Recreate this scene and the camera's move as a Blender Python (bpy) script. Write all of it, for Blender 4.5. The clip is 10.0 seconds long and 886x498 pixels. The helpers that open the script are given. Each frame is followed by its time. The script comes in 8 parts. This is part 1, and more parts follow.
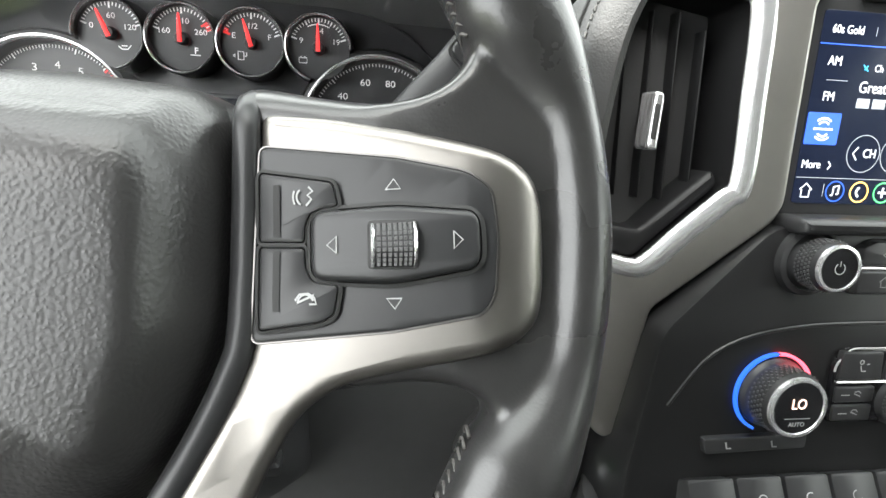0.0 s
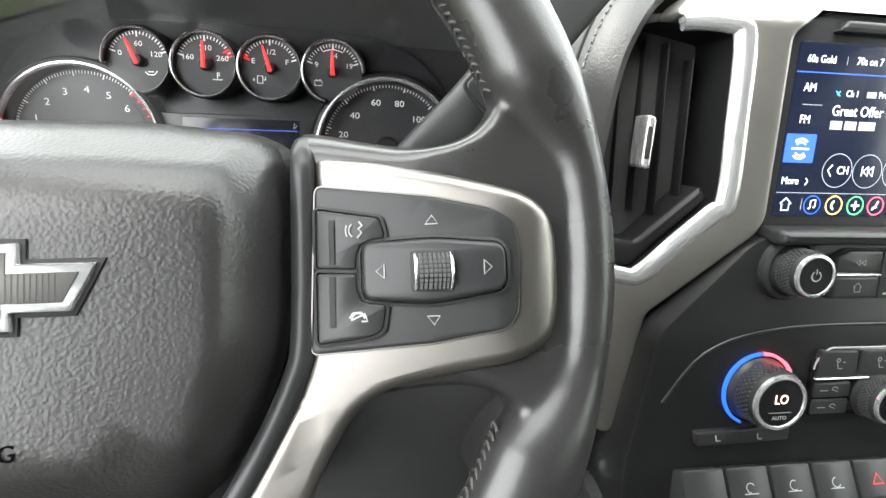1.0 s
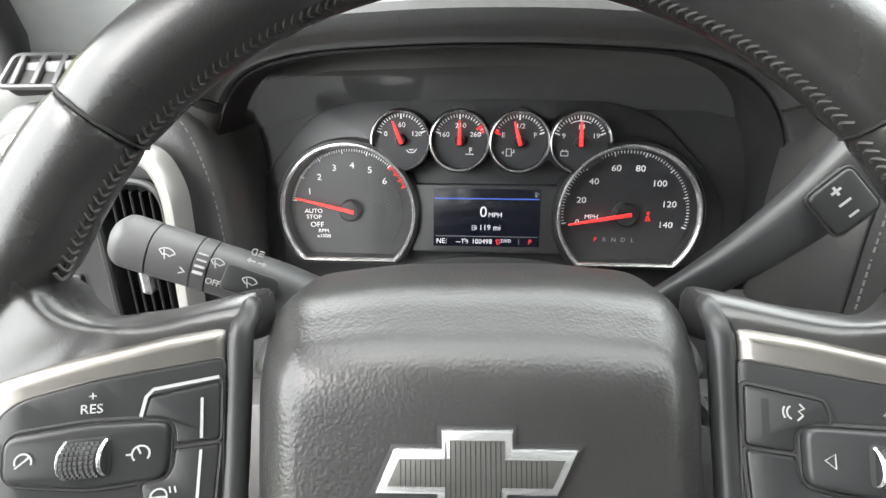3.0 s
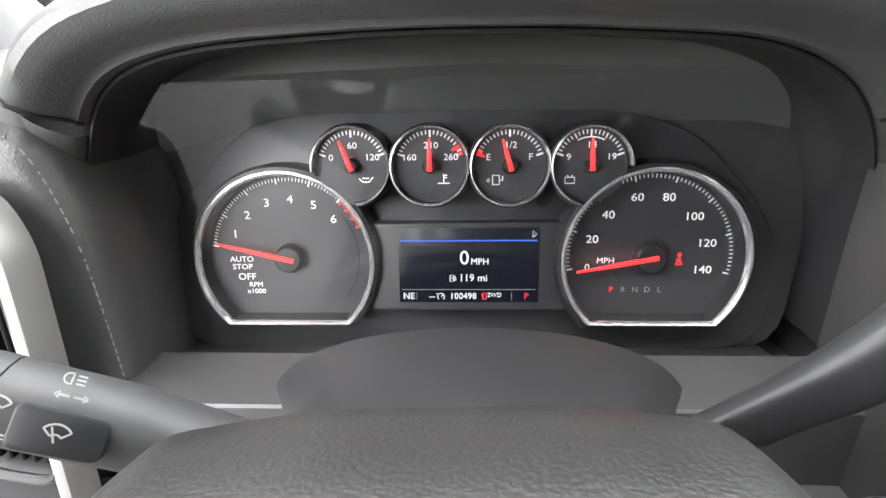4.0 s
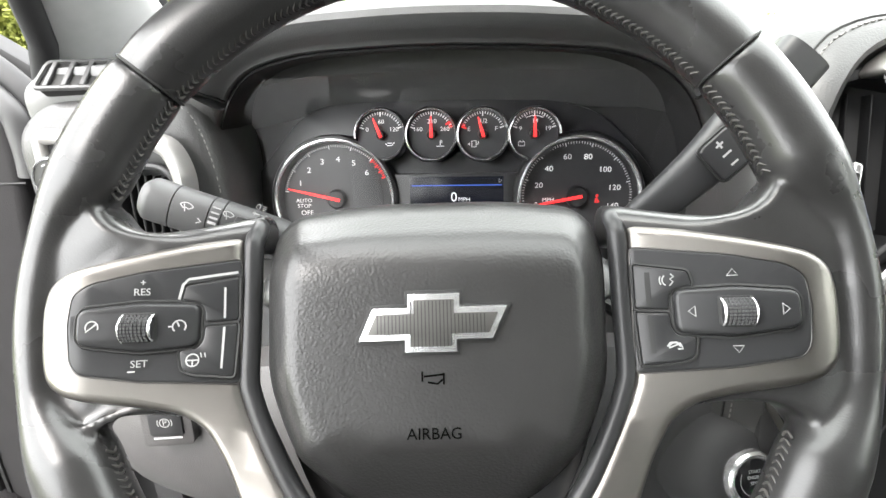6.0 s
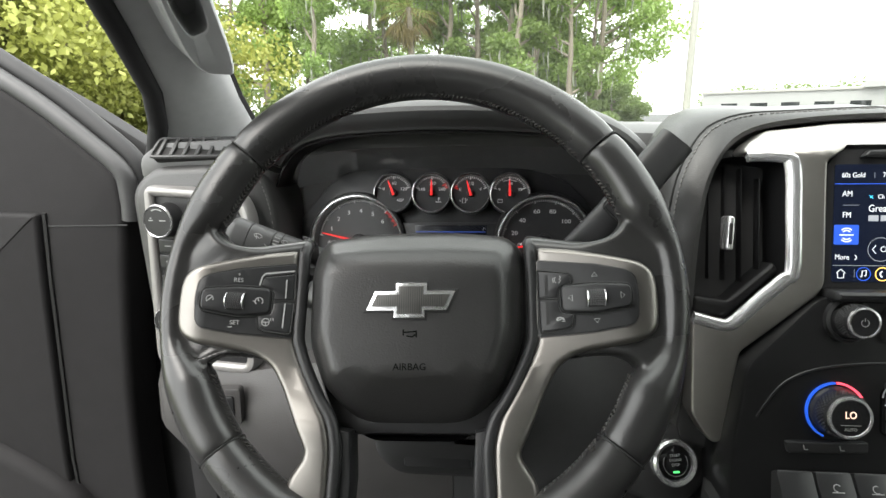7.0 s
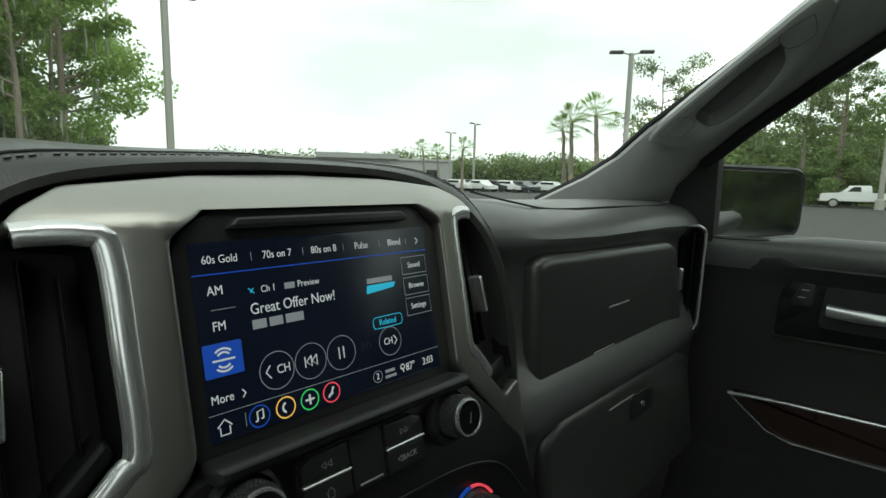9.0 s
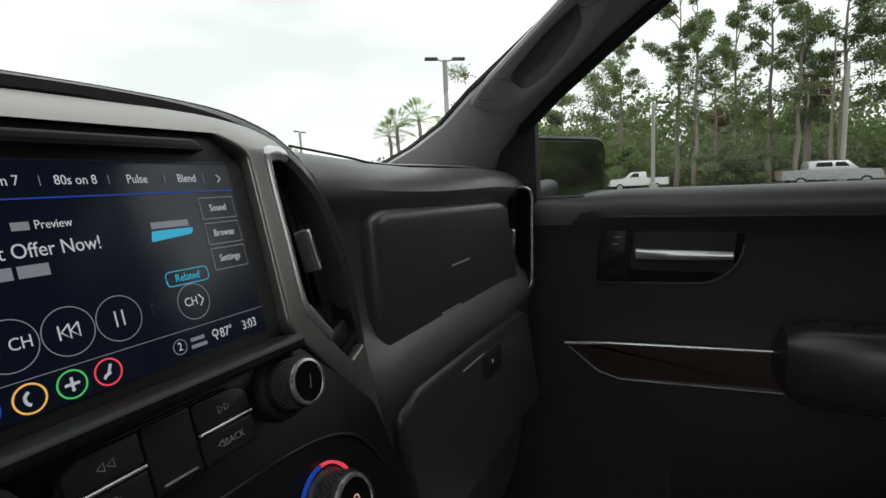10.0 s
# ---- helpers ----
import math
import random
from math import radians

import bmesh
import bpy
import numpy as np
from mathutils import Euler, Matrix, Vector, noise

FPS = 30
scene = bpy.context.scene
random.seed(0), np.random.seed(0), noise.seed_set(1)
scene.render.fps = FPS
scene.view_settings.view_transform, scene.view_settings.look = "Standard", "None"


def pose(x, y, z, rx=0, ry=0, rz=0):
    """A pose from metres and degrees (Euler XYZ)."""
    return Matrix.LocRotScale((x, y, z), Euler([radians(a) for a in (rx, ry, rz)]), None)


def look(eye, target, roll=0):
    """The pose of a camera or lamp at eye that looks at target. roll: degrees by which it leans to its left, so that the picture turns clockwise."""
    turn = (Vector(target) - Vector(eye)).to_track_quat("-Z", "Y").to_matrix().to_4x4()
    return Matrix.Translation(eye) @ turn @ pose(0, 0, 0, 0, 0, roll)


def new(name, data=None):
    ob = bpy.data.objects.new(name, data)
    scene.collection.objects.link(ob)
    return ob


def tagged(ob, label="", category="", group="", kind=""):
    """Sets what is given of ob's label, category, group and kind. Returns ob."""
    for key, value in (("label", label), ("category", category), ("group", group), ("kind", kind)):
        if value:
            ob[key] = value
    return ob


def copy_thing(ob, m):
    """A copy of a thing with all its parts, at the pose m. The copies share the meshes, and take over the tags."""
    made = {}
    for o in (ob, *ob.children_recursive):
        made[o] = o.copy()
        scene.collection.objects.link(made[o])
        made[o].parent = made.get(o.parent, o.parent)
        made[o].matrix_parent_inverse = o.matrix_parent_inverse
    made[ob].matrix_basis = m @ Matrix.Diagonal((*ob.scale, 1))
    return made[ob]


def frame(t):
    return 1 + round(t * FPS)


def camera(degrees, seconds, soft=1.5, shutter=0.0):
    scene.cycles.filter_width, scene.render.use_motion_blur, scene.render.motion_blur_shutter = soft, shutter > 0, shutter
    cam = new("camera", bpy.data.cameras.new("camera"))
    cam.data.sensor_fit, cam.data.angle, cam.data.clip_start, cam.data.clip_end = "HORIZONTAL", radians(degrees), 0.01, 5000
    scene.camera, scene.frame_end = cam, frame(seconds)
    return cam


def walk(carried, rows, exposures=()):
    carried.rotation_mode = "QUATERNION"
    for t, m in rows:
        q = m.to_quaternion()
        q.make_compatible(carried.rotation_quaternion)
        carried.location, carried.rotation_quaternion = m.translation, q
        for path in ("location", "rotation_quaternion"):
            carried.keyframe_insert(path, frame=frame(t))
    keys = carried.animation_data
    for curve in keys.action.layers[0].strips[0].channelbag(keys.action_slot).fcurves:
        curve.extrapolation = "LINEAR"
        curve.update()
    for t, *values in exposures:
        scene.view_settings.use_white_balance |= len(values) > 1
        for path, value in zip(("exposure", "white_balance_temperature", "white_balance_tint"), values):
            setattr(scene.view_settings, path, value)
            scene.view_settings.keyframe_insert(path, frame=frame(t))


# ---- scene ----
cam = camera(81.0, 10.0)
PATH = [
    (0, (0.141, -0.132, 1.541), (0.403, 1.675, 0.725), 4.2),
    (0.5, (0.141, -0.118, 1.534), (0.47, 1.678, 0.718), 4.7),
    (1, (0.126, -0.151, 1.558), (0.412, 1.653, 0.744), 3.9),
    (1.5, (0.084, -0.225, 1.594), (0.106, 1.597, 0.769), 0.9),
    (2, (0.037, -0.255, 1.579), (-0.131, 1.55, 0.734), 0.1),
    (2.5, (0.023, -0.237, 1.614), (-0.18, 1.563, 0.766), -0.3),
    (3, (0.022, -0.129, 1.611), (-0.122, 1.679, 0.768), -0.8),
    (3.2, (0.026, -0.089, 1.6), (-0.111, 1.72, 0.758), -1.3),
    (4.5, (0.027, -0.015, 1.595), (-0.042, 1.818, 0.798), -1.3),
    (5, (0.03, -0.021, 1.595), (-0.017, 1.815, 0.803), -1.4),
    (5.5, (0.028, -0.094, 1.604), (-0.021, 1.736, 0.798), -1.5),
    (5.7, (0.03, -0.138, 1.589), (-0.033, 1.702, 0.807), -1.5),
    (6.8, (0.065, -0.33, 1.597), (-0.102, 1.59, 1.061), -0.9),
    (7, (0.075, -0.344, 1.605), (-0.105, 1.586, 1.11), -0.9),
    (7.5, (0.093, -0.342, 1.59), (-0.076, 1.591, 1.107), -0.7),
    (8, (0.148, -0.297, 1.586), (0.352, 1.642, 1.139), 1.9),
    (8.2, (0.182, -0.276, 1.592), (0.581, 1.644, 1.198), 1.6),
    (8.5, (0.23, -0.236, 1.604), (0.979, 1.579, 1.224), 1.0),
    (8.8, (0.266, -0.161, 1.592), (1.446, 1.42, 1.261), 1.8),
    (9, (0.279, -0.127, 1.595), (1.716, 1.237, 1.322), 1.3),
    (9.5, (0.293, -0.099, 1.54), (2.051, 0.822, 1.295), -1.2),
    (10, (0.317, -0.105, 1.541), (2.103, 0.757, 1.286), -2.5),
]
from mathutils import geometry

walk(cam, [(t, look(eye, target, roll)) for t, eye, target, roll in PATH],
     exposures=[(0, 3.61, 6500, 10), (0.5, 3.82, 6500, 10), (1.0, 3.75, 6500, 11), (1.5, 3.35, 6500, 12), (2.0, 3.52, 6500, 14), (2.5, 3.77, 6500, 15), (3.0, 3.83, 6500, 11), (3.2, 3.93, 6500, 12), (4.5, 4.18, 6450, 15), (5.5, 4.32, 6500, 13), (7.0, 2.59, 6600, 10), (7.5, 2.46, 6600, 8), (8.0, 2.28, 6600, 6), (8.5, 1.57, 6600, -8), (9.0, 0.8, 6450, -4), (9.5, 0.38, 6550, 10), (10.0, 0.72, 6450, 12)])

# ---- sky and sun: a bright overcast afternoon ----
world = bpy.data.worlds.new("overcast_sky")
scene.world = world
world.use_nodes = True
wn, wl = world.node_tree.nodes, world.node_tree.links
wn.clear()
w_out, w_bg = wn.new("ShaderNodeOutputWorld"), wn.new("ShaderNodeBackground")
w_sky, w_mix = wn.new("ShaderNodeTexSky"), wn.new("ShaderNodeMixRGB")
w_co, w_map, w_noise, w_ramp = wn.new("ShaderNodeTexCoord"), wn.new("ShaderNodeMapping"), wn.new("ShaderNodeTexNoise"), wn.new("ShaderNodeValToRGB")
w_sky.sky_type, w_sky.sun_disc = "NISHITA", False
w_sky.sun_elevation, w_sky.sun_rotation = radians(57), radians(205)
w_map.inputs["Scale"].default_value = (1.0, 1.0, 3.2)
w_noise.inputs["Scale"].default_value, w_noise.inputs["Detail"].default_value = 2.4, 5.0
w_ramp.color_ramp.elements[0].position, w_ramp.color_ramp.elements[0].color = 0.34, (7.8, 8.05, 7.9, 1)
w_ramp.color_ramp.elements[1].position, w_ramp.color_ramp.elements[1].color = 0.66, (11.0, 11.2, 11.0, 1)
w_mix.inputs["Fac"].default_value = 0.93
wl.new(w_co.outputs["Generated"], w_map.inputs["Vector"])
wl.new(w_map.outputs["Vector"], w_noise.inputs["Vector"])
wl.new(w_noise.outputs["Fac"], w_ramp.inputs["Fac"])
wl.new(w_sky.outputs["Color"], w_mix.inputs["Color1"])
wl.new(w_ramp.outputs["Color"], w_mix.inputs["Color2"])
wl.new(w_mix.outputs["Color"], w_bg.inputs["Color"])
w_bg.inputs["Strength"].default_value = 0.1
wl.new(w_bg.outputs["Background"], w_out.inputs["Surface"])
sun = bpy.data.lights.new("sun", "SUN")
sun.energy, sun.angle, sun.color = 0.6, radians(40), (1.0, 0.96, 0.9)
new("sun", sun).matrix_basis = look((-14, -30, 52), (0, 0, 0))


# ---- materials ----
def mat(name, base, rough=0.5, metal=0.0, grain=0.0, size=0.002, vary=0.12, emit=None, power=0.0, coat=0.0, cells=False, stain=0.0, rand=0.0, trans=0.0, shine=0.5):
    """A surface with colour that varies at two scales and a fine relief."""
    m = bpy.data.materials.new(name)
    m.use_nodes = True
    n, l = m.node_tree.nodes, m.node_tree.links
    b = n["Principled BSDF"]
    b.inputs["Roughness"].default_value, b.inputs["Metallic"].default_value = rough, metal
    b.inputs["Coat Weight"].default_value, b.inputs["Specular IOR Level"].default_value = coat, shine
    co = n.new("ShaderNodeTexCoord")
    big, ramp, mul = n.new("ShaderNodeTexNoise"), n.new("ShaderNodeMapRange"), n.new("ShaderNodeMixRGB")
    big.inputs["Scale"].default_value, big.inputs["Detail"].default_value = 0.08 / max(size, 1e-4), 6.0
    ramp.inputs["To Min"].default_value, ramp.inputs["To Max"].default_value = 1 - vary, 1 + vary
    mul.blend_type, mul.inputs["Fac"].default_value, mul.inputs["Color1"].default_value = "MULTIPLY", 1.0, (*base, 1)
    l.new(co.outputs["Object"], big.inputs["Vector"])
    l.new(big.outputs["Fac"], ramp.inputs["Value"])
    l.new(ramp.outputs["Result"], mul.inputs["Color2"])
    last = mul.outputs["Color"]
    if rand:
        info, r2, m2 = n.new("ShaderNodeObjectInfo"), n.new("ShaderNodeMapRange"), n.new("ShaderNodeMixRGB")
        r2.inputs["To Min"].default_value, r2.inputs["To Max"].default_value = 1 - rand, 1 + rand
        m2.blend_type, m2.inputs["Fac"].default_value = "MULTIPLY", 1.0
        l.new(info.outputs["Random"], r2.inputs["Value"])
        l.new(last, m2.inputs["Color1"])
        l.new(r2.outputs["Result"], m2.inputs["Color2"])
        last = m2.outputs["Color"]
    l.new(last, b.inputs["Base Color"])
    rr = n.new("ShaderNodeMapRange")
    rr.inputs["To Min"].default_value, rr.inputs["To Max"].default_value = max(0.02, rough - 0.08), min(1.0, rough + 0.08)
    rn = n.new("ShaderNodeTexNoise")
    rn.inputs["Scale"].default_value, rn.inputs["Detail"].default_value = 22.0, 8.0
    l.new(co.outputs["Object"], rn.inputs["Vector"])
    l.new(rn.outputs["Fac"], rr.inputs["Value"])
    l.new(rr.outputs["Result"], b.inputs["Roughness"])
    if grain:
        bump = n.new("ShaderNodeBump")
        bump.inputs["Strength"].default_value, bump.inputs["Distance"].default_value = grain, size * 0.35
        if cells:
            warp, add, tex = n.new("ShaderNodeTexNoise"), n.new("ShaderNodeMixRGB"), n.new("ShaderNodeTexVoronoi")
            warp.inputs["Scale"].default_value = 0.7 / size
            add.blend_type, add.inputs["Fac"].default_value = "ADD", size * 0.6
            l.new(co.outputs["Object"], warp.inputs["Vector"])
            l.new(co.outputs["Object"], add.inputs["Color1"])
            l.new(warp.outputs["Color"], add.inputs["Color2"])
            tex.feature = "SMOOTH_F1"
            tex.inputs["Scale"].default_value = 1.0 / size
            l.new(add.outputs["Color"], tex.inputs["Vector"])
            l.new(tex.outputs["Distance"], bump.inputs["Height"])
            bump.invert = True
        else:
            tex = n.new("ShaderNodeTexNoise")
            tex.inputs["Scale"].default_value, tex.inputs["Detail"].default_value = 1.0 / size, 4.0
            l.new(co.outputs["Object"], tex.inputs["Vector"])
            l.new(tex.outputs["Fac"], bump.inputs["Height"])
        l.new(bump.outputs["Normal"], b.inputs["Normal"])
    if emit:
        b.inputs["Emission Color"].default_value, b.inputs["Emission Strength"].default_value = (*emit, 1), power
    if trans:
        tr, mx, o = n.new("ShaderNodeBsdfTranslucent"), n.new("ShaderNodeMixShader"), n["Material Output"]
        l.new(last, tr.inputs["Color"])
        mx.inputs["Fac"].default_value = trans
        l.new(b.outputs["BSDF"], mx.inputs[1])
        l.new(tr.outputs["BSDF"], mx.inputs[2])
        l.new(mx.outputs["Shader"], o.inputs["Surface"])
    return m


def pane_mat(name, gloss=0.05, tint=(1, 1, 1), haze=0.0):
    m = bpy.data.materials.new(name)
    m.use_nodes = True
    n, l = m.node_tree.nodes, m.node_tree.links
    n.clear()
    o, t, g, x = n.new("ShaderNodeOutputMaterial"), n.new("ShaderNodeBsdfTransparent"), n.new("ShaderNodeBsdfGlossy"), n.new("ShaderNodeMixShader")
    t.inputs["Color"].default_value, g.inputs["Roughness"].default_value, x.inputs["Fac"].default_value = (*tint, 1), 0.03, gloss
    l.new(t.outputs["BSDF"], x.inputs[1])
    l.new(g.outputs["BSDF"], x.inputs[2])
    last = x
    # pale diffuse mixed in as a veil: painted glare together with a dirt film
    if haze:
        df, nz, mr, mx = n.new("ShaderNodeBsdfDiffuse"), n.new("ShaderNodeTexNoise"), n.new("ShaderNodeMapRange"), n.new("ShaderNodeMixShader")
        df.inputs["Color"].default_value = (0.8, 0.8, 0.78, 1)
        nz.inputs["Scale"].default_value, nz.inputs["Detail"].default_value = 3.0, 6.0
        mr.inputs["To Min"].default_value, mr.inputs["To Max"].default_value = haze * 0.5, haze * 1.5
        l.new(nz.outputs["Fac"], mr.inputs["Value"])
        l.new(mr.outputs["Result"], mx.inputs["Fac"])
        l.new(x.outputs["Shader"], mx.inputs[1])
        l.new(df.outputs["BSDF"], mx.inputs[2])
        last = mx
    l.new(last.outputs["Shader"], o.inputs["Surface"])
    return m


LEATHER = mat("black_leather", (0.022, 0.0215, 0.0215), 0.28, grain=0.14, size=0.0008, vary=0.25, cells=True, shine=0.55)
GRAIN = mat("grained_cover", (0.021, 0.0205, 0.0205), 0.34, grain=0.32, size=0.0012, vary=0.15, cells=True, shine=0.45)
SOFT = mat("soft_dash_skin", (0.042, 0.0422, 0.0422), 0.32, grain=0.2, size=0.0010, vary=0.12, cells=True, shine=0.55)
HARD = mat("hard_black_plastic", (0.04, 0.04, 0.041), 0.5, grain=0.25, size=0.0008, vary=0.15)
SATINBLK = mat("satin_black_plastic", (0.021, 0.021, 0.022), 0.34, grain=0.05, size=0.001, vary=0.1, shine=0.28)
GLOSSBLK = mat("piano_black", (0.008, 0.008, 0.009), 0.12, vary=0.05)
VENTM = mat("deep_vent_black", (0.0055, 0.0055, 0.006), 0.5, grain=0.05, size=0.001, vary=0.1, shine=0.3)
MATTE = mat("matte_black", (0.014, 0.014, 0.015), 0.75, grain=0.15, size=0.0015, vary=0.15)
GREY = mat("grey_pillar_trim", (0.43, 0.435, 0.435), 0.75, grain=0.4, size=0.0009, vary=0.08)
KNEE = mat("charcoal_lower_trim", (0.044, 0.0415, 0.0415), 0.55, grain=0.4, size=0.0012, vary=0.12, cells=True)
SURROUND = mat("satin_silver_surround", (0.33, 0.318, 0.30), 0.35, metal=0.9, grain=0.03, size=0.0006, vary=0.04)
SILVER = mat("satin_silver_trim", (0.20, 0.189, 0.176), 0.36, metal=0.92, grain=0.03, size=0.0006, vary=0.04)
DARKSIL = mat("smoked_silver_trim", (0.13, 0.125, 0.122), 0.35, metal=1.0, grain=0.03, size=0.0006, vary=0.05)
CHROME = mat("chrome", (0.62, 0.62, 0.63), 0.2, metal=0.78, vary=0.02)
INK = mat("matt_black_lettering", (0.003, 0.003, 0.003), 0.95, vary=0.02, shine=0.0)
BADGEGREY = mat("badge_grey", (0.07, 0.068, 0.064), 0.42, metal=0.35, vary=0.05)
SATINPAINT = mat("satin_silver_paint", (0.27, 0.26, 0.255), 0.36, metal=0.5, grain=0.03, size=0.0006, vary=0.04)
PAD = mat("pad_leather", (0.052, 0.0515, 0.0515), 0.38, grain=0.4, size=0.0014, vary=0.15, cells=True)
FRAMELEATHER = mat("frame_leather", (0.034, 0.0335, 0.0335), 0.34, grain=0.35, size=0.0012, vary=0.15, cells=True)
SHOULDER = mat("soft_shoulder_skin", (0.03, 0.03, 0.0305), 0.34, grain=0.12, size=0.0008, vary=0.12, cells=True)
BACKM = mat("smooth_hub_back", (0.03, 0.03, 0.031), 0.35, grain=0.05, size=0.001, vary=0.1)
LEVER = mat("black_lever_plastic", (0.019, 0.019, 0.02), 0.45, grain=0.15, size=0.0008, vary=0.15)
PANELM = mat("black_panel_face", (0.010, 0.010, 0.0105), 0.33, grain=0.06, size=0.001, vary=0.1, shine=0.25)
# paler than the other dash skins: the sky's grazing sheen is in the base colour
DASHTOP = mat("sky_sheen_dash_skin", (0.092, 0.092, 0.093), 0.36, grain=0.2, size=0.0009, vary=0.12, cells=True)
HOOD = mat("hood_skin", (0.07, 0.07, 0.071), 0.42, grain=0.4, size=0.0009, vary=0.15, cells=True)
DOORP = mat("black_door_skin", (0.022, 0.022, 0.0225), 0.45, grain=0.35, size=0.0009, vary=0.12, cells=True, shine=0.35)
DOORT = mat("charcoal_door_trim", (0.014, 0.0132, 0.0138), 0.72, grain=0.4, size=0.0012, vary=0.12, cells=True, shine=0.25)
DIAL = mat("charcoal_dial", (0.03, 0.03, 0.032), 0.45, grain=0.05, size=0.0005, vary=0.08)
CLUSTER = mat("cluster_panel", (0.028, 0.028, 0.03), 0.4, grain=0.06, size=0.001, vary=0.08)
WHITE = mat("white_print", (0.7, 0.7, 0.7), 0.6, vary=0.02, emit=(1, 1, 1), power=0.022)
GREYPRINT = mat("grey_print", (0.27, 0.27, 0.27), 0.6, vary=0.02)
RED = mat("lit_red_needle", (0.8, 0.02, 0.02), 0.5, vary=0.02, emit=(1.0, 0.03, 0.03), power=0.12)
REDPRINT = mat("red_print", (0.6, 0.02, 0.02), 0.5, vary=0.02, emit=(1.0, 0.05, 0.05), power=0.06)
SEAM = mat("dark_seam", (0.008, 0.008, 0.008), 0.7, vary=0.1)
THREAD = mat("grey_thread", (0.17, 0.165, 0.16), 0.8, vary=0.1)
RIMTHREAD = mat("dark_thread", (0.05, 0.047, 0.045), 0.7, vary=0.2)
LCD = mat("lit_navy_display", (0.004, 0.006, 0.012), 0.2, emit=(0.013, 0.019, 0.046), power=0.075, vary=0.02)
LCDDARK = mat("dark_driver_display", (0.004, 0.004, 0.006), 0.2, emit=(0.01, 0.013, 0.024), power=0.03, vary=0.02)
LIT = mat("lit_white", (0.5, 0.5, 0.5), 0.4, emit=(0.9, 0.95, 1.0), power=0.16, vary=0.02)
CLIT = mat("dimmed_white_figures", (0.3, 0.3, 0.3), 0.5, emit=(0.9, 0.93, 1.0), power=0.055, vary=0.02)
CLITGREY = mat("dimmed_grey_rule", (0.1, 0.1, 0.1), 0.5, emit=(0.5, 0.55, 0.62), power=0.03, vary=0.02)
DIMMED = mat("barely_lit_grey", (0.02, 0.02, 0.022), 0.4, emit=(0.5, 0.55, 0.62), power=0.012, vary=0.02)
CLITBLUE = mat("dimmed_blue_rule", (0.01, 0.03, 0.2), 0.5, emit=(0.06, 0.16, 0.75), power=0.07, vary=0.02)
CLITRED = mat("dimmed_red_figures", (0.3, 0.01, 0.02), 0.5, emit=(0.95, 0.04, 0.08), power=0.05, vary=0.02)
LITGREY = mat("lit_grey", (0.2, 0.2, 0.2), 0.4, emit=(0.5, 0.55, 0.62), power=0.12, vary=0.02)
LITBLUE = mat("lit_blue", (0.01, 0.03, 0.2), 0.4, emit=(0.02, 0.12, 0.75), power=0.18, vary=0.02)
LITCYAN = mat("lit_cyan", (0.02, 0.2, 0.3), 0.4, emit=(0.05, 0.5, 0.75), power=0.35, vary=0.02)
LITAMBER = mat("lit_amber", (0.4, 0.2, 0.02), 0.4, emit=(1.0, 0.55, 0.12), power=0.4, vary=0.02)
LITGREEN = mat("lit_green", (0.02, 0.3, 0.05), 0.4, emit=(0.1, 0.75, 0.2), power=0.3, vary=0.02)
LITRED = mat("lit_red", (0.4, 0.02, 0.04), 0.4, emit=(0.95, 0.08, 0.12), power=0.4, vary=0.02)
LITPINK = mat("lit_warm_white", (0.5, 0.4, 0.35), 0.4, emit=(1.0, 0.60, 0.45), power=0.3, vary=0.02)
MIRROR = mat("mirror_glass", (0.8, 0.82, 0.82), 0.02, metal=1.0, vary=0.01)
SIDEGLASS = pane_mat("lightly_tinted_glass", 0.012, (0.74, 0.77, 0.74), haze=0.03)
# strong veil on the windscreen: painted haze that lifts the dark trees
SCREENGLASS = pane_mat("hazed_windscreen_glass", 0.03, (0.84, 0.87, 0.85), haze=0.13)
LENS = pane_mat("clear_lens", 0.045)
RUBBER = mat("black_rubber", (0.012, 0.012, 0.013), 0.65, grain=0.1, size=0.001, vary=0.1)
CARPET = mat("black_carpet", (0.015, 0.015, 0.016), 0.95, grain=0.9, size=0.002, vary=0.3)
WOODT = mat("dark_wood_trim", (0.022, 0.011, 0.009), 0.3, grain=0.05, size=0.002, vary=0.35)
LINER = mat("headliner_cloth", (0.5, 0.5, 0.48), 0.9, grain=0.4, size=0.0015, vary=0.06)


# ---- mesh helpers ----
def thing(name, at, label, category, group="", kind=""):
    ob = new(name)
    ob.empty_display_size = 0.02
    ob.matrix_basis = Matrix.Translation(at)
    return tagged(ob, label, category, group, kind)


def part(name, bm, material, parent, label="", smooth=True):
    """Links a bmesh, given in world places, as one mesh object under a thing or a part."""
    cut_up(bm)
    bmesh.ops.recalc_face_normals(bm, faces=bm.faces[:])
    me = bpy.data.meshes.new(name)
    bm.to_mesh(me)
    bm.free()
    me.materials.append(material)
    if smooth:
        me.shade_smooth()
        me.set_sharp_from_angle(angle=radians(38))
    ob = new(name, me)
    if parent is not None:
        ob.parent = parent
        if parent.type == "EMPTY":
            ob.matrix_parent_inverse = parent.matrix_basis.inverted()
    if label:
        ob["label"] = label
    return ob


def cut_up(bm):
    """Splits many-sided faces, so that they can be bent."""
    bm.normal_update()
    bmesh.ops.triangulate(bm, faces=[q for q in bm.faces if len(q.verts) > 4])
    return bm


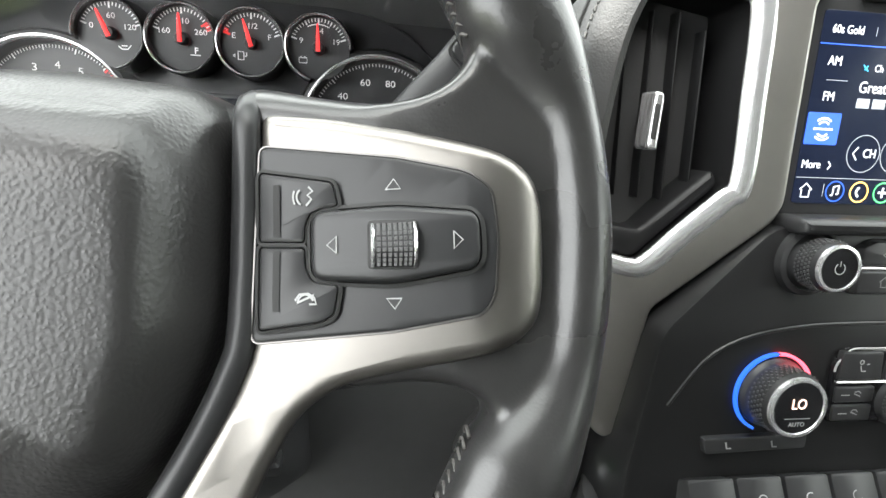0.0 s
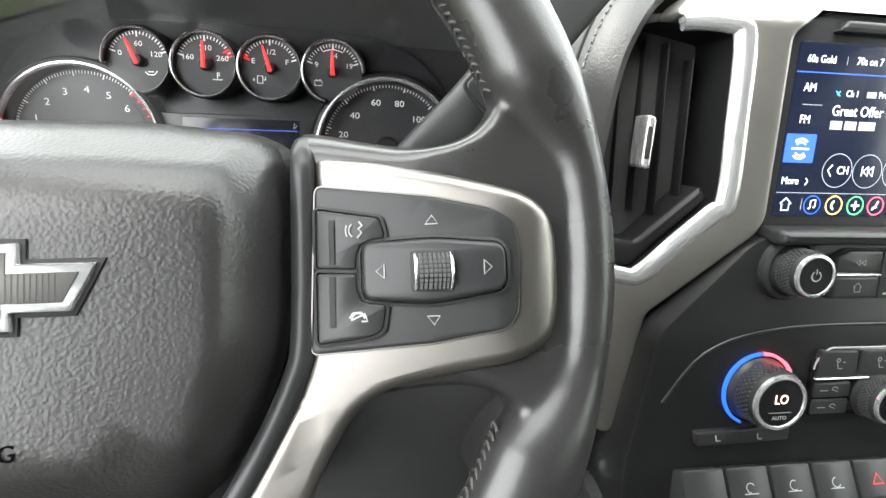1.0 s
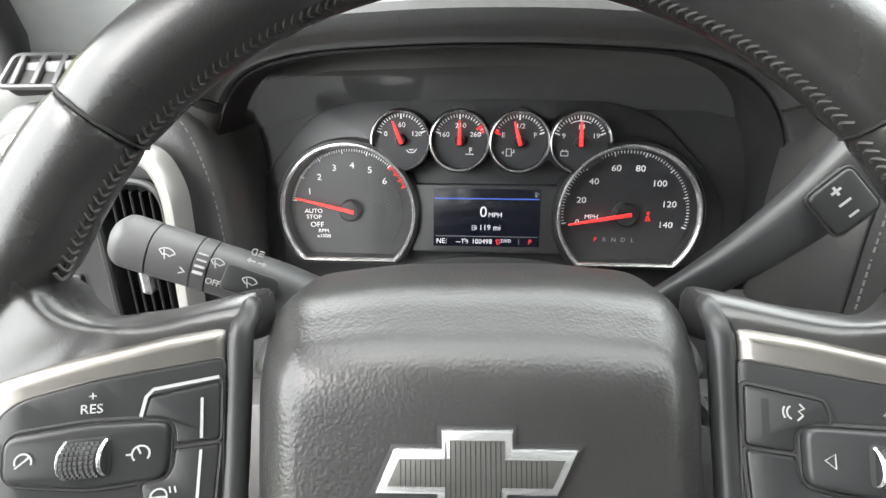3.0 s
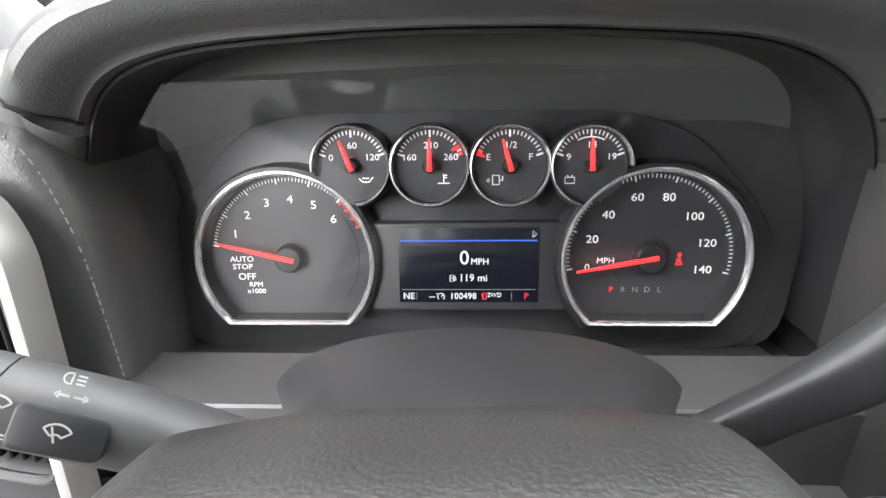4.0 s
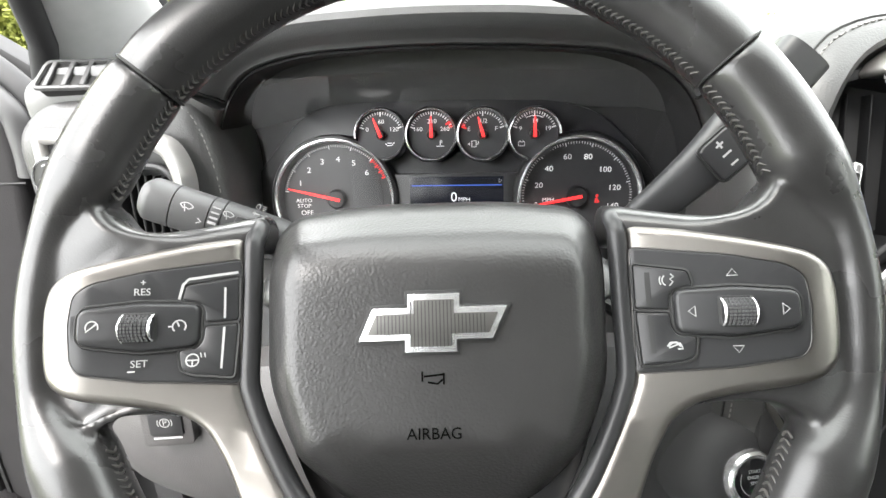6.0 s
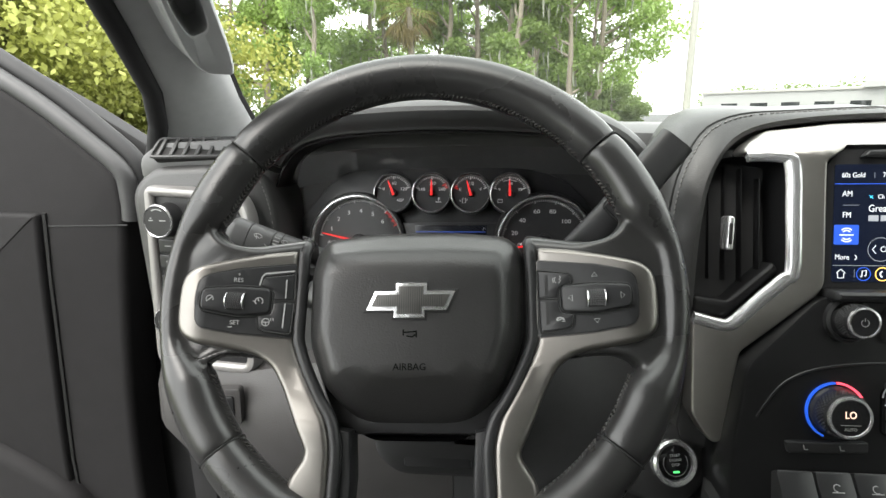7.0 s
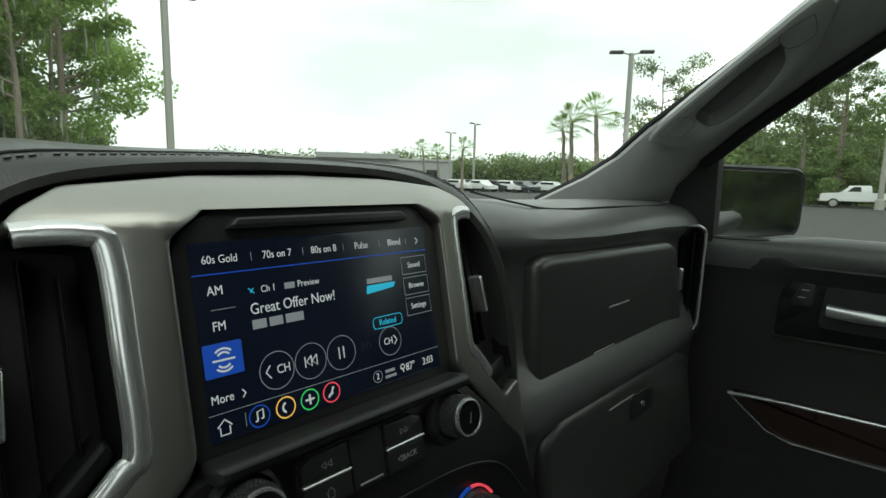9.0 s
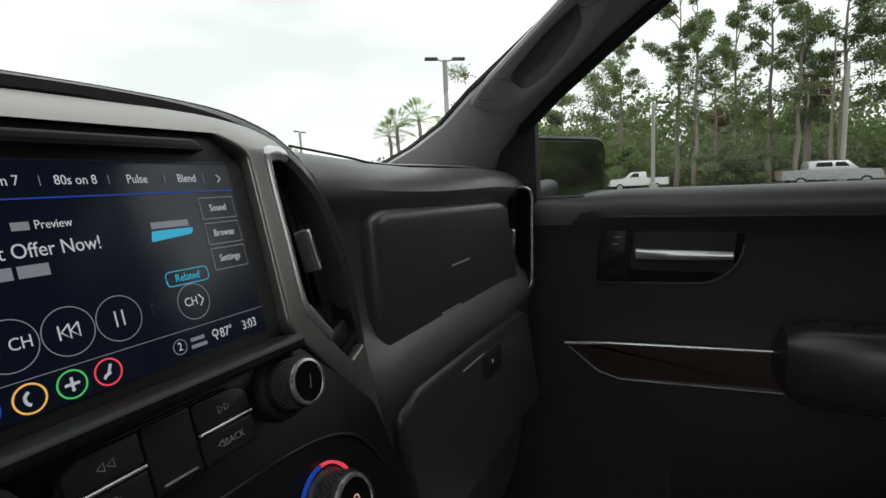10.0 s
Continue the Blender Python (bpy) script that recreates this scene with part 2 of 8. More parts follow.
def plane_frame(origin, tilt, yaw=0.0, roll=0.0):
    """X right, Y up in the plane, Z out of it towards the driver."""
    return Matrix.Translation(origin) @ Matrix.Rotation(radians(yaw), 4, "Z") @ Matrix.Rotation(radians(90 - tilt), 4, "X") @ Matrix.Rotation(radians(roll), 4, "Z")


def rounded(pts, r, n=5):
    """The polygon with its corners rounded; r one radius or one for each corner."""
    out, k = [], len(pts)
    for i, p in enumerate(pts):
        p, a, b = Vector(p), Vector(pts[i - 1]), Vector(pts[(i + 1) % k])
        ri = r[i] if isinstance(r, (list, tuple)) else r
        u, v = (a - p), (b - p)
        d = min(ri, u.length * 0.49, v.length * 0.49)
        if d < 1e-6:
            out.append(p)
            continue
        s, e = p + u.normalized() * d, p + v.normalized() * d
        for j in range(n + 1):
            q = j / n
            out.append((1 - q) ** 2 * s + 2 * q * (1 - q) * p + q * q * e)
    return [(p.x, p.y) for p in out]


def inset(pts, d):
    area = sum(a[0] * b[1] - b[0] * a[1] for a, b in zip(pts, pts[1:] + pts[:1]))
    s = 1 if area > 0 else -1
    out = []
    for i in range(len(pts)):
        p, a, b = Vector(pts[i]), Vector(pts[i - 1]), Vector(pts[(i + 1) % len(pts)])
        u, v = (p - a), (b - p)
        if u.length < 1e-7 or v.length < 1e-7:
            u = v = (b - a)
        n1, n2 = Vector((-u.y, u.x)).normalized() * s, Vector((-v.y, v.x)).normalized() * s
        m = n1 + n2
        m = m / max(m.length_squared, 0.4) * 2 if m.length > 1e-6 else n1
        out.append((p.x + m.x * d, p.y + m.y * d))
    return out


def ring(bm, pts, M):
    return [bm.verts.new(M @ Vector(p)) for p in pts]


def skin(bm, rings, closed=True, cap0=False, cap1=False, loop=False):
    pairs = list(zip(rings, rings[1:])) + ([(rings[-1], rings[0])] if loop else [])
    for a, b in pairs:
        n = len(a)
        for i in range(n if closed else n - 1):
            j = (i + 1) % n
            try:
                bm.faces.new((a[i], a[j], b[j], b[i]))
            except ValueError:
                pass
    if cap0:
        bm.faces.new(rings[0][::-1])
    if cap1:
        bm.faces.new(rings[-1])


def slab(bm, poly, z0, z1, M, r=0.001, n=2):
    """A plate with a rounded upper edge."""
    rings = [ring(bm, [(x, y, z0) for x, y in poly], M)]
    for k in range(n + 1):
        a = k / n * math.pi / 2
        q = inset(poly, r * (1 - math.cos(a))) if k else poly
        rings.append(ring(bm, [(x, y, z1 - r + r * math.sin(a)) for x, y in q], M))
    skin(bm, rings)
    for tri in geometry.tessellate_polygon([[Vector((x, y, 0)) for x, y in poly]]):
        for r_ in (rings[0], rings[-1]):
            bm.faces.new([r_[k] for k in tri])


def box(bm, c, size, M=Matrix(), r=0.0):
    x, y, z = size[0] / 2, size[1] / 2, size[2] / 2
    rr = r or min(size) * 0.08
    slab(bm, rounded([(-x, -y), (x, -y), (x, y), (-x, y)], rr, 2), -z, z, M @ Matrix.Translation(c), r=min(rr, z * 0.8), n=1)


def tube(bm, pts, rad, seg=10, M=Matrix(), loop=False, caps=True, flat=1.0, up=None):
    """A tube along points; rad one radius or one for each; flat squeezes it along up."""
    P = [Vector(p) for p in pts]
    rings, prev = [], None
    for i, p in enumerate(P):
        a = P[i - 1] if (i or loop) else p
        b = P[(i + 1) % len(P)] if (i < len(P) - 1 or loop) else p
        t = (b - a).normalized()
        ref = Vector(up) if up else (prev if prev else (Vector((0, 0, 1)) if abs(t.z) < 0.9 else Vector((1, 0, 0))))
        s = t.cross(ref).normalized()
        u = s.cross(t).normalized()
        prev = u
        r = rad[i] if isinstance(rad, (list, tuple)) else rad
        rings.append(ring(bm, [p + s * math.cos(k / seg * math.tau) * r + u * math.sin(k / seg * math.tau) * r * flat for k in range(seg)], M))
    skin(bm, rings, cap0=caps and not loop, cap1=caps and not loop, loop=loop)


def lathe(bm, prof, M, seg=40, cap0=False, cap1=True, a0=0.0, a1=math.tau):
    full = abs(a1 - a0 - math.tau) < 1e-6
    if full:
        rings = [ring(bm, [(r * math.cos(k / seg * math.tau), r * math.sin(k / seg * math.tau), z) for k in range(seg)], M) for r, z in prof]
        skin(bm, rings, cap0=cap0, cap1=cap1)
    else:
        rings = [ring(bm, [(r * math.cos(a0 + (a1 - a0) * k / seg), r * math.sin(a0 + (a1 - a0) * k / seg), z) for r, z in prof], M) for k in range(seg + 1)]
        skin(bm, rings, closed=False)


def strokes(bm, lines, w, M, z=0.0):
    """Flat ribbons of width w along polylines in the plane of M."""
    for line in lines:
        P = [Vector((x, y)) for x, y in line]
        L, R = [], []
        for i, p in enumerate(P):
            a, b = P[max(0, i - 1)], P[min(len(P) - 1, i + 1)]
            t = (b - a).normalized()
            nn = Vector((-t.y, t.x)) * w / 2
            L.append(bm.verts.new(M @ Vector((p.x + nn.x, p.y + nn.y, z))))
            R.append(bm.verts.new(M @ Vector((p.x - nn.x, p.y - nn.y, z))))
        for i in range(len(P) - 1):
            bm.faces.new((L[i], R[i], R[i + 1], L[i + 1]))


def arc(cx, cy, r, a, b, n=16):
    return [(cx + r * math.cos(radians(a + (b - a) * k / n)), cy + r * math.sin(radians(a + (b - a) * k / n))) for k in range(n + 1)]


def smooth_path(pts, n=6, loop=False):
    """A Catmull-Rom curve through the points."""
    P, out, k = [Vector(p) for p in pts], [], len(pts)
    last = k if loop else k - 1
    for i in range(last):
        if loop:
            p0, p1, p2, p3 = P[i - 1], P[i], P[(i + 1) % k], P[(i + 2) % k]
        else:
            p0, p1, p2, p3 = P[max(i - 1, 0)], P[i], P[i + 1], P[min(i + 2, k - 1)]
        for j in range(n):
            t = j / n
            out.append(0.5 * (2 * p1 + (p2 - p0) * t + (2 * p0 - 5 * p1 + 4 * p2 - p3) * t * t + (3 * p1 - p0 - 3 * p2 + p3) * t ** 3))
    if not loop:
        out.append(P[-1])
    return out


def mesh(fn, *args, **kw):
    bm = bmesh.new()
    fn(bm, *args, **kw)
    return bm


LETTERS = []


def text(words, size, M, at, material, parent, name="lettering", align="CENTER", z=0.0004, bold=0.0, squash=1.0):
    """Writing in the built-in font; turned into meshes at the end of the file."""
    cu = bpy.data.curves.new(name, "FONT")
    cu.body, cu.size, cu.align_x, cu.align_y, cu.offset, cu.extrude, cu.resolution_u = words, size, align, "CENTER", bold, 0.0001, 3
    ob = new("writing", cu)
    ob.matrix_basis = M @ Matrix.Translation((at[0], at[1], z)) @ Matrix.Diagonal((squash, 1, 1, 1))
    LETTERS.append((ob, name, material, parent))


WF = plane_frame((0.022, -0.008, 1.483), 28, 1.3, 1.0)
CF = plane_frame((0.030, 0.2837, 1.4885), 11)
SF = plane_frame((0.465, 0.136, 1.511), 12)
PF = plane_frame((0.463, 0.109, 1.4245), 14)

# ---- steering wheel ----
def mir(pts):
    return [(-x, y) for x, y in pts][::-1]


def dish(x, y):
    """How far the spokes rise from the hub towards the rim."""
    a = abs(x)
    v = -0.0175 if a < 0.08 else (-0.0175 + 0.36 * (a - 0.08) if a < 0.15 else 0.0077 - (a - 0.15) * 0.36)
    if abs(a - 0.15) < 0.009:
        v = 0.00446 + 0.36 * (a - 0.141) - 20.0 * (a - 0.141) ** 2
    return v * (1 - 0.8 * max(0.0, min(1.0, -y / 0.09)))


def switch_place(x, y):
    """Places of the switches on their sloping pad."""
    a, k = abs(x), [(0, 0), (0.0806, 0.0846), (0.0982, 0.0991), (0.1217, 0.1212), (0.148, 0.1424), (0.1522, 0.1474), (0.2, 0.195)]
    for (p, q), (r, t) in zip(k, k[1:]):
        if a <= r:
            a = q + (a - p) / (r - p) * (t - q)
            break
    return (a if x > 0 else -a), y - 0.0037


def fine_cut(bm):
    """Cuts a piece of the spoke across, so that it follows the dish smoothly."""
    turn = WF.to_3x3()
    for k in range(13):
        for s in (-1, 1):
            bmesh.ops.bisect_plane(bm, geom=bm.verts[:] + bm.edges[:] + bm.faces[:], plane_co=WF @ Vector((s * (0.08 + 0.0066 * k), 0, 0)), plane_no=turn @ Vector((1, 0, 0)))
    for k in range(6):
        bmesh.ops.bisect_plane(bm, geom=bm.verts[:] + bm.edges[:] + bm.faces[:], plane_co=WF @ Vector((0, -0.02 * k, 0)), plane_no=turn @ Vector((0, 1, 0)))
    return bm


def lay_on_spoke(ob, moved, depth=1.0):
    """Lays an object's vertices, or a bmesh's, on the dished spokes."""
    inv = WF.inverted()
    for v in (ob.verts if isinstance(ob, bmesh.types.BMesh) else ob.data.vertices):
        q = inv @ v.co
        x, y = switch_place(q.x, q.y) if moved else (q.x, q.y)
        out = 0.003 * max(0.0, min(1.0, (y + 0.1) / 0.07)) * max(0.0, min(1.0, (0.172 - abs(x)) / 0.012))
        v.co = WF @ Vector((x + (out if x > 0 else -out), y, q.z + dish(x, y) * (depth if q.z > -0.03 else 0.4)))


def steering_wheel():
    W = thing("steering_wheel", WF @ Vector((0, 0, -0.03)), "black leather steering wheel with satin silver spoke trim", "steering wheel")
    R, C = 0.168, Vector((0.0028, 0.006))
    # rim: one leather section between each pair of seams
    seams = [38.5, 141.0, 219.5, 321.5]
    def slim(a):
        """1 where the spoke trim is let into the rim, 0 elsewhere."""
        right, left = (a + 1 + 180) % 360 - 180, 180 - (a + 1) % 360
        e = right if abs(right) < abs(left) else left
        q = max(0.0, min(1.0, (22.0 - e) / 13.0 if e > 0 else (24.0 + e) / 13.0))
        return q * q * (3 - 2 * q)
    def rim_pt(a):
        q = R + 0.0075 * slim(a)
        return Vector((C.x + q * math.cos(radians(a)), C.y + q * math.sin(radians(a)), -0.004 - 0.004 * slim(a)))
    def spoke_skin(s):
        """The web under the spoke trim and the shoulder above the switches."""
        bm = bmesh.new()
        web = rounded([(0.086, 0.0425), (0.108, 0.0420), (0.120, 0.0415), (0.1285, 0.0422), (0.1355, 0.0448), (0.1408, 0.0495), (0.1450, 0.057), (0.156, 0.060), (0.167, 0.045), (0.171, 0.02), (0.171, -0.02), (0.170, -0.040), (0.165, -0.058), (0.156, -0.062), (0.1505, -0.052), (0.146, -0.0440), (0.1395, -0.0400), (0.132, -0.0385), (0.122, -0.0385), (0.10, -0.0415), (0.086, -0.05)], 0.004, 3)
        web = web if s > 0 else mir(web)
        rr = [(0.003, -0.030), (0.0005, -0.022), (0.0, -0.010), (0.0005, -0.004), (0.0018, -0.0008), (0.0035, 0.0004)]
        skin(bm, [ring(bm, [(x, y, z - 0.003 * max(0.0, min(1.0, (y - 0.036) / 0.012))) for x, y in inset(web, d)], WF) for d, z in rr], cap0=True, cap1=True)
        cut_up(bm)
        lay_on_spoke(bm, False)
        top, rings = bmesh.new(), []
        for x, yt, yf, dz in ((0.0785, 0.0530, 0.0385, 0.0), (0.088, 0.0508, 0.0378, 0.0), (0.098, 0.0478, 0.0365, 0.0), (0.108, 0.0452, 0.0345, 0.0), (0.118, 0.0435, 0.0325, 0.0), (0.127, 0.0425, 0.0315, 0.0015), (0.134, 0.0410, 0.0315, 0.006)):
            sec = [(yf - 0.004, 0.0008), (yf + 0.3 * (yt - yf), 0.0004), (yf + 0.65 * (yt - yf), -0.0030), (yf + 0.92 * (yt - yf), -0.010), (yt, -0.021), (yt + 0.0005, -0.032), (yt - 0.004, -0.040), (yf - 0.006, -0.042), (yf - 0.006, -0.006)]
            rings.append(ring(top, [(x * s, y, z - dz) for y, z in sec], WF))
        skin(top, rings, cap0=True, cap1=True)
        cut_up(top)
        lay_on_spoke(top, False)
        me = bpy.data.meshes.new("skin")
        top.to_mesh(me)
        top.free()
        bm.from_mesh(me)
        bpy.data.meshes.remove(me)
        return bm
    for i in range(4):
        a0, a1 = seams[i], seams[(i + 1) % 4] + (360 if i == 3 else 0)
        bm, rings, n = bmesh.new(), [], 30
        for k in range(n + 1):
            a = a0 + (a1 - a0) * k / n
            q = min(k, n - k) / n
            side = i in (1, 3)
            swell = 0.0014 * math.sin(math.pi * k / n) ** 2 if side else 0.0
            drop = 0.0009 if k in (0, n) else 0.0
            er, ez = 0.0166 + swell * 0.5 - drop - 0.0072 * slim(a), 0.0165 + swell - drop - 0.0035 * slim(a)
            c, e = rim_pt(a), Vector((math.cos(radians(a)), math.sin(radians(a)), 0))
            row = []
            for j in range(22):
                t = j / 22 * math.tau
                x, z = math.cos(t), math.sin(t)
                row.append(c + e * (er * abs(x) ** 0.9 * (1 if x > 0 else -1)) + Vector((0, 0, ez * abs(z) ** 0.94 * (1 if z > 0 else -1))))
            rings.append(ring(bm, row, WF))
        skin(bm, rings, cap0=True, cap1=True)
        if side:
            # the leather runs on from the rim over the spoke as one blended skin
            add = spoke_skin(1 if i == 3 else -1)
            me = bpy.data.meshes.new("skin")
            add.to_mesh(me)
            add.free()
            bm.from_mesh(me)
            bpy.data.meshes.remove(me)
        ob = part("rim_section", bm, LEATHER, W, "black leather rim section with its thumb rest" if side else "smooth black leather rim section")
        if side:
            blend, soften = ob.modifiers.new("blend", "REMESH"), ob.modifiers.new("soften", "SMOOTH")
            blend.mode, blend.voxel_size, blend.use_smooth_shade = "VOXEL", 0.0013, True
            soften.factor, soften.iterations = 0.5, 26
    for s in seams:
        bm, e = bmesh.new(), Vector((math.cos(radians(s)), math.sin(radians(s)), 0))
        tube(bm, [rim_pt(s) + e * 0.0162 * math.cos(t / 24 * math.tau) + Vector((0, 0, 0.0161 * math.sin(t / 24 * math.tau))) for t in range(24)], 0.0007, 6, WF, loop=True)
        part("rim_seam", bm, SEAM, W)
    # stitching along the inner edge
    for i, (a0, a1) in enumerate([(40, 140), (142, 160), (202, 218), (220, 246), (294, 320), (323, 338), (20, 37)]):
        bm, a = bmesh.new(), a0
        while a < a1:
            p = []
            for da, z in ((0.0, 0.0032), (0.6, 0.0012), (0.75, 0.0), (0.6, -0.0012), (0.0, -0.0032)):
                ca, rr = radians(a + da), R - 0.0165 + 0.0008 * (abs(z) > 0.003)
                p.append((C.x + rr * math.cos(ca), C.y + rr * math.sin(ca), -0.003 + z))
            tube(bm, p, 0.0006, 5, WF)
            a += 1.2
        part("rim_stitching", bm, RIMTHREAD, W, "dark baseball stitching")
    for s in (1, -1):
        # satin trim: bar above the switches, round the outside, and down the leg
        trim = [(0.084, 0.0392), (0.1037, 0.0362), (0.1265, 0.0307), (0.141, 0.0263), (0.1515, 0.0227), (0.159, 0.0172), (0.1617, 0.008), (0.1616, -0.012), (0.1592, -0.0225), (0.1525, -0.0280), (0.143, -0.031),
                (0.12, -0.035), (0.107, -0.038), (0.0965, -0.0452), (0.088, -0.0605), (0.079, -0.083), (0.0712, -0.1), (0.0722, -0.105), (0.0813, -0.1183), (0.0825, -0.128), (0.0770, -0.149),
                (0.0566, -0.149), (0.0542, -0.130), (0.0538, -0.0954), (0.0576, -0.0784), (0.065, -0.066), (0.0767, -0.0435), (0.0822, -0.028), (0.0838, 0.0), (0.0842, 0.03)]
        trim = rounded(trim, 0.005, 3)
        bm = bmesh.new()
        slab(bm, trim if s > 0 else mir(trim), -0.016, 0.0036, WF, r=0.0045, n=5)
        lay_on_spoke(part("spoke_trim", fine_cut(cut_up(bm)), SILVER, W, "satin silver spoke trim"), False)
        # bright inner edge and black return beside the leg
        edge = [(0.0835, 0.0465, -0.018), (0.0805, 0.0450, -0.0105), (0.0798, 0.0415, -0.0060), (0.0803, 0.037, -0.0028), (0.0803, 0.027, -0.0018), (0.0800, -0.02), (0.0778, -0.033), (0.0715, -0.049), (0.0618, -0.068), (0.0542, -0.08), (0.0505, -0.097), (0.0510, -0.12), (0.0528, -0.148)]
        bm = bmesh.new()
        tube(bm, smooth_path([(q[0] * s, q[1], q[2] if len(q) > 2 else -0.001) for q in edge], 3), 0.0042, 10, WF)
        lay_on_spoke(part("leg_lining", bm, SATINBLK, W), False, 0.8)
        made = []
        def pp(*args):
            made.append(part(args[0], cut_up(args[1]), *args[2:]))
            return made[-1]
        def ptext(words, size, at, material, parent, z):
            x, y = switch_place(*at)
            T = WF @ Matrix.Translation((x + (0.003 if x > 0 else -0.003), y, dish(x, y))) @ Matrix.Rotation(radians(-19.8 * (1 if x > 0 else -1)), 4, "Y")
            text(words, size, T, (0, 0), material, parent, "button_lettering", z=z)
        # switch pad
        pad = rounded([(0.0843, 0.0288), (0.1216, 0.0230), (0.1402, 0.018), (0.1463, 0.0131), (0.1476, 0.0014), (0.1467, -0.0145), (0.1435, -0.0195), (0.1206, -0.0236), (0.0826, -0.0265)], 0.003, 4)
        bm = bmesh.new()
        slab(bm, pad if s > 0 else mir(pad), -0.008, 0.0042, WF, r=0.0012)
        pd = part("switch_pad", fine_cut(cut_up(bm)), SATINBLK, W, "black switch pad")
        lay_on_spoke(pd, False)
        bm = bmesh.new()
        tube(bm, [(x * s, y, 0.0038) for x, y in pad], 0.0004, 6, WF, loop=True)
        lay_on_spoke(part("pad_edge", bm, DARKSIL, pd), False)
        rock = rounded([(0.0982, 0.0125), (0.122, 0.0132), (0.1478, 0.0108), (0.1482, -0.0035), (0.1215, -0.0072), (0.0984, -0.0058)], 0.0042, 5)
        bm = bmesh.new()
        slab(bm, rock if s > 0 else mir(rock), -0.002, 0.0076, WF, r=0.0018, n=3)
        pp("rocker_button", bm, SATINBLK, pd, "black four-way rocker button")
        bm = bmesh.new()
        tube(bm, [(x * s, y, 0.0048) for x, y in inset(rock, -0.0007)], 0.0009, 5, WF, loop=True)
        pp("rocker_gap", bm, SEAM, pd)
        bm = bmesh.new()
        slab(bm, rounded([(s * 0.1142, 0.0094), (s * 0.1292, 0.0092), (s * 0.1292, -0.0038), (s * 0.1142, -0.0034)], 0.0015, 3), 0.002, 0.0079, WF, r=0.0004)
        pp("wheel_slot", bm, SEAM, pd)
        bm = bmesh.new()
        cx = s * 0.1217
        T = WF @ Matrix.Translation((cx, 0.0028, 0.0052)) @ Matrix.Rotation(radians(90), 4, "Y")
        lathe(bm, [(0.0058, -0.0062), (0.0063, -0.0057), (0.0063, 0.0057), (0.0058, 0.0062)], T, 28, cap0=True)
        pp("thumbwheel", bm, SATINBLK, pd, "knurled black thumbwheel")
        bm = bmesh.new()
        for e in (-1, 1):
            lathe(bm, [(0.0064, e * 0.0056), (0.0066, e * 0.0060), (0.0062, e * 0.0066)], T, 28, cap1=False)
        pp("thumbwheel_ring", bm, CHROME, pd)
        bm = bmesh.new()
        for r in range(7):
            for k in range(-4, 5):
                t = radians(90 + k * 13)
                box(bm, (-0.0045 + r * 0.0015, math.cos(t) * 0.0064, math.sin(t) * 0.0064), (0.0010, 0.0010, 0.0007), WF @ Matrix.Translation((cx, 0.0028, 0.0052)))
        pp("thumbwheel_knurl", bm, HARD, pd)["kind"] = "stuff"
        # two inner buttons above one another
        for up in (1, -1):
            if up > 0:
                b = [(0.0808, 0.0243), (0.1045, 0.0205), (0.1062, 0.0138), (0.0985, 0.0128), (0.0962, 0.009), (0.0962, 0.0042), (0.0808, 0.0048)]
            else:
                b = [(0.0808, 0.0036), (0.0962, 0.003), (0.0964, -0.0026), (0.0985, -0.0064), (0.1062, -0.0074), (0.1048, -0.0152), (0.101, -0.0172), (0.0812, -0.0192)]
            b = rounded(b, 0.0016, 3)
            bm = bmesh.new()
            slab(bm, b if s > 0 else mir(b), -0.002, 0.0062, WF, r=0.0011)
            pp("side_button", bm, SATINBLK, pd, "black side button")
            bm = bmesh.new()
            tube(bm, [(x * s, y, 0.0050) for x, y in inset(b, -0.0006)], 0.0008, 5, WF, loop=True)
            pp("button_gap", bm, SEAM, pd)
        pp("button_split", mesh(strokes, [[(s * 0.0806, 0.0042), (s * 0.0964, 0.0036)]], 0.0009, WF, 0.0066), SEAM, pd)
        if s > 0:
            bm = bmesh.new()
            strokes(bm, [[(0.0868, 0.0205), (0.0868, 0.006)], [(0.0868, 0.0022), (0.0868, -0.014)]], 0.0022, WF, 0.0067)
            pp("button_groove", bm, SEAM, pd)
            for ox, oy, rot in ((0.1217, 0.0188, 0), (0.1215, -0.0122, 180), (0.1045, 0.0033, 90), (0.1408, 0.0035, 270)):
                tri = [(-0.0022, -0.0011), (0.0022, -0.0011), (0, 0.0016), (-0.0022, -0.0011), (0.001, -0.0011)]
                c, sn = math.cos(radians(rot)), math.sin(radians(rot))
                pp("arrow_mark", mesh(strokes, [[(ox + x * c - y * sn, oy + x * sn + y * c) for x, y in tri]], 0.00042, WF, 0.0056 if rot in (0, 180) else 0.0082), GREYPRINT, pd)
            voice = [arc(0.0958, 0.0168, 0.0022, 120, 250, 6), [(0.0975, 0.0195), (0.0988, 0.0182), (0.0972, 0.0172), (0.0985, 0.016), (0.0968, 0.0143)], arc(0.0958, 0.0168, 0.0034, 150, 215, 5)]
            pp("voice_mark", mesh(strokes, voice, 0.0006, WF, 0.0068), GREYPRINT, pd)
            phone = [[(0.0932, -0.0112), (0.0945, -0.0096), (0.0975, -0.0094), (0.0993, -0.0106), (0.0998, -0.0122), (0.0978, -0.0122)], [(0.0938, -0.0118), (0.0992, -0.0098)], arc(0.0965, -0.0122, 0.0026, 20, 165, 6)]
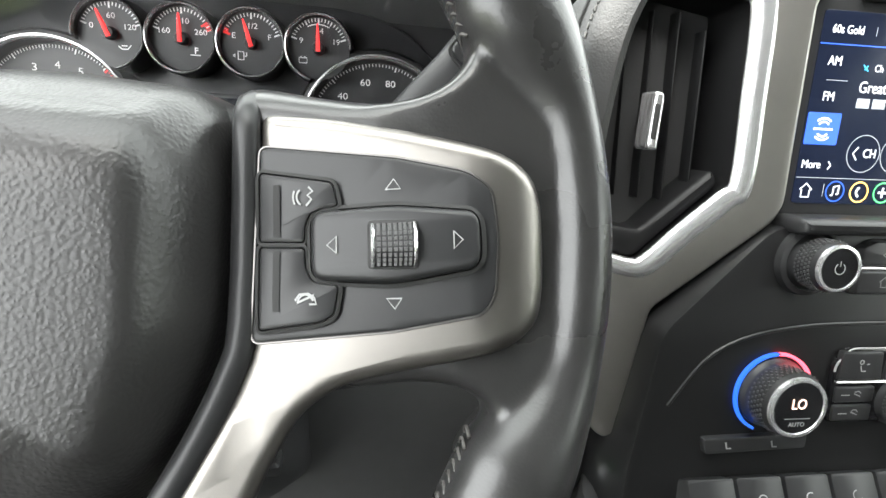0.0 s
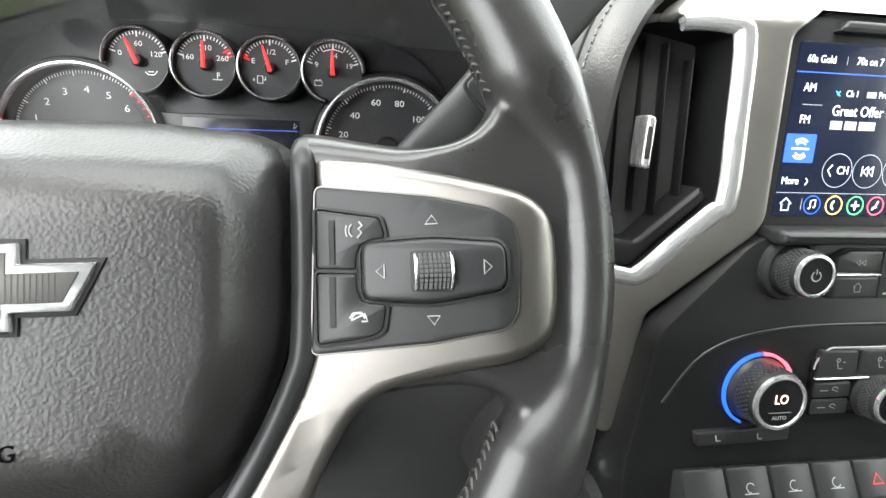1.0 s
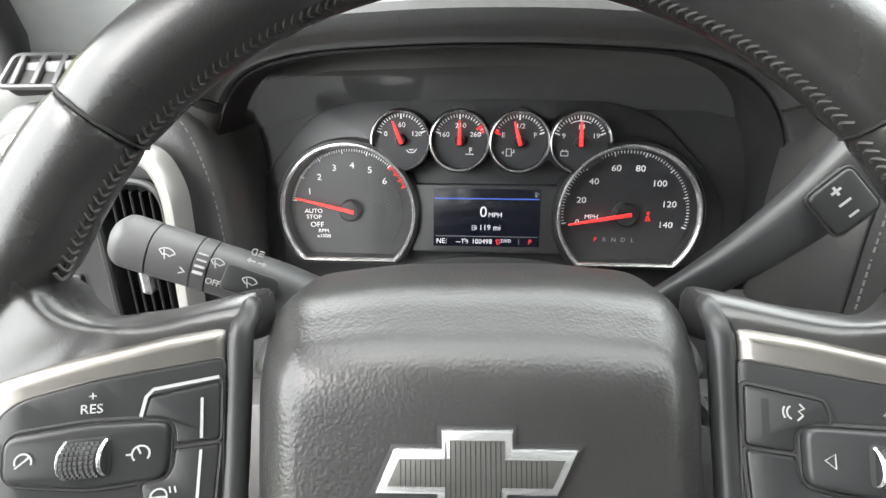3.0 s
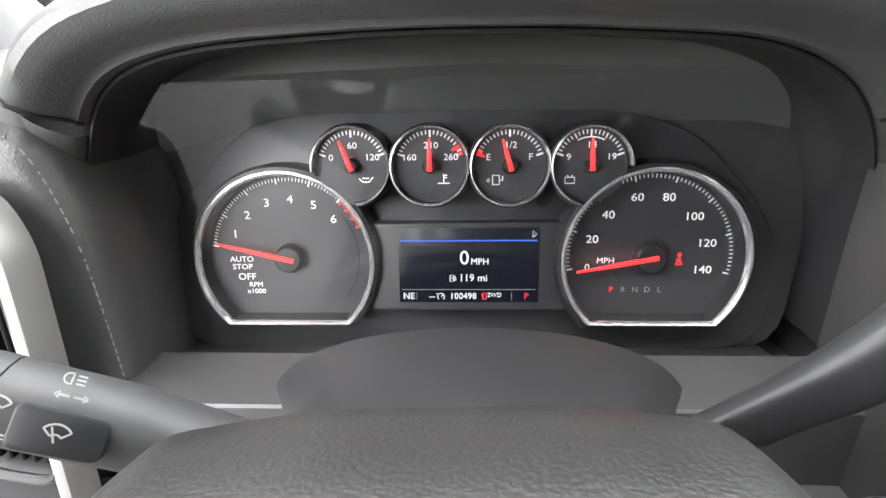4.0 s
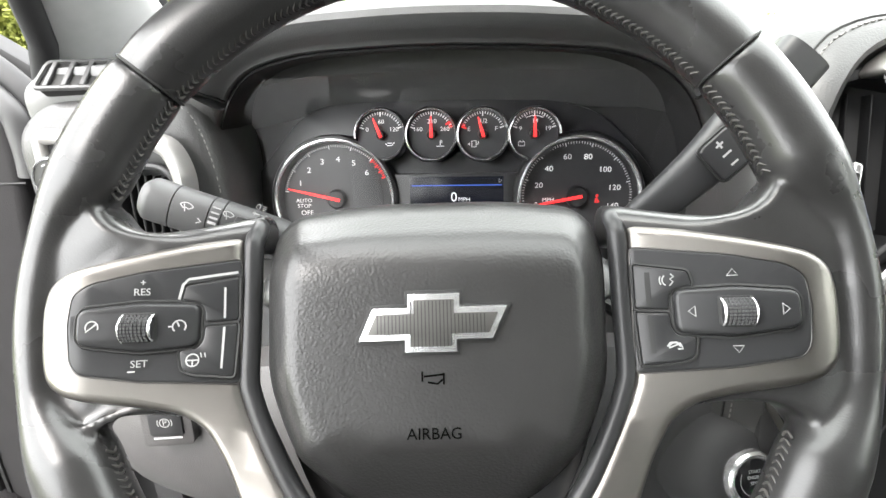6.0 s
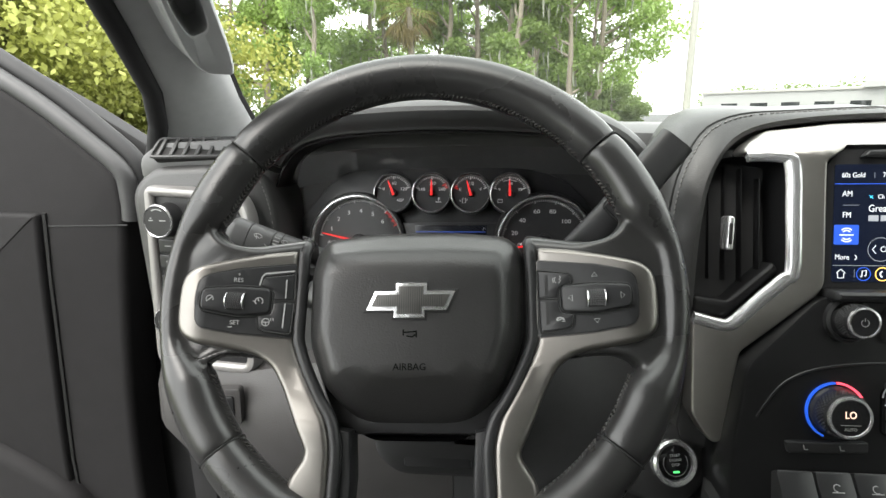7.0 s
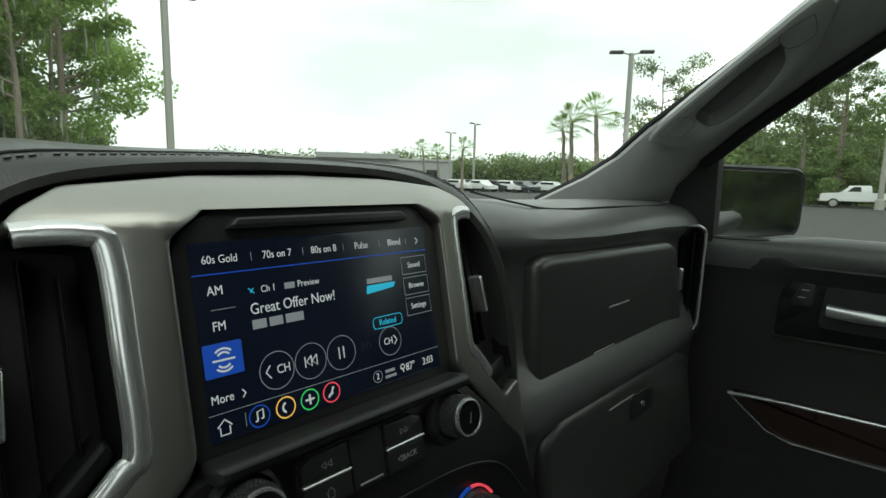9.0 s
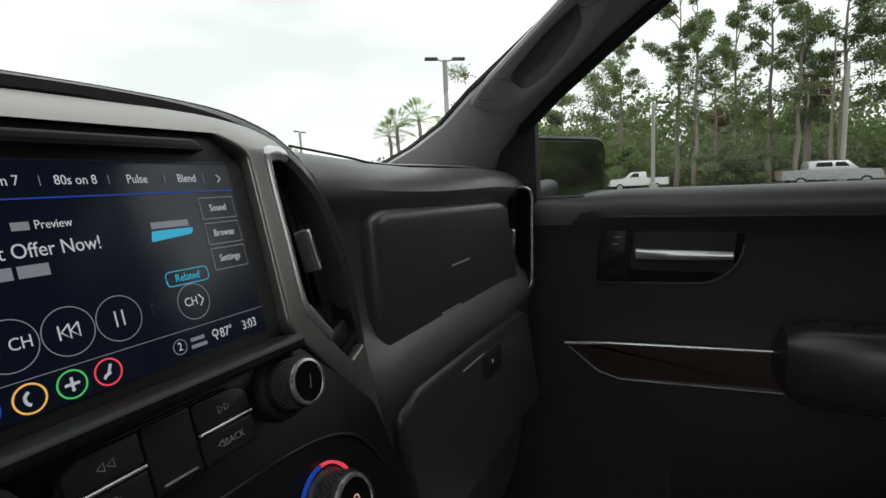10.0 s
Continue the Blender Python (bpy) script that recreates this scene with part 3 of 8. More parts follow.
            pp("phone_mark", mesh(strokes, phone, 0.0006, WF, 0.0068), GREYPRINT, pd)
        else:
            ptext("RES", 0.0042, (-0.1235, 0.0178), GREYPRINT, pd, 0.0056)
            ptext("+", 0.0042, (-0.1232, 0.0218), GREYPRINT, pd, 0.0056)
            ptext("SET", 0.0042, (-0.1235, -0.0122), GREYPRINT, pd, 0.0056)
            bm = bmesh.new()
            strokes(bm, [[(-0.1262, -0.0152), (-0.1228, -0.0152)]], 0.0006, WF, 0.0058)
            pp("underline_mark", bm, GREYPRINT, pd)
            bm = bmesh.new()
            strokes(bm, [arc(-0.1405, 0.0035, 0.0026, 200, -20, 10), [(-0.1405, 0.0035), (-0.1388, 0.005)], [(-0.143, 0.0018), (-0.1382, 0.0052)]], 0.0006, WF, 0.0082)
            pp("cruise_mark", bm, GREYPRINT, pd)
            bm = bmesh.new()
            strokes(bm, [arc(-0.1055, 0.003, 0.0026, 230, -40, 12), [(-0.1055, 0.003), (-0.1065, 0.0052)], [(-0.1098, 0.003), (-0.1082, 0.003)]], 0.0006, WF, 0.0082)
            pp("cancel_mark", bm, GREYPRINT, pd)
            bm = bmesh.new()
            strokes(bm, [arc(-0.1, -0.0115, 0.0026, 0, 360, 14), [(-0.1024, -0.0115), (-0.0976, -0.0115)], [(-0.1, -0.0115), (-0.1, -0.014)], [(-0.0968, -0.0085), (-0.0962, -0.0105)], [(-0.095, -0.0085), (-0.0944, -0.0105)]], 0.0006, WF, 0.0069)
            pp("heated_wheel_mark", bm, GREYPRINT, pd)
            # pale strokes painted as light caught along the left buttons' edges
            bm = bmesh.new()
            strokes(bm, [[(-0.0868, 0.0195), (-0.0868, 0.006)], [(-0.0868, 0.0022), (-0.0868, -0.0155)], [(-0.0808, 0.0262), (-0.103, 0.0232), (-0.1052, 0.0208), (-0.1066, 0.0145)]], 0.0011, WF, 0.0067)
            pp("pale_button_edge", bm, GREYPRINT, pd)
        for ob in made:
            lay_on_spoke(ob, True)
    # hub shroud behind the cover, and the strips beside the opening
    hub = rounded([(-0.075, 0.044), (0.075, 0.044), (0.079, 0.02), (0.0785, -0.03), (0.064, -0.068), (0.052, -0.092), (-0.052, -0.092), (-0.064, -0.068), (-0.0785, -0.03), (-0.079, 0.02)], 0.008, 3)
    part("hub_shroud", mesh(slab, hub, -0.05, -0.021, WF, r=0.006), SATINBLK, W)
    for s in (1, -1):
        strip = [(0.0575, -0.085), (0.0555, -0.15), (0.042, -0.150), (0.040, -0.12), (0.042, -0.088)]
        part("leg_backing", mesh(slab, strip if s > 0 else mir(strip), -0.03, -0.006, WF, r=0.003), SATINBLK, W)
    # moulded back of the hub, seen over its top edge
    bm, rings = bmesh.new(), []
    for k, dy, z in ((0.80, -0.008, -0.070), (0.91, -0.003, -0.0765), (0.97, -0.002, -0.082), (1.0, -0.002, -0.094), (0.99, -0.004, -0.0975), (0.95, -0.008, -0.098)):
        row = [(x * k, y + dy, z) for x, y in rounded([(-0.112, 0.01), (0.112, 0.01), (0.105, 0.030), (0.085, 0.040), (0.05, 0.0475), (0, 0.0505), (-0.05, 0.0475), (-0.085, 0.040), (-0.105, 0.030)], 0.02, 4)]
        rings.append(ring(bm, row, WF))
    skin(bm, rings, cap0=True, cap1=True)
    part("hub_back", bm, BACKM, W, "smooth dark back of the hub")
    # cover
    out = rounded([(-0.0695, 0.0415), (-0.03, 0.0465), (0.03, 0.0465), (0.0695, 0.0420), (0.0778, 0.02), (0.0780, -0.026), (0.0678, -0.052), (0.0430, -0.0875), (0.029, -0.0950), (-0.029, -0.0950), (-0.0430, -0.0880), (-0.0678, -0.053), (-0.0780, -0.027), (-0.0778, 0.02)], 0.011, 5)
    def hub_body(out, z0, face, steps=26):
        """A domed body over an outline: upright sides, a rolled edge and a face that falls away below a crease."""
        bm, rings = bmesh.new(), []
        for k in range(steps + 1):
            if k < 6:
                d, z = 0.0, z0 + k / 6 * (face - 0.022 - z0)
            else:
                q = (k - 6) / (steps - 6)
                d, z = 0.066 * q ** 1.6, face - 0.022 * (1 - min(1.0, q / 0.55)) ** 2.6
            row = []
            for x, y in out:
                px, py = x * (1 - d / 0.078), (y + 0.021) * (1 - d / 0.0675) - 0.021
                pz = z
                if k >= 6:
                    over = max(0.0, (py - 0.016) / 0.03)
                    low = max(0.0, (-0.051 - py) / 0.040)
                    side = max(0.0, (abs(px) - 0.0605 + 0.25 * max(0.0, -0.02 - py)) / 0.017)
                    pz -= 0.011 * over ** 1.8 + max(0.030 * low, 0.011 * side)
                elif py > 0.0:
                    pz -= 0.011 * max(0.0, (py - 0.016) / 0.03) ** 1.8
                if py > 0.0:
                    # the top rolls on backwards as one dome
                    f, deep = min(1.0, py / 0.03), max(0.0, -pz)
                    py += f * (0.0195 * (1 - math.exp(-max(0.0, deep - 0.008) / 0.038)) - 0.6 * max(0.0, deep - 0.074))
                    px *= 1 + 0.10 * f * deep / 0.083
                row.append((px, py, pz))
            rings.append(ring(bm, row, WF))
        skin(bm, rings, cap0=True, cap1=True)
        return bm
    part("hub_shell", hub_body([(x * 1.035, y - 0.002) for x, y in out], -0.078, -0.002), SHOULDER, W, "smooth black shell round the airbag cover")
    bm = hub_body(out, -0.084, 0.006)
    cov = part("airbag_cover", bm, GRAIN, W, "grained black airbag cover")
    # emblem: a slanted cross-shaped badge in chrome with a ribbed grey field
    B = WF @ Matrix.Translation((-0.0008, -0.0012, 0.0062))
    bow = [(-0.0302, -0.0078), (-0.0243, 0.0056), (-0.0098, 0.0056), (-0.0098, 0.0112), (0.0118, 0.0112), (0.0118, 0.0056), (0.0312, 0.0056), (0.0248, -0.0078), (0.0102, -0.0078), (0.0102, -0.0128), (-0.0112, -0.0128), (-0.0112, -0.0078)]
    part("badge_pocket", mesh(slab, inset(bow, -0.0012), -0.002, 0.0006, B, r=0.0002), SEAM, cov)
    part("badge_frame", mesh(slab, bow, -0.002, 0.0022, B, r=0.0012, n=2), CHROME, cov, "chrome badge frame")
    core = inset(bow, 0.0026)
    part("badge_field", mesh(slab, core, 0.0, 0.0027, B, r=0.0002), BADGEGREY, cov, "ribbed grey badge field")
    bm = bmesh.new()
    for k in range(30):
        x = -0.022 + k * 0.0015
        hi, lo = (0.0084, -0.0102) if abs(x) < 0.0086 else (0.0028, -0.005)
        strokes(bm, [[(x, lo), (x, hi)]], 0.0003, B, 0.0028)
    part("badge_ribs", bm, SATINBLK, cov)
    text("AIRBAG", 0.0064, WF, (-0.0008, -0.0462), INK, cov, "moulded_lettering", z=0.0064)
    bm = bmesh.new()
    strokes(bm, [[(-0.0052, -0.0255), (-0.0052, -0.0215)], [(-0.0046, -0.0235), (0.0035, -0.0228)], [(0.0035, -0.0222), (0.0035, -0.0268)], [(-0.003, -0.0258), (0.001, -0.0265), (0.003, -0.0248)]], 0.0008, WF, 0.0065)
    part("horn_mark", bm, INK, cov)
    return W


steering_wheel()


def column():
    K = thing("steering_column", (0.03, 0.16, 1.36), "matte black steering column shroud behind the wheel", "steering column")
    bm, rings = bmesh.new(), []
    for y, w, zt, zb in ((0.075, 0.075, 1.44, 1.35), (0.09, 0.082, 1.445, 1.335), (0.12, 0.09, 1.452, 1.325), (0.18, 0.095, 1.454, 1.31), (0.215, 0.118, 1.445, 1.30)):
        row = [(-w, zb + 0.02), (-w * 0.7, zb), (w * 0.7, zb), (w, zb + 0.02)] + [(w * math.cos(radians(q)), zt - 0.060 + 0.060 * math.sin(radians(q)) ** 0.8) for q in range(6, 175, 8)]
        rings.append(ring(bm, [(0.03 + x, y, z) for x, z in row], Matrix()))
    skin(bm, rings, cap0=True, cap1=True)
    part("upper_shroud", bm, LEVER, K)
    bm = bmesh.new()
    tube(bm, [(0.03 + 0.11 * math.cos(radians(a)), 0.085 - 0.02 * math.sin(radians(a)), 1.405 + 0.07 * math.sin(radians(a))) for a in range(14, 167, 8)], 0.004, 8)
    part("shroud_lip", bm, HARD, K)
    bm, rings = bmesh.new(), []
    for y, w, zt, zb in ((0.085, 0.052, 1.345, 1.292), (0.092, 0.060, 1.35, 1.278), (0.12, 0.068, 1.352, 1.245), (0.155, 0.072, 1.352, 1.215), (0.175, 0.072, 1.352, 1.205)):
        row = rounded([(-w, zt), (-w, zb + 0.02), (-w * 0.72, zb), (w * 0.72, zb), (w, zb + 0.02), (w, zt)], 0.012, 4)
        rings.append(ring(bm, [(0.026 + x, y, z) for x, z in row], Matrix()))
    skin(bm, rings, cap0=True, cap1=True)
    part("lower_shroud", bm, MATTE, K, "matt black lower column shroud")
    part("shroud_step", mesh(box, (0.026, 0.094, 1.285), (0.066, 0.012, 0.018), r=0.003), SATINBLK, K)
    part("tilt_lever", mesh(box, (0.066, 0.092, 1.308), (0.050, 0.014, 0.008), r=0.002), SATINBLK, K)
    part("column_neck", mesh(tube, [(0.022, 0.03, 1.455), (0.026, 0.07, 1.43)], 0.03, 20), MATTE, K)


column()


def wiper_stalk():
    S = thing("wiper_stalk", (-0.04, 0.10, 1.455), "black indicator and wiper stalk with white symbols", "stalk")
    a, b = Vector((-0.160, 0.097, 1.509)), Vector((-0.030, 0.112, 1.454))
    d = (b - a).normalized()
    M = Matrix.Translation(a) @ (d.to_track_quat("X", "Z").to_matrix().to_4x4())
    def body(x0, x1, prof):
        bm, rings = bmesh.new(), []
        for k in range(13):
            x = x0 + (x1 - x0) * k / 12
            hy, hz = prof(k / 12)
            rings.append(ring(bm, [(x, hy * abs(math.cos(t)) ** 0.8 * (1 if math.cos(t) > 0 else -1), hz * abs(math.sin(t)) ** 0.8 * (1 if math.sin(t) > 0 else -1)) for t in [j / 20 * math.tau for j in range(20)]], M))
        skin(bm, rings, cap0=True, cap1=True)
        return bm
    part("stalk_tip", body(0.0, 0.0185, lambda q: (0.0125 * (1 - (1 - min(1, q * 3)) ** 2 * 0.3), 0.0132 * (1 - (1 - min(1, q * 3)) ** 2 * 0.3))), HARD, S, "rounded end knob")
    part("stalk_sleeve", body(0.0192, 0.04, lambda q: (0.0122, 0.0132)), HARD, S)
    part("stalk_collar", body(0.0406, 0.0475, lambda q: (0.0122, 0.0133)), HARD, S)
    part("stalk_arm", body(0.0482, 0.136, lambda q: (0.0118 - 0.003 * max(0, q - 0.45), 0.0134 - 0.010 * max(0, q - 0.4))), HARD, S)
    T = M @ Matrix.Rotation(radians(62), 4, "X")
    part("washer_button", mesh(slab, rounded([(0.056, -0.0085), (0.082, -0.0080), (0.082, 0.0045), (0.056, 0.0050)], 0.003, 4), 0.004, 0.0142, T, r=0.001), SATINBLK, S)
    for k, wd in enumerate((0.0016, 0.0013, 0.001, 0.0008)):
        part("speed_mark", mesh(strokes, [[(0.0442, -0.005 + k * 0.0033), (0.0442, -0.005 + k * 0.0033 + wd)]], 0.005, T, 0.0134), GREYPRINT, S)
    def wip(cx, cy, r):
        return [arc(cx, cy, r, 40, 140, 6), arc(cx, cy, r * 0.4, 40, 140, 4), [(cx + r * 0.76, cy + r * 0.64), (cx + r * 0.3, cy + r * 0.26)], [(cx - r * 0.76, cy + r * 0.64), (cx - r * 0.3, cy + r * 0.26)], [(cx, cy - r * 0.1), (cx - r * 0.35, cy + r * 0.8)]]
    for cx, cy, r_, z_ in ((0.028, -0.002, 0.005, 0.0136), (0.0515, 0.001, 0.0045, 0.0136), (0.069, -0.0035, 0.0050, 0.0146)):
        part("wiper_symbol", mesh(strokes, wip(cx, cy, r_), 0.0006, T, z_), GREYPRINT, S)
    for sx, e in ((0.0645, 1), (0.0735, -1)):
        part("turn_arrow", mesh(strokes, [[(sx + e * 0.004, 0.0095), (sx + e * 0.001, 0.0095)], [(sx, 0.0095), (sx + e * 0.001, 0.0105), (sx + e * 0.001, 0.0085), (sx, 0.0095)]], 0.0007, T, 0.0137), GREYPRINT, S)
    part("lamp_symbol", mesh(strokes, [arc(0.0665, 0.0128, 0.0016, 90, 270, 6), [(0.0665, 0.0144), (0.0672, 0.0144), (0.0672, 0.0112), (0.0665, 0.0112)], [(0.0685, 0.0140), (0.0710, 0.0140)], [(0.0685, 0.0128), (0.0710, 0.0128)], [(0.0685, 0.0116), (0.0710, 0.0116)]], 0.0005, T @ Matrix.Rotation(radians(-6), 4, "X"), 0.0138), GREYPRINT, S)
    part("pointer_mark", mesh(strokes, [[(0.036, -0.007), (0.0385, -0.0055), (0.036, -0.004)]], 0.0007, T, 0.0137), GREYPRINT, S)
    text("OFF", 0.0042, T, (0.0525, -0.0065), GREYPRINT, S, "stalk_lettering", z=0.0136)


wiper_stalk()


def gear_lever():
    G = thing("gear_lever", (0.115, 0.135, 1.44), "black column gear lever with plus and minus rocker", "gear lever")
    path = smooth_path([(0.095, 0.14, 1.425), (0.125, 0.128, 1.462), (0.155, 0.122, 1.492), (0.185, 0.124, 1.521), (0.210, 0.130, 1.549), (0.237, 0.138, 1.581)], 4)
    rad = [0.0095 + 0.0068 * min(1, max(0, (k - 5) / 9)) for k in range(len(path))]
    bm, rings = bmesh.new(), []
    for i, p in enumerate(path):
        t = (path[min(i + 1, len(path) - 1)] - path[max(i - 1, 0)]).normalized()
        s = t.cross(Vector((0, -1, 0.25))).normalized()
        u = s.cross(t).normalized()
        w, h = rad[i], rad[i] * 0.62
        rings.append(ring(bm, [p + s * w * abs(math.cos(q)) ** 0.6 * (1 if math.cos(q) > 0 else -1) + u * h * abs(math.sin(q)) ** 0.6 * (1 if math.sin(q) > 0 else -1) for q in [j / 24 * math.tau for j in range(24)]], Matrix()))
    skin(bm, rings, cap0=True, cap1=True)
    part("lever_arm", bm, LEVER, G)
    x = Vector((0.185, 0.122, 1.521)) - Vector((0.155, 0.122, 1.492))
    ang = math.degrees(math.atan2(x.z, x.x))
    T = Matrix.Translation((0.189, 0.1115, 1.527)) @ Matrix.Rotation(radians(90 - 10), 4, "X") @ Matrix.Rotation(radians(ang), 4, "Z")
    bm = bmesh.new()
    slab(bm, rounded([(-0.0115, -0.0125), (0.0115, -0.0125), (0.0115, 0.0125), (-0.0115, 0.0125)], 0.004, 4), -0.004, 0.002, T, r=0.0015, n=3)
    rk = part("rocker_switch", bm, SATINBLK, G, "black plus and minus rocker")
    bm = bmesh.new()
    tube(bm, [(a, b, 0.0002) for a, b in rounded([(-0.0122, -0.0132), (0.0122, -0.0132), (0.0122, 0.0132), (-0.0122, 0.0132)], 0.005, 4)], 0.0008, 6, T, loop=True)
    part("rocker_gap", bm, SEAM, G)
    bm = bmesh.new()
    strokes(bm, [[(-0.0025, 0.0072), (0.0025, 0.0072)], [(0, 0.0047), (0, 0.0097)], [(-0.003, 0.0002), (0.003, 0.0002)], [(-0.0025, -0.0068), (0.0025, -0.0068)]], 0.0013, T, 0.0023)
    part("rocker_marks", bm, GREYPRINT, rk)


gear_lever()


# ---- instrument cluster ----
def cluster():
    K = thing("instrument_cluster", CF @ Vector((0, -0.1, -0.02)), "instrument cluster with six dials and a driver display", "instrument cluster")
    back = [(-0.222, -0.102), (0.206, -0.104), (0.22, 0.03), (0.17, 0.105), (-0.18, 0.108), (-0.232, 0.03)]
    part("rear_shell", mesh(slab, rounded(back, 0.03, 4), -0.05, -0.022, CF, r=0.002), HARD, K)
    panel = rounded([(-0.205, -0.1), (0.19, -0.1), (0.195, -0.02), (0.135, 0.045), (0.088, 0.058), (-0.105, 0.060), (-0.15, 0.05), (-0.21, -0.02)], 0.03, 5)
    part("dial_panel", mesh(slab, panel, -0.022, -0.0135, CF, r=0.003), CLUSTER, K)

    def clear(bm, low):
        """Cuts away what the large dials cover of a small one."""
        if low < 0:
            inv = CF.inverted()
            gone = []
            for q in bm.faces:
                c = inv @ q.calc_center_median()
                if min(math.hypot(c.x + 0.1205, c.y + 0.0345), math.hypot(c.x - 0.1115, c.y + 0.0345)) < 0.0572 * 1.075:
                    gone.append(q)
            bmesh.ops.delete(bm, geom=gone, context="FACES")
        return bm

    def gauge(cx, cy, r, flat=None, dial_z=-0.005, low=0.0):
        """A dial with a stepped black collar and a bright ring; flat: where its foot is cut straight."""
        if flat is None:
            shape = lambda q: [(cx + q * math.cos(k / 48 * math.tau), cy + q * math.sin(k / 48 * math.tau)) for k in range(48)]
        else:
            def shape(q):
                f = flat * q / r
                a = math.asin(max(-1, min(1, f / q)))
                return [(cx + q * math.cos(a + (math.pi - 2 * a) * k / 47), cy + q * math.sin(a + (math.pi - 2 * a) * k / 47)) for k in range(48)]
        bm = bmesh.new()
        rings = [ring(bm, [(x, y, z) for x, y in shape(q)], CF) for q, z in ((r * 1.09, -0.02), (r * 1.085, 0.004 - low), (r * 1.05, 0.008 - low), (r * 1.005, 0.0085 - low), (r * 0.985, 0.006 - low))]
        skin(bm, rings)
        g = part("gauge", clear(bm, low), SATINBLK, K, "round dial with a bright ring")
        bm = bmesh.new()
        rings = [ring(bm, [(x, y, z) for x, y in shape(q)], CF) for q, z in ((r * 1.012, 0.0082 - low), (r * 1.008, 0.0096 - low), (r * 0.985, 0.0098 - low), (r * 0.962, 0.0088 - low), (r * 0.952, 0.006 - low))]
        skin(bm, rings)
        part("bright_ring", clear(bm, low), CHROME, g, "bright chrome ring")
        bm = bmesh.new()
        rings = [ring(bm, [(x, y, z) for x, y in shape(q)], CF) for q, z in ((r * 0.953, 0.0065 - low), (r * 0.935, dial_z + 0.0005))]
        skin(bm, rings)
        part("dial_wall", clear(bm, low), SATINBLK, g)
        part("dial", mesh(slab, shape(r * 0.95), dial_z - 0.002, dial_z, CF, r=0.0001, n=1), DIAL, g)
        return g

    def ticks(g, cx, cy, r, a0, a1, n, major, z, length, w, mat_=WHITE, skip=None):
        bm = bmesh.new()
        for k in range(n + 1):
            if skip and skip(k / n):
                continue
            a = radians(a0 + (a1 - a0) * k / n)
            big = k % major == 0
            L = length * (1.7 if big else 1)
            strokes(bm, [[(cx + math.cos(a) * r, cy + math.sin(a) * r), (cx + math.cos(a) * (r - L), cy + math.sin(a) * (r - L))]], w * (1.6 if big else 1), CF, z)
        part("tick_scale", bm, mat_, g)

    def needle(g, cx, cy, ang, L, tail, w, z, hub):
        a = radians(ang)
        T = CF @ Matrix.Translation((cx, cy, z)) @ Matrix.Rotation(a, 4, "Z")
        part("needle_hub", mesh(lathe, [(hub * 1.15, -0.004), (hub * 1.1, 0.0), (hub * 0.9, 0.002), (hub * 0.1, 0.0023)], T, 24), SATINBLK, g)
        part("needle", mesh(slab, [(-tail, -w * 0.7), (L * 0.5, -w * 0.55), (L, -w * 0.22), (L, w * 0.22), (L * 0.5, w * 0.55), (-tail, w * 0.7)], 0.001, 0.0032, T, r=0.0006), RED, g, "glowing red needle")

    # tachometer and speedometer
    DZ = -0.0105
    tc, sc, br = (-0.1205, -0.0345), (0.1115, -0.0345), 0.0572
    g = gauge(*tc, br, flat=-0.0415, dial_z=DZ, low=0.005)
    ticks(g, *tc, br * 0.915, 171, 48, 50, 10, DZ + 0.0004, 0.0022, 0.0006)
    ticks(g, *tc, br * 0.915, 46, 24, 9, 3, DZ + 0.0004, 0.0024, 0.0008, REDPRINT)
    for s, a in (("1", 156), ("2", 133), ("3", 110), ("4", 87), ("5", 64), ("6", 41)):
        text(s, 0.0075, CF, (tc[0] + math.cos(radians(a)) * br * 0.69, tc[1] + math.sin(radians(a)) * br * 0.67), WHITE, g, "dial_number", z=DZ + 0.0004, squash=1.15)
    text("AUTO\nSTOP", 0.0052, CF, (tc[0] - 0.0335, tc[1] - 0.0040), WHITE, g, "dial_lettering", z=DZ + 0.0004, squash=1.1)
    text("OFF", 0.0064, CF, (tc[0] - 0.0310, tc[1] - 0.0135), WHITE, g, "dial_lettering", z=DZ + 0.0004, squash=1.1)
    text("RPM\nx1000", 0.0046, CF, (tc[0] - 0.0255, tc[1] - 0.0212), WHITE, g, "dial_lettering", z=DZ + 0.0004, squash=1.1)
    bm = bmesh.new()
    strokes(bm, [arc(*tc, br * 0.79, 40, -38, 30)], 0.0006, CF, DZ + 0.0004)
    part("dial_line", bm, SEAM, g)
    needle(g, *tc, 167, 0.0475, 0.004, 0.0022, DZ + 0.006, 0.0085)
    g = gauge(*sc, br, flat=-0.0415, dial_z=DZ, low=0.005)
    ticks(g, *sc, br * 0.915, 190, -13, 70, 10, DZ + 0.0004, 0.0022, 0.0006)
    for s, a, q in (("20", 163, 0.66), ("40", 135, 0.66), ("60", 104, 0.68), ("80", 75, 0.68), ("100", 44, 0.64), ("120", 13, 0.64), ("140", -15, 0.62)):
        text(s, 0.0071, CF, (sc[0] + math.cos(radians(a)) * br * q, sc[1] + math.sin(radians(a)) * br * q), WHITE, g, "dial_number", z=DZ + 0.0004, squash=1.15)
    text("0", 0.007, CF, (sc[0] - 0.0385, sc[1] - 0.0078), WHITE, g, "dial_number", z=DZ + 0.0004)
    text("MPH", 0.0052, CF, (sc[0] - 0.0270, sc[1] - 0.0030), WHITE, g, "dial_lettering", z=DZ + 0.0004, squash=1.1)
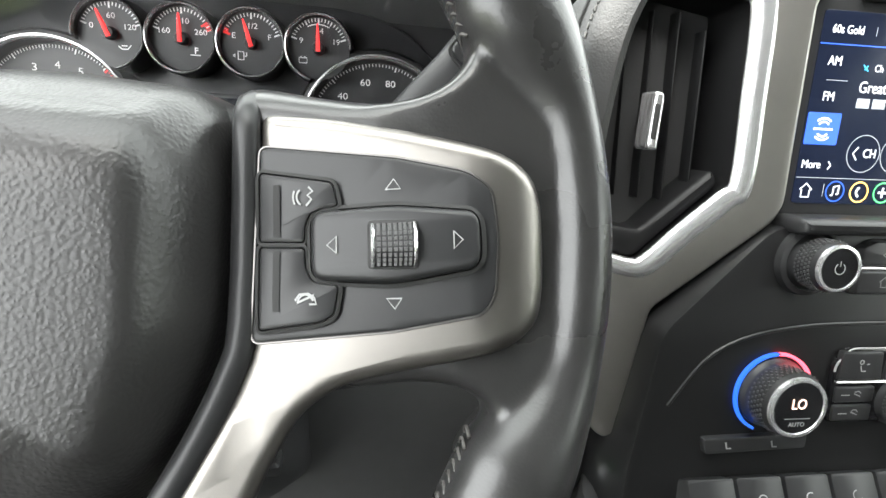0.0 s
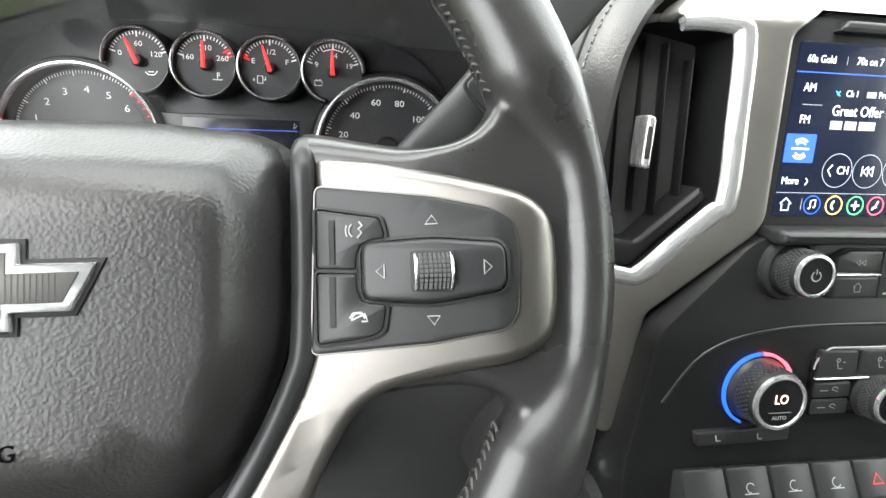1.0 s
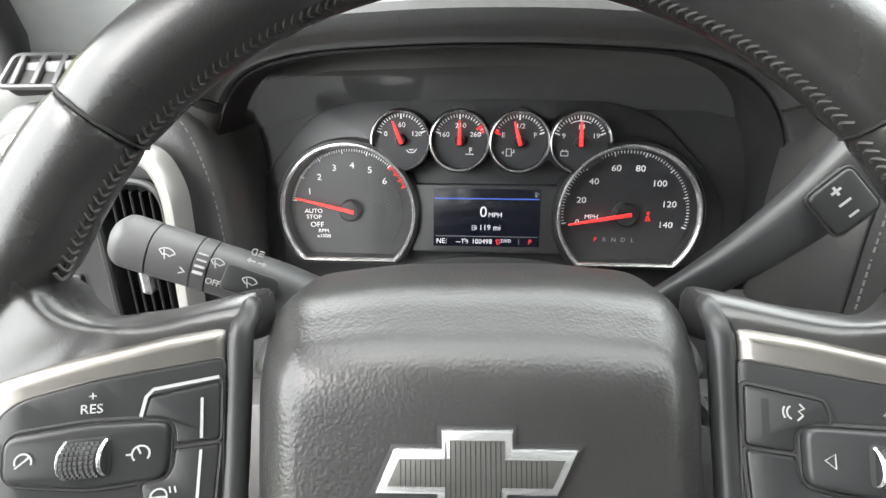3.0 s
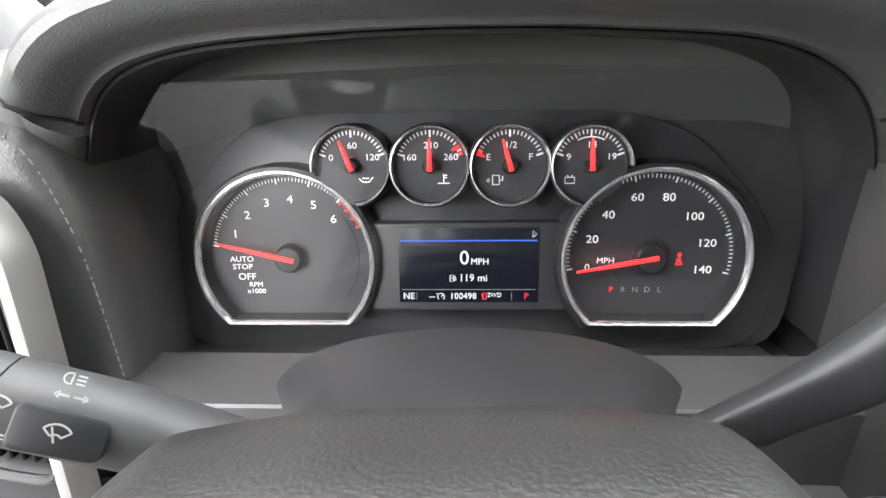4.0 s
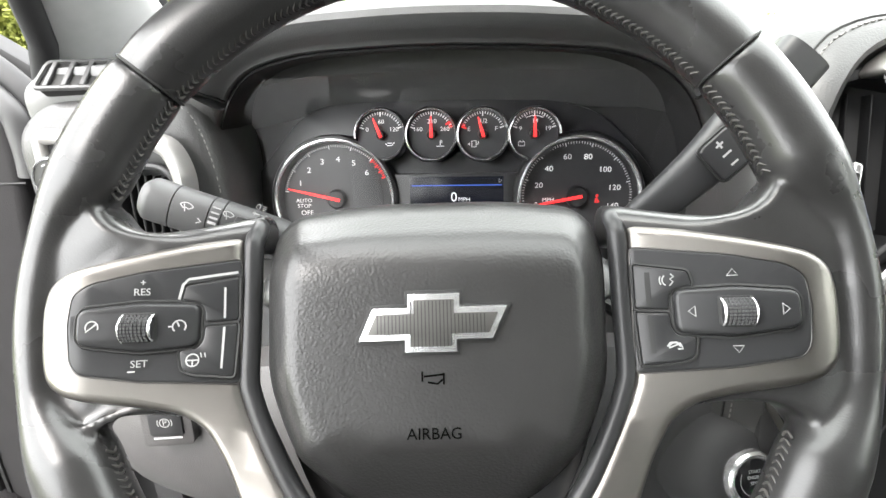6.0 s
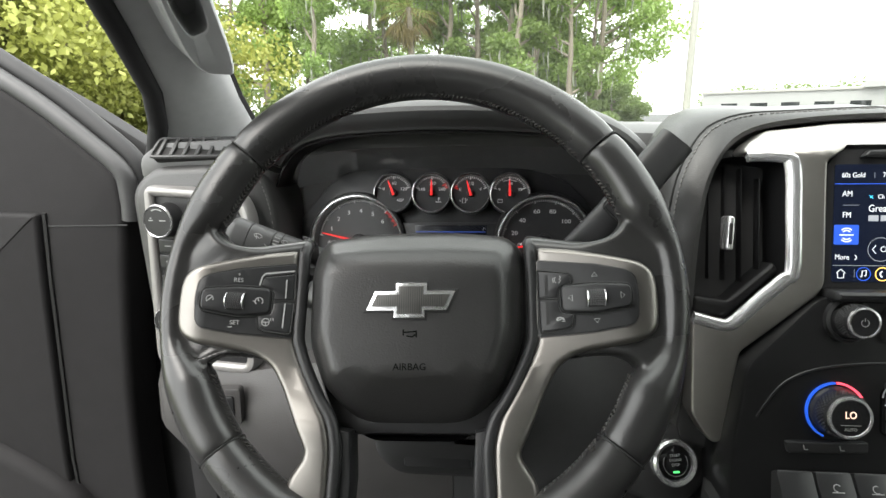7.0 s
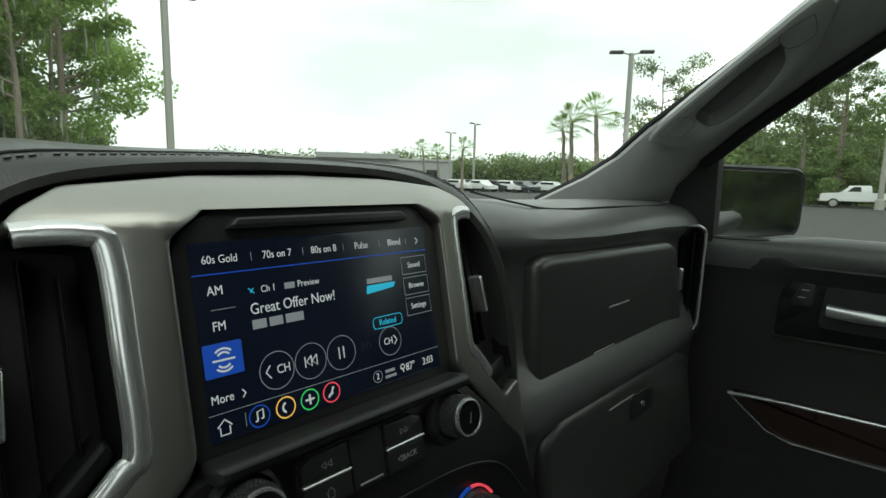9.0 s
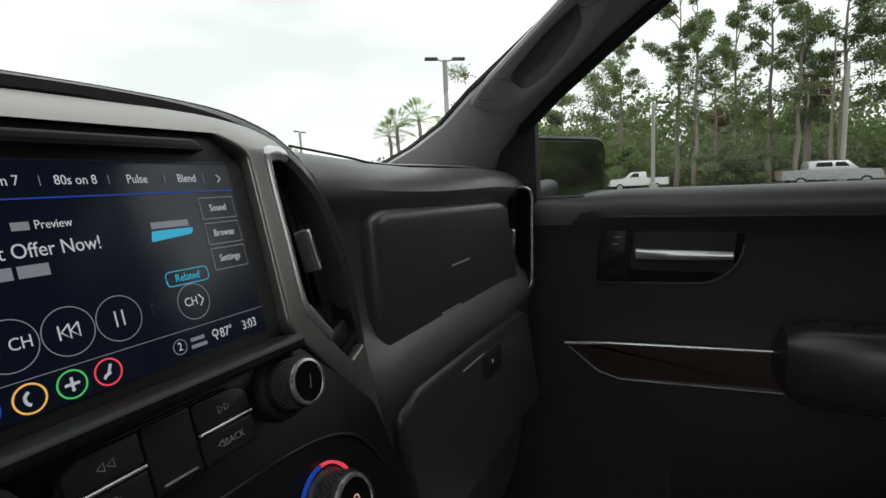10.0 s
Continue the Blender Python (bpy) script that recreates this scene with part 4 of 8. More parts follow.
    for k, s in enumerate("PRNDL"):
        text(s, 0.0052, CF, (sc[0] - 0.0225 + k * 0.0077, sc[1] - 0.0225), REDPRINT if k == 0 else GREYPRINT, g, "dial_lettering", z=DZ + 0.0004)
    bm = bmesh.new()
    strokes(bm, [arc(sc[0] + 0.0195, sc[1] + 0.0008, 0.001, 0, 360, 8), [(sc[0] + 0.0175, sc[1] - 0.0055), (sc[0] + 0.0215, sc[1] - 0.0055), (sc[0] + 0.0195, sc[1] - 0.001), (sc[0] + 0.0175, sc[1] - 0.0055)], [(sc[0] + 0.0178, sc[1] - 0.002), (sc[0] + 0.0212, sc[1] - 0.005)]], 0.0009, CF, DZ + 0.0004)
    part("belt_warning_lamp", bm, REDPRINT, g, "lit red seat-belt lamp")
    needle(g, *sc, 190.5, 0.0475, 0.004, 0.0022, DZ + 0.006, 0.0095)
    # four small dials
    small = [((-0.0735, 0.0258), "0", "120", "60", 112), ((-0.0262, 0.0254), "160", "260", "210", 90), ((0.0211, 0.0250), "E", "F", "1/2", 106), ((0.0684, 0.0246), "9", "19", "14", 91)]
    for i, (c, lo, hi, mid, ang) in enumerate(small):
        g = gauge(*c, 0.0233, dial_z=0.004, low=-0.002)
        ticks(g, *c, 0.0208, 160, 20, 20, 10 if i != 1 else 10, 0.0044, 0.0024, 0.0007)
        if i == 1:
            ticks(g, *c, 0.0208, 34, 20, 3, 5, 0.0047, 0.003, 0.0009, REDPRINT)
        if i == 2:
            ticks(g, *c, 0.0208, 160, 152, 2, 5, 0.0047, 0.003, 0.0009, REDPRINT)
        for s, dx, dy in ((lo, -0.0126, 0.0048), (hi, 0.0124, 0.0048), (mid, 0.0006, 0.0118)):
            text(s, 0.0054, CF, (c[0] + dx, c[1] + dy), WHITE, g, "dial_number", z=0.0044, squash=1.1)
        bm = bmesh.new()
        x, y = c[0] + (0.0080, 0.0080, -0.0080, -0.0115)[i], c[1] - 0.0088
        if i == 0:
            strokes(bm, [[(x - 0.004, y + 0.001), (x - 0.002, y - 0.001), (x + 0.002, y - 0.001), (x + 0.0045, y + 0.0018)], [(x - 0.002, y + 0.0012), (x + 0.002, y + 0.0012)]], 0.0007, CF, 0.0044)
        elif i == 1:
            strokes(bm, [[(x, y - 0.001), (x, y + 0.0035)], [(x, y + 0.003), (x + 0.002, y + 0.003)], [(x, y + 0.0015), (x + 0.002, y + 0.0015)], [(x - 0.0035, y - 0.0018), (x + 0.0035, y - 0.0018)]], 0.0007, CF, 0.0044)
        elif i == 2:
            strokes(bm, [[(x - 0.002, y - 0.0025), (x - 0.002, y + 0.003), (x + 0.002, y + 0.003), (x + 0.002, y - 0.0025), (x - 0.0025, y - 0.0025)], [(x + 0.0025, y), (x + 0.004, y), (x + 0.004, y + 0.0025)], [(x - 0.0055, y), (x - 0.0042, y + 0.001), (x - 0.0042, y - 0.001), (x - 0.0055, y)]], 0.0007, CF, 0.0044)
        else:
            strokes(bm, [[(x - 0.0028, y - 0.0018), (x + 0.0028, y - 0.0018), (x + 0.0028, y + 0.0018), (x - 0.0028, y + 0.0018), (x - 0.0028, y - 0.0018)], [(x - 0.0018, y + 0.0026), (x - 0.0008, y + 0.0026)], [(x + 0.0008, y + 0.0026), (x + 0.0018, y + 0.0026)]], 0.0006, CF, 0.0044)
            strokes(bm, [arc(*c, 0.0165, 118, 62, 8), [(c[0] - 0.0082, c[1] + 0.0155), (c[0] - 0.0095, c[1] + 0.0185)], [(c[0] + 0.0082, c[1] + 0.0155), (c[0] + 0.0095, c[1] + 0.0185)]], 0.0007, CF, 0.0046)
        part("dial_pictogram", bm, WHITE, g)
        needle(g, *c, ang, 0.0160, 0.0028, 0.0021, 0.009, 0.0040)
    # driver display between the large dials
    D = CF @ Matrix.Translation((-0.0035, -0.0382, -0.003))
    part("display_bezel", mesh(slab, rounded([(-0.0625, -0.03), (0.0625, -0.03), (0.0615, 0.0275), (-0.0615, 0.0275)], 0.002, 3), -0.016, 0.0012, D, r=0.001), CLUSTER, K)
    d = part("driver_display", mesh(slab, [(-0.0446, -0.0245), (0.0446, -0.0245), (0.0446, 0.0245), (-0.0446, 0.0245)], -0.003, 0.0016, D, r=0.0002), LCDDARK, K, "dark driver display lit with white figures")
    part("display_line", mesh(strokes, [[(-0.043, 0.0163), (0.043, 0.0163)]], 0.0008, D, 0.0019), CLITBLUE, d)
    part("display_rule", mesh(strokes, [[(-0.043, -0.0158), (0.043, -0.0158)], [(-0.0335, -0.0175), (-0.0335, -0.0228)], [(0.0275, -0.0175), (0.0275, -0.0228)]], 0.0003, D, 0.0019), CLITGREY, d)
    text("0", 0.0128, D, (-0.0026, 0.0048), CLIT, d, "display_figure", z=0.002)
    text("MPH", 0.0058, D, (0.0072, 0.0026), CLIT, d, "display_lettering", z=0.002)
    text("119 mi", 0.0066, D, (0.003, -0.0082), CLIT, d, "display_lettering", z=0.002)
    text("NE", 0.006, D, (-0.0385, -0.0203), CLIT, d, "display_lettering", z=0.002)
    text("P", 0.006, D, (0.0368, -0.0203), CLITRED, d, "display_lettering", z=0.002)
    text("--", 0.006, D, (-0.0235, -0.0203), CLIT, d, "display_lettering", z=0.002)
    text("100498", 0.0058, D, (-0.0035, -0.0203), CLIT, d, "display_lettering", z=0.002)
    part("cruise_symbol", mesh(strokes, [arc(-0.0178, -0.0205, 0.0022, -50, 230, 12), [(-0.0178, -0.0207), (-0.0164, -0.0192)], [(-0.0208, -0.0183), (-0.0196, -0.0190)]], 0.0005, D, 0.002), CLIT, d)
    part("fuel_symbol", mesh(strokes, [[(-0.0118, -0.0102), (-0.0118, -0.0062), (-0.0095, -0.0062), (-0.0095, -0.0102), (-0.0118, -0.0102)], [(-0.0116, -0.0080), (-0.0097, -0.0080)], [(-0.0095, -0.0066), (-0.0084, -0.0072), (-0.0080, -0.0094), (-0.0088, -0.0098), (-0.0095, -0.0084)]], 0.0004, D, 0.002), CLIT, d)
    part("page_symbol", mesh(strokes, [[(0.0402, 0.0184), (0.0428, 0.0203), (0.0402, 0.0222), (0.0402, 0.0184), (0.0410, 0.0190)]], 0.00035, D, 0.002), CLIT, d)
    text("2WD", 0.004, D, (0.0165, -0.0195), CLIT, d, "display_lettering", z=0.002)
    part("door_warning", mesh(strokes, [[(0.0092, -0.0222), (0.0092, -0.0182), (0.0112, -0.0182), (0.0112, -0.0222), (0.0092, -0.0222)], [(0.008, -0.019), (0.0088, -0.0195)]], 0.0008, D, 0.002), CLITRED, d, "lit red door warning")
    # clear lens, leaning forward, over the dials
    bm = bmesh.new()
    v = [[bm.verts.new(CF @ Vector((-0.003 + x, y, 0.030 + 0.26 * y - 0.15 * (x * x)))) for x in (-0.198, -0.13, -0.06, 0.0, 0.06, 0.13, 0.198)] for y in (-0.094, -0.03, 0.03, 0.072)]
    for i in range(3):
        for j in range(6):
            bm.faces.new((v[i][j], v[i][j + 1], v[i + 1][j + 1], v[i + 1][j]))
    part("clear_lens", bm, LENS, K, "clear lens over the dials").visible_shadow = False
    # shelf below the dials
    part("lower_shelf", mesh(slab, rounded([(-0.215, -0.118), (0.195, -0.118), (0.195, -0.0995), (-0.215, -0.0985)], 0.004, 3), -0.02, 0.05, CF, r=0.006), SATINBLK, K)
    return K


cluster()

# ---- dashboard ----
def sweep(bm, path, section, closed=True):
    """Carries a closed section of (out, along) pairs along an arch path of (x, z, y) with outward normals in the x-z plane."""
    rings = []
    for i, (x, z, y) in enumerate(path):
        a, b = path[max(i - 1, 0)], path[min(i + 1, len(path) - 1)]
        t = Vector((b[0] - a[0], b[1] - a[1])).normalized()
        n = Vector((-t.y, t.x))
        rings.append(ring(bm, [(x + n.x * o, y + dy, z + n.y * o) for o, dy in section], Matrix()))
    skin(bm, rings, cap0=True, cap1=True)


def stitch_line(bm, pts, step=0.006, r=0.0006):
    run, P = 0.0, [Vector(p) for p in pts]
    for a, b in zip(P, P[1:]):
        L, d = (b - a).length, (b - a).normalized()
        while run < L:
            tube(bm, [a + d * run, a + d * min(L, run + step * 0.62)], r, 4)
            run += step
        run -= L


def dashboard():
    K = thing("dashboard", (0.465, 0.45, 1.0), "black soft-touch dashboard with a cluster hood and stitched leather pads", "dashboard")
    # hood over the dials
    arch = smooth_path([(-0.199, 1.40, 0.232), (-0.193, 1.47, 0.228), (-0.181, 1.520, 0.218), (-0.149, 1.567, 0.202), (-0.102, 1.586, 0.190), (-0.03, 1.592, 0.184), (0.03, 1.593, 0.182), (0.09, 1.591, 0.184), (0.157, 1.584, 0.192), (0.206, 1.561, 0.206), (0.237, 1.518, 0.222), (0.248, 1.465, 0.232), (0.252, 1.40, 0.236)], 6)
    arch = [tuple(p) for p in arch]
    hood_at = [p for p in arch if p[1] > 1.5455]
    roll = [(-0.002, 0.10), (-0.0015, 0.034), (-0.0014, 0.022), (-0.0004, 0.0185), (0.0012, 0.0178), (0.0035, 0.015), (0.008, 0.006), (0.013, 0.0005), (0.018, -0.002), (0.0225, -0.001), (0.0265, 0.004), (0.0295, 0.013), (0.031, 0.027), (0.030, 0.055), (0.026, 0.105), (0.020, 0.165), (0.012, 0.268), (0.002, 0.268)]
    post = [(-0.002, 0.10), (-0.0016, 0.03), (-0.0012, 0.022), (0.0006, 0.0185), (0.004, 0.016), (0.010, 0.013), (0.017, 0.012), (0.024, 0.0135), (0.026, 0.03), (0.024, 0.10)]
    bm = bmesh.new()
    sweep(bm, hood_at, roll)
    part("cluster_hood", bm, HOOD, K, "soft black hood over the dials")
    for side in (-1, 1):
        leg = [p for p in arch if p[1] < 1.549 and (p[0] - 0.03) * side > 0]
        bm = bmesh.new()
        sweep(bm, leg, post)
        part("hood_post", bm, PAD, K, "grained post below the hood")
        end = min(hood_at, key=lambda p: p[1] + (0 if (p[0] - 0.03) * side > 0 else 9))
        nxt = sorted(hood_at, key=lambda p: abs(p[0] - end[0]) + abs(p[1] - end[1]))[1]
        t = Vector((nxt[0] - end[0], nxt[1] - end[1])).normalized() * (1 if side < 0 else -1)
        bm = bmesh.new()
        tube(bm, [(end[0] - t.y * (o + 0.0006), end[2] + dy - 0.0006, end[1] + t.x * (o + 0.0006) - 0.001) for o, dy in roll[2:13]], 0.0011, 6)
        part("hood_seam", bm, SEAM, K)
    bm = bmesh.new()
    sweep(bm, arch, [(-0.0022, 0.026), (-0.004, 0.025), (-0.006, 0.06), (-0.006, 0.11), (-0.0022, 0.11)])
    part("hood_lining", bm, MATTE, K, "matte black lining inside the hood")
    # top of the dash, front to back
    bm, rings = bmesh.new(), []
    for x, zt, yf in ((-0.33, 1.565, 0.27), (-0.21, 1.58, 0.27), (-0.1, 1.598, 0.28), (0.03, 1.602, 0.28), (0.2, 1.597, 0.28), (0.3, 1.594, 0.26), (0.465, 1.598, 0.24), (0.62, 1.588, 0.24), (0.72, 1.572, 0.22), (0.9, 1.565, 0.21), (1.1, 1.563, 0.21), (1.25, 1.56, 0.22)):
        rings.append(ring(bm, [(x, yf, zt - 0.03), (x, yf + 0.004, zt - 0.012), (x, yf + 0.02, zt - 0.003), (x, yf + 0.06, zt), (x, 0.62, zt - 0.012), (x, 0.9, zt - 0.05), (x, 0.9, zt - 0.11), (x, yf + 0.05, zt - 0.08)], Matrix()))
    skin(bm, rings, cap0=True, cap1=True)
    part("dash_top", bm, DASHTOP, K)
    # body behind and below
    bm = bmesh.new()
    box(bm, (0.465, 0.60, 1.30), (1.56, 0.40, 0.42), r=0.02)
    part("dash_core", bm, MATTE, K)
    # stitched leather frame round the centre stack
    fr = [(0.268, 1.20, 0.150), (0.267, 1.30, 0.148), (0.265, 1.42, 0.150), (0.268, 1.505, 0.158), (0.283, 1.554, 0.176), (0.315, 1.586, 0.196), (0.37, 1.5985, 0.203), (0.465, 1.6025, 0.204), (0.56, 1.5985, 0.203), (0.613, 1.583, 0.195), (0.645, 1.547, 0.173), (0.661, 1.49, 0.158), (0.668, 1.41, 0.150), (0.664, 1.34, 0.144), (0.658, 1.20, 0.145)]
    fr = [tuple(p) for p in smooth_path(fr, 5)]
    sec = [(-0.008, 0.09), (-0.007, 0.006), (-0.005, -0.004), (0.0, -0.007), (0.010, -0.003), (0.020, 0.006), (0.029, 0.020), (0.036, 0.046), (0.038, 0.09)]
    bm, rings = bmesh.new(), []
    thin = lambda x: (1.0 - 0.76 * max(0.0, 1 - ((x - 0.463) / 0.165) ** 4)) * (1.0 if x < 0.463 else 0.75)
    for i, (x, z, y) in enumerate(fr):
        a, b = fr[max(i - 1, 0)], fr[min(i + 1, len(fr) - 1)]
        t = Vector((b[0] - a[0], b[1] - a[1])).normalized()
        rings.append(ring(bm, [(x - t.y * o * (thin(x) if o > 0 else 1), y + dy, z + t.x * o * (thin(x) if o > 0 else 1)) for o, dy in sec], Matrix()))
    skin(bm, rings, cap0=True, cap1=True)
    part("centre_frame", bm, FRAMELEATHER, K, "leather frame round the centre stack")
    for off, dy, nm in ((0.0185, 0.0036, 0), (0.0222, 0.0083, 1)):
        pts = []
        for i, (x, z, y) in enumerate(fr):
            a, b = fr[max(i - 1, 0)], fr[min(i + 1, len(fr) - 1)]
            t = Vector((b[0] - a[0], b[1] - a[1])).normalized()
            pts.append((x - t.y * off * thin(x), y + dy, z + t.x * off * thin(x)))
        bm = bmesh.new()
        if nm == 0:
            stitch_line(bm, pts, 0.0052, 0.0007)
            part("frame_stitching", bm, THREAD, K, "grey stitching")
        else:
            tube(bm, pts, 0.0009, 5)
            part("frame_seam", bm, SEAM, K)
    # filler between hood and centre frame, with the pad the lever crosses
    bm, rings = bmesh.new(), []
    for y, x0, x1, zt in ((0.205, 0.256, 0.268, 1.50), (0.215, 0.260, 0.275, 1.545), (0.24, 0.262, 0.29, 1.572), (0.30, 0.262, 0.31, 1.590), (0.40, 0.262, 0.33, 1.592)):
        rings.append(ring(bm, [(x0, y, 1.18), (x1, y, 1.18), (x1, y, zt - 0.01), (x1 - 0.012, y, zt), (x0 + 0.012, y, zt), (x0, y, zt - 0.01)], Matrix()))
    skin(bm, rings, cap0=True, cap1=True)
    part("side_filler", bm, SOFT, K)
    # passenger side: roll, recess, bolster, lower face
    bm, rings = bmesh.new(), []
    prof = [(0.30, 1.0), (0.30, 1.566), (0.235, 1.567), (0.21, 1.565), (0.186, 1.559), (0.170, 1.551), (0.159, 1.541), (0.154, 1.531), (0.156, 1.522), (0.163, 1.514), (0.168, 1.506), (0.169, 1.44), (0.166, 1.415), (0.160, 1.402), (0.152, 1.391), (0.145, 1.380), (0.140, 1.368), (0.138, 1.355), (0.140, 1.343), (0.145, 1.334), (0.149, 1.325), (0.151, 1.310), (0.158, 1.14), (0.18, 1.0)]
    for x in (0.655, 0.672, 0.69, 0.75, 0.85, 0.95, 1.05, 1.12, 1.18, 1.235, 1.25):
        q = max(0.0, (x - 1.05) / 0.2)
        e = 0.012 * max(0, (0.69 - x) / 0.035)
        rings.append(ring(bm, [(x, y + 0.02 * q * q + (e if y < 0.25 else 0), z - 0.006 * q + (0.01 * (1 - q) * max(0, (0.8 - x) / 0.15) if z > 1.5 else 0)) for y, z in prof], Matrix()))
    skin(bm, rings, cap0=True, cap1=True)
    # DASHTOP puts the sky sheen of the roll into its colour
    part("passenger_dash", bm, DASHTOP, K, "padded passenger side of the dashboard")
    bm = bmesh.new()
    tube(bm, smooth_path([(0.70, 0.235, 1.581), (0.735, 0.2, 1.570), (0.80, 0.192, 1.562), (0.95, 0.19, 1.561), (1.1, 0.192, 1.559), (1.19, 0.21, 1.560)], 5), 0.0013, 6)
    part("top_seam", bm, SEAM, K)
    # left end: pad, silver ring, switch plate
    bm, rings = bmesh.new(), []
    prof = rounded([(-0.336, 1.305), (-0.170, 1.305), (-0.166, 1.50), (-0.178, 1.548), (-0.20, 1.560), (-0.308, 1.557), (-0.340, 1.53)], [0.03, 0.02, 0.02, 0.02, 0.02, 0.03, 0.02], 5)
    for d, y in ((0.010, 0.36), (0.0, 0.30), (0.0, 0.228), (0.004, 0.218), (0.012, 0.213)):
        rings.append(ring(bm, [(x, y, z) for x, z in inset(prof, d)], Matrix()))
    skin(bm, rings, cap0=True, cap1=True)
    part("left_pad", bm, PAD, K, "leather pad round the light switches")
    bm, rings = bmesh.new(), []
    top = rounded([(-0.325, 1.53), (-0.19, 1.53), (-0.18, 1.572), (-0.205, 1.586), (-0.30, 1.582), (-0.328, 1.565)], 0.014, 4)
    for d, y in ((0.006, 0.222), (0.002, 0.224), (0.0, 0.235), (0.0, 0.4)):
        rings.append(ring(bm, [(x, y, z) for x, z in inset(top, d)], Matrix()))
    skin(bm, rings, cap0=True, cap1=True)
    part("left_top_pad", bm, DASHTOP, K)
    bm = bmesh.new()
    stitch_line(bm, smooth_path([(-0.172, 0.214, 1.35), (-0.1695, 0.213, 1.45), (-0.172, 0.213, 1.505), (-0.184, 0.212, 1.546), (-0.21, 0.212, 1.553)], 5), 0.0052, 0.0005)
    part("pad_stitching", bm, THREAD, K, "grey stitching")
    # lower panel under the column
    for nm, spots, mt, lb in (("knee_panel", ((-0.338, 0.215, 1.275), (-0.332, 0.198, 1.240), (-0.315, 0.180, 1.205), (-0.28, 0.165, 1.176), (-0.2, 0.15, 1.158), (-0.06, 0.142, 1.158), (0.035, 0.148, 1.155)), KNEE, "charcoal lower panel beside the column"),
                              ("column_side_panel", ((0.036, 0.150, 1.13), (0.1, 0.152, 1.13), (0.22, 0.158, 1.14), (0.262, 0.165, 1.15)), HARD, "black lower panel beside the column")):
        bm, rings = bmesh.new(), []
        for x, y0, zb in spots:
            zt = 1.335 if x < -0.15 else 1.362
            rings.append(ring(bm, [(x, y0 + 0.07, zt), (x, y0 + 0.025, zt - 0.01), (x, y0 + 0.004, zt - 0.045), (x, y0, zt - 0.09), (x, y0 + 0.012, zb + 0.03), (x, y0 + 0.03, zb), (x, y0 + 0.2, zb), (x, y0 + 0.2, zt)], Matrix()))
        skin(bm, rings, cap0=True, cap1=True)
        part(nm, bm, mt, K, lb)
    # ledges under the cluster
    part("cluster_ledge", mesh(box, (0.03, 0.222, 1.373), (0.42, 0.05, 0.066), r=0.0015), HARD, K)
    # upper glovebox lid and its slits
    G = Matrix.Translation((0.465, 0.163, 1.453)) @ Matrix.Rotation(radians(90), 4, "X")
    lid = [(0.244, 0.058), (0.26, 0.066), (0.45, 0.060), (0.60, 0.055), (0.625, 0.045), (0.668, -0.07), (0.655, -0.082), (0.262, -0.081), (0.249, -0.07)]
    lid_ = part("glovebox_lid", mesh(slab, rounded(lid, 0.010, 4), -0.03, 0.012, G, r=0.011, n=6), SOFT, K, "upper glovebox lid")
    for nm, x0, x1, z in (("latch_slit", 0.405, 0.460, -0.011), ("latch_slit", 0.372, 0.425, -0.062)):
        part(nm, mesh(slab, [(x0, z - 0.0012), (x1, z - 0.0012), (x1, z + 0.0012), (x0, z + 0.0012)], 0.010, 0.0128, G, r=0.0004, n=1), GREYPRINT, lid_)
    L = Matrix.Translation((0.465, 0.147, 1.262)) @ Matrix.Rotation(radians(85), 4, "X")
    low = rounded([(0.255, 0.058), (0.29, 0.074), (0.64, 0.070), (0.68, 0.055), (0.70, -0.1), (0.26, -0.1)], 0.012, 4)
    low_ = part("lower_glovebox_lid", mesh(slab, low, -0.03, 0.012, L, r=0.011, n=6), SOFT, K, "lower glovebox lid")
    part("lower_latch", mesh(slab, rounded([(0.458, 0.018), (0.53, 0.018), (0.53, 0.050), (0.458, 0.050)], 0.008, 3), 0.010, 0.0135, L, r=0.001), SATINBLK, low_)
    part("latch_slit", mesh(slab, [(0.40, 0.050), (0.47, 0.050), (0.47, 0.0525), (0.40, 0.0525)], 0.010, 0.0128, L, r=0.0004, n=1), GREYPRINT, low_)
    part("lock_barrel", mesh(lathe, [(0.0045, 0.012), (0.0042, 0.0145), (0.003, 0.015)], L @ Matrix.Translation((0.495, 0.032, 0)), 20), CHROME, low_)
    return K


dashboard()


def vane_vent(name, label, M, w, h, skew=0.0, vanes=3, chrome=True, tab=True, depth=0.035):
    """An air vent: dark box, upright vanes, a chrome sliding tab and a bright frame."""
    V = thing(name, M @ Vector((0, 0, 0)), label, "air vent")
    out = rounded([(-w + skew, -h), (w - abs(skew) * 0.0, -h), (w, h), (-w, h)], 0.02, 6)
    bm = bmesh.new()
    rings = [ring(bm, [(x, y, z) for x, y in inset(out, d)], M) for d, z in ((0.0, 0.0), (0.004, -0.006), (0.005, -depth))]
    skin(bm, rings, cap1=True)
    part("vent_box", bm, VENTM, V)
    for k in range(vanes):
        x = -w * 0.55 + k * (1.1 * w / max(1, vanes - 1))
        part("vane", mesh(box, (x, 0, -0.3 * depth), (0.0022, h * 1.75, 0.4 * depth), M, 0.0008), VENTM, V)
    if tab:
        part("vent_tab", mesh(box, (0, 0.0, -0.002), (0.0075, h * 0.42, 0.012), M, 0.003), CHROME, V, "chrome vent tab")
    bm = bmesh.new()
    tube(bm, [(x, y, 0.001) for x, y in out], 0.0028, 8, M, loop=True)
    part("vent_frame", bm, CHROME if chrome else SATINBLK, V, "bright vent frame")
    return V


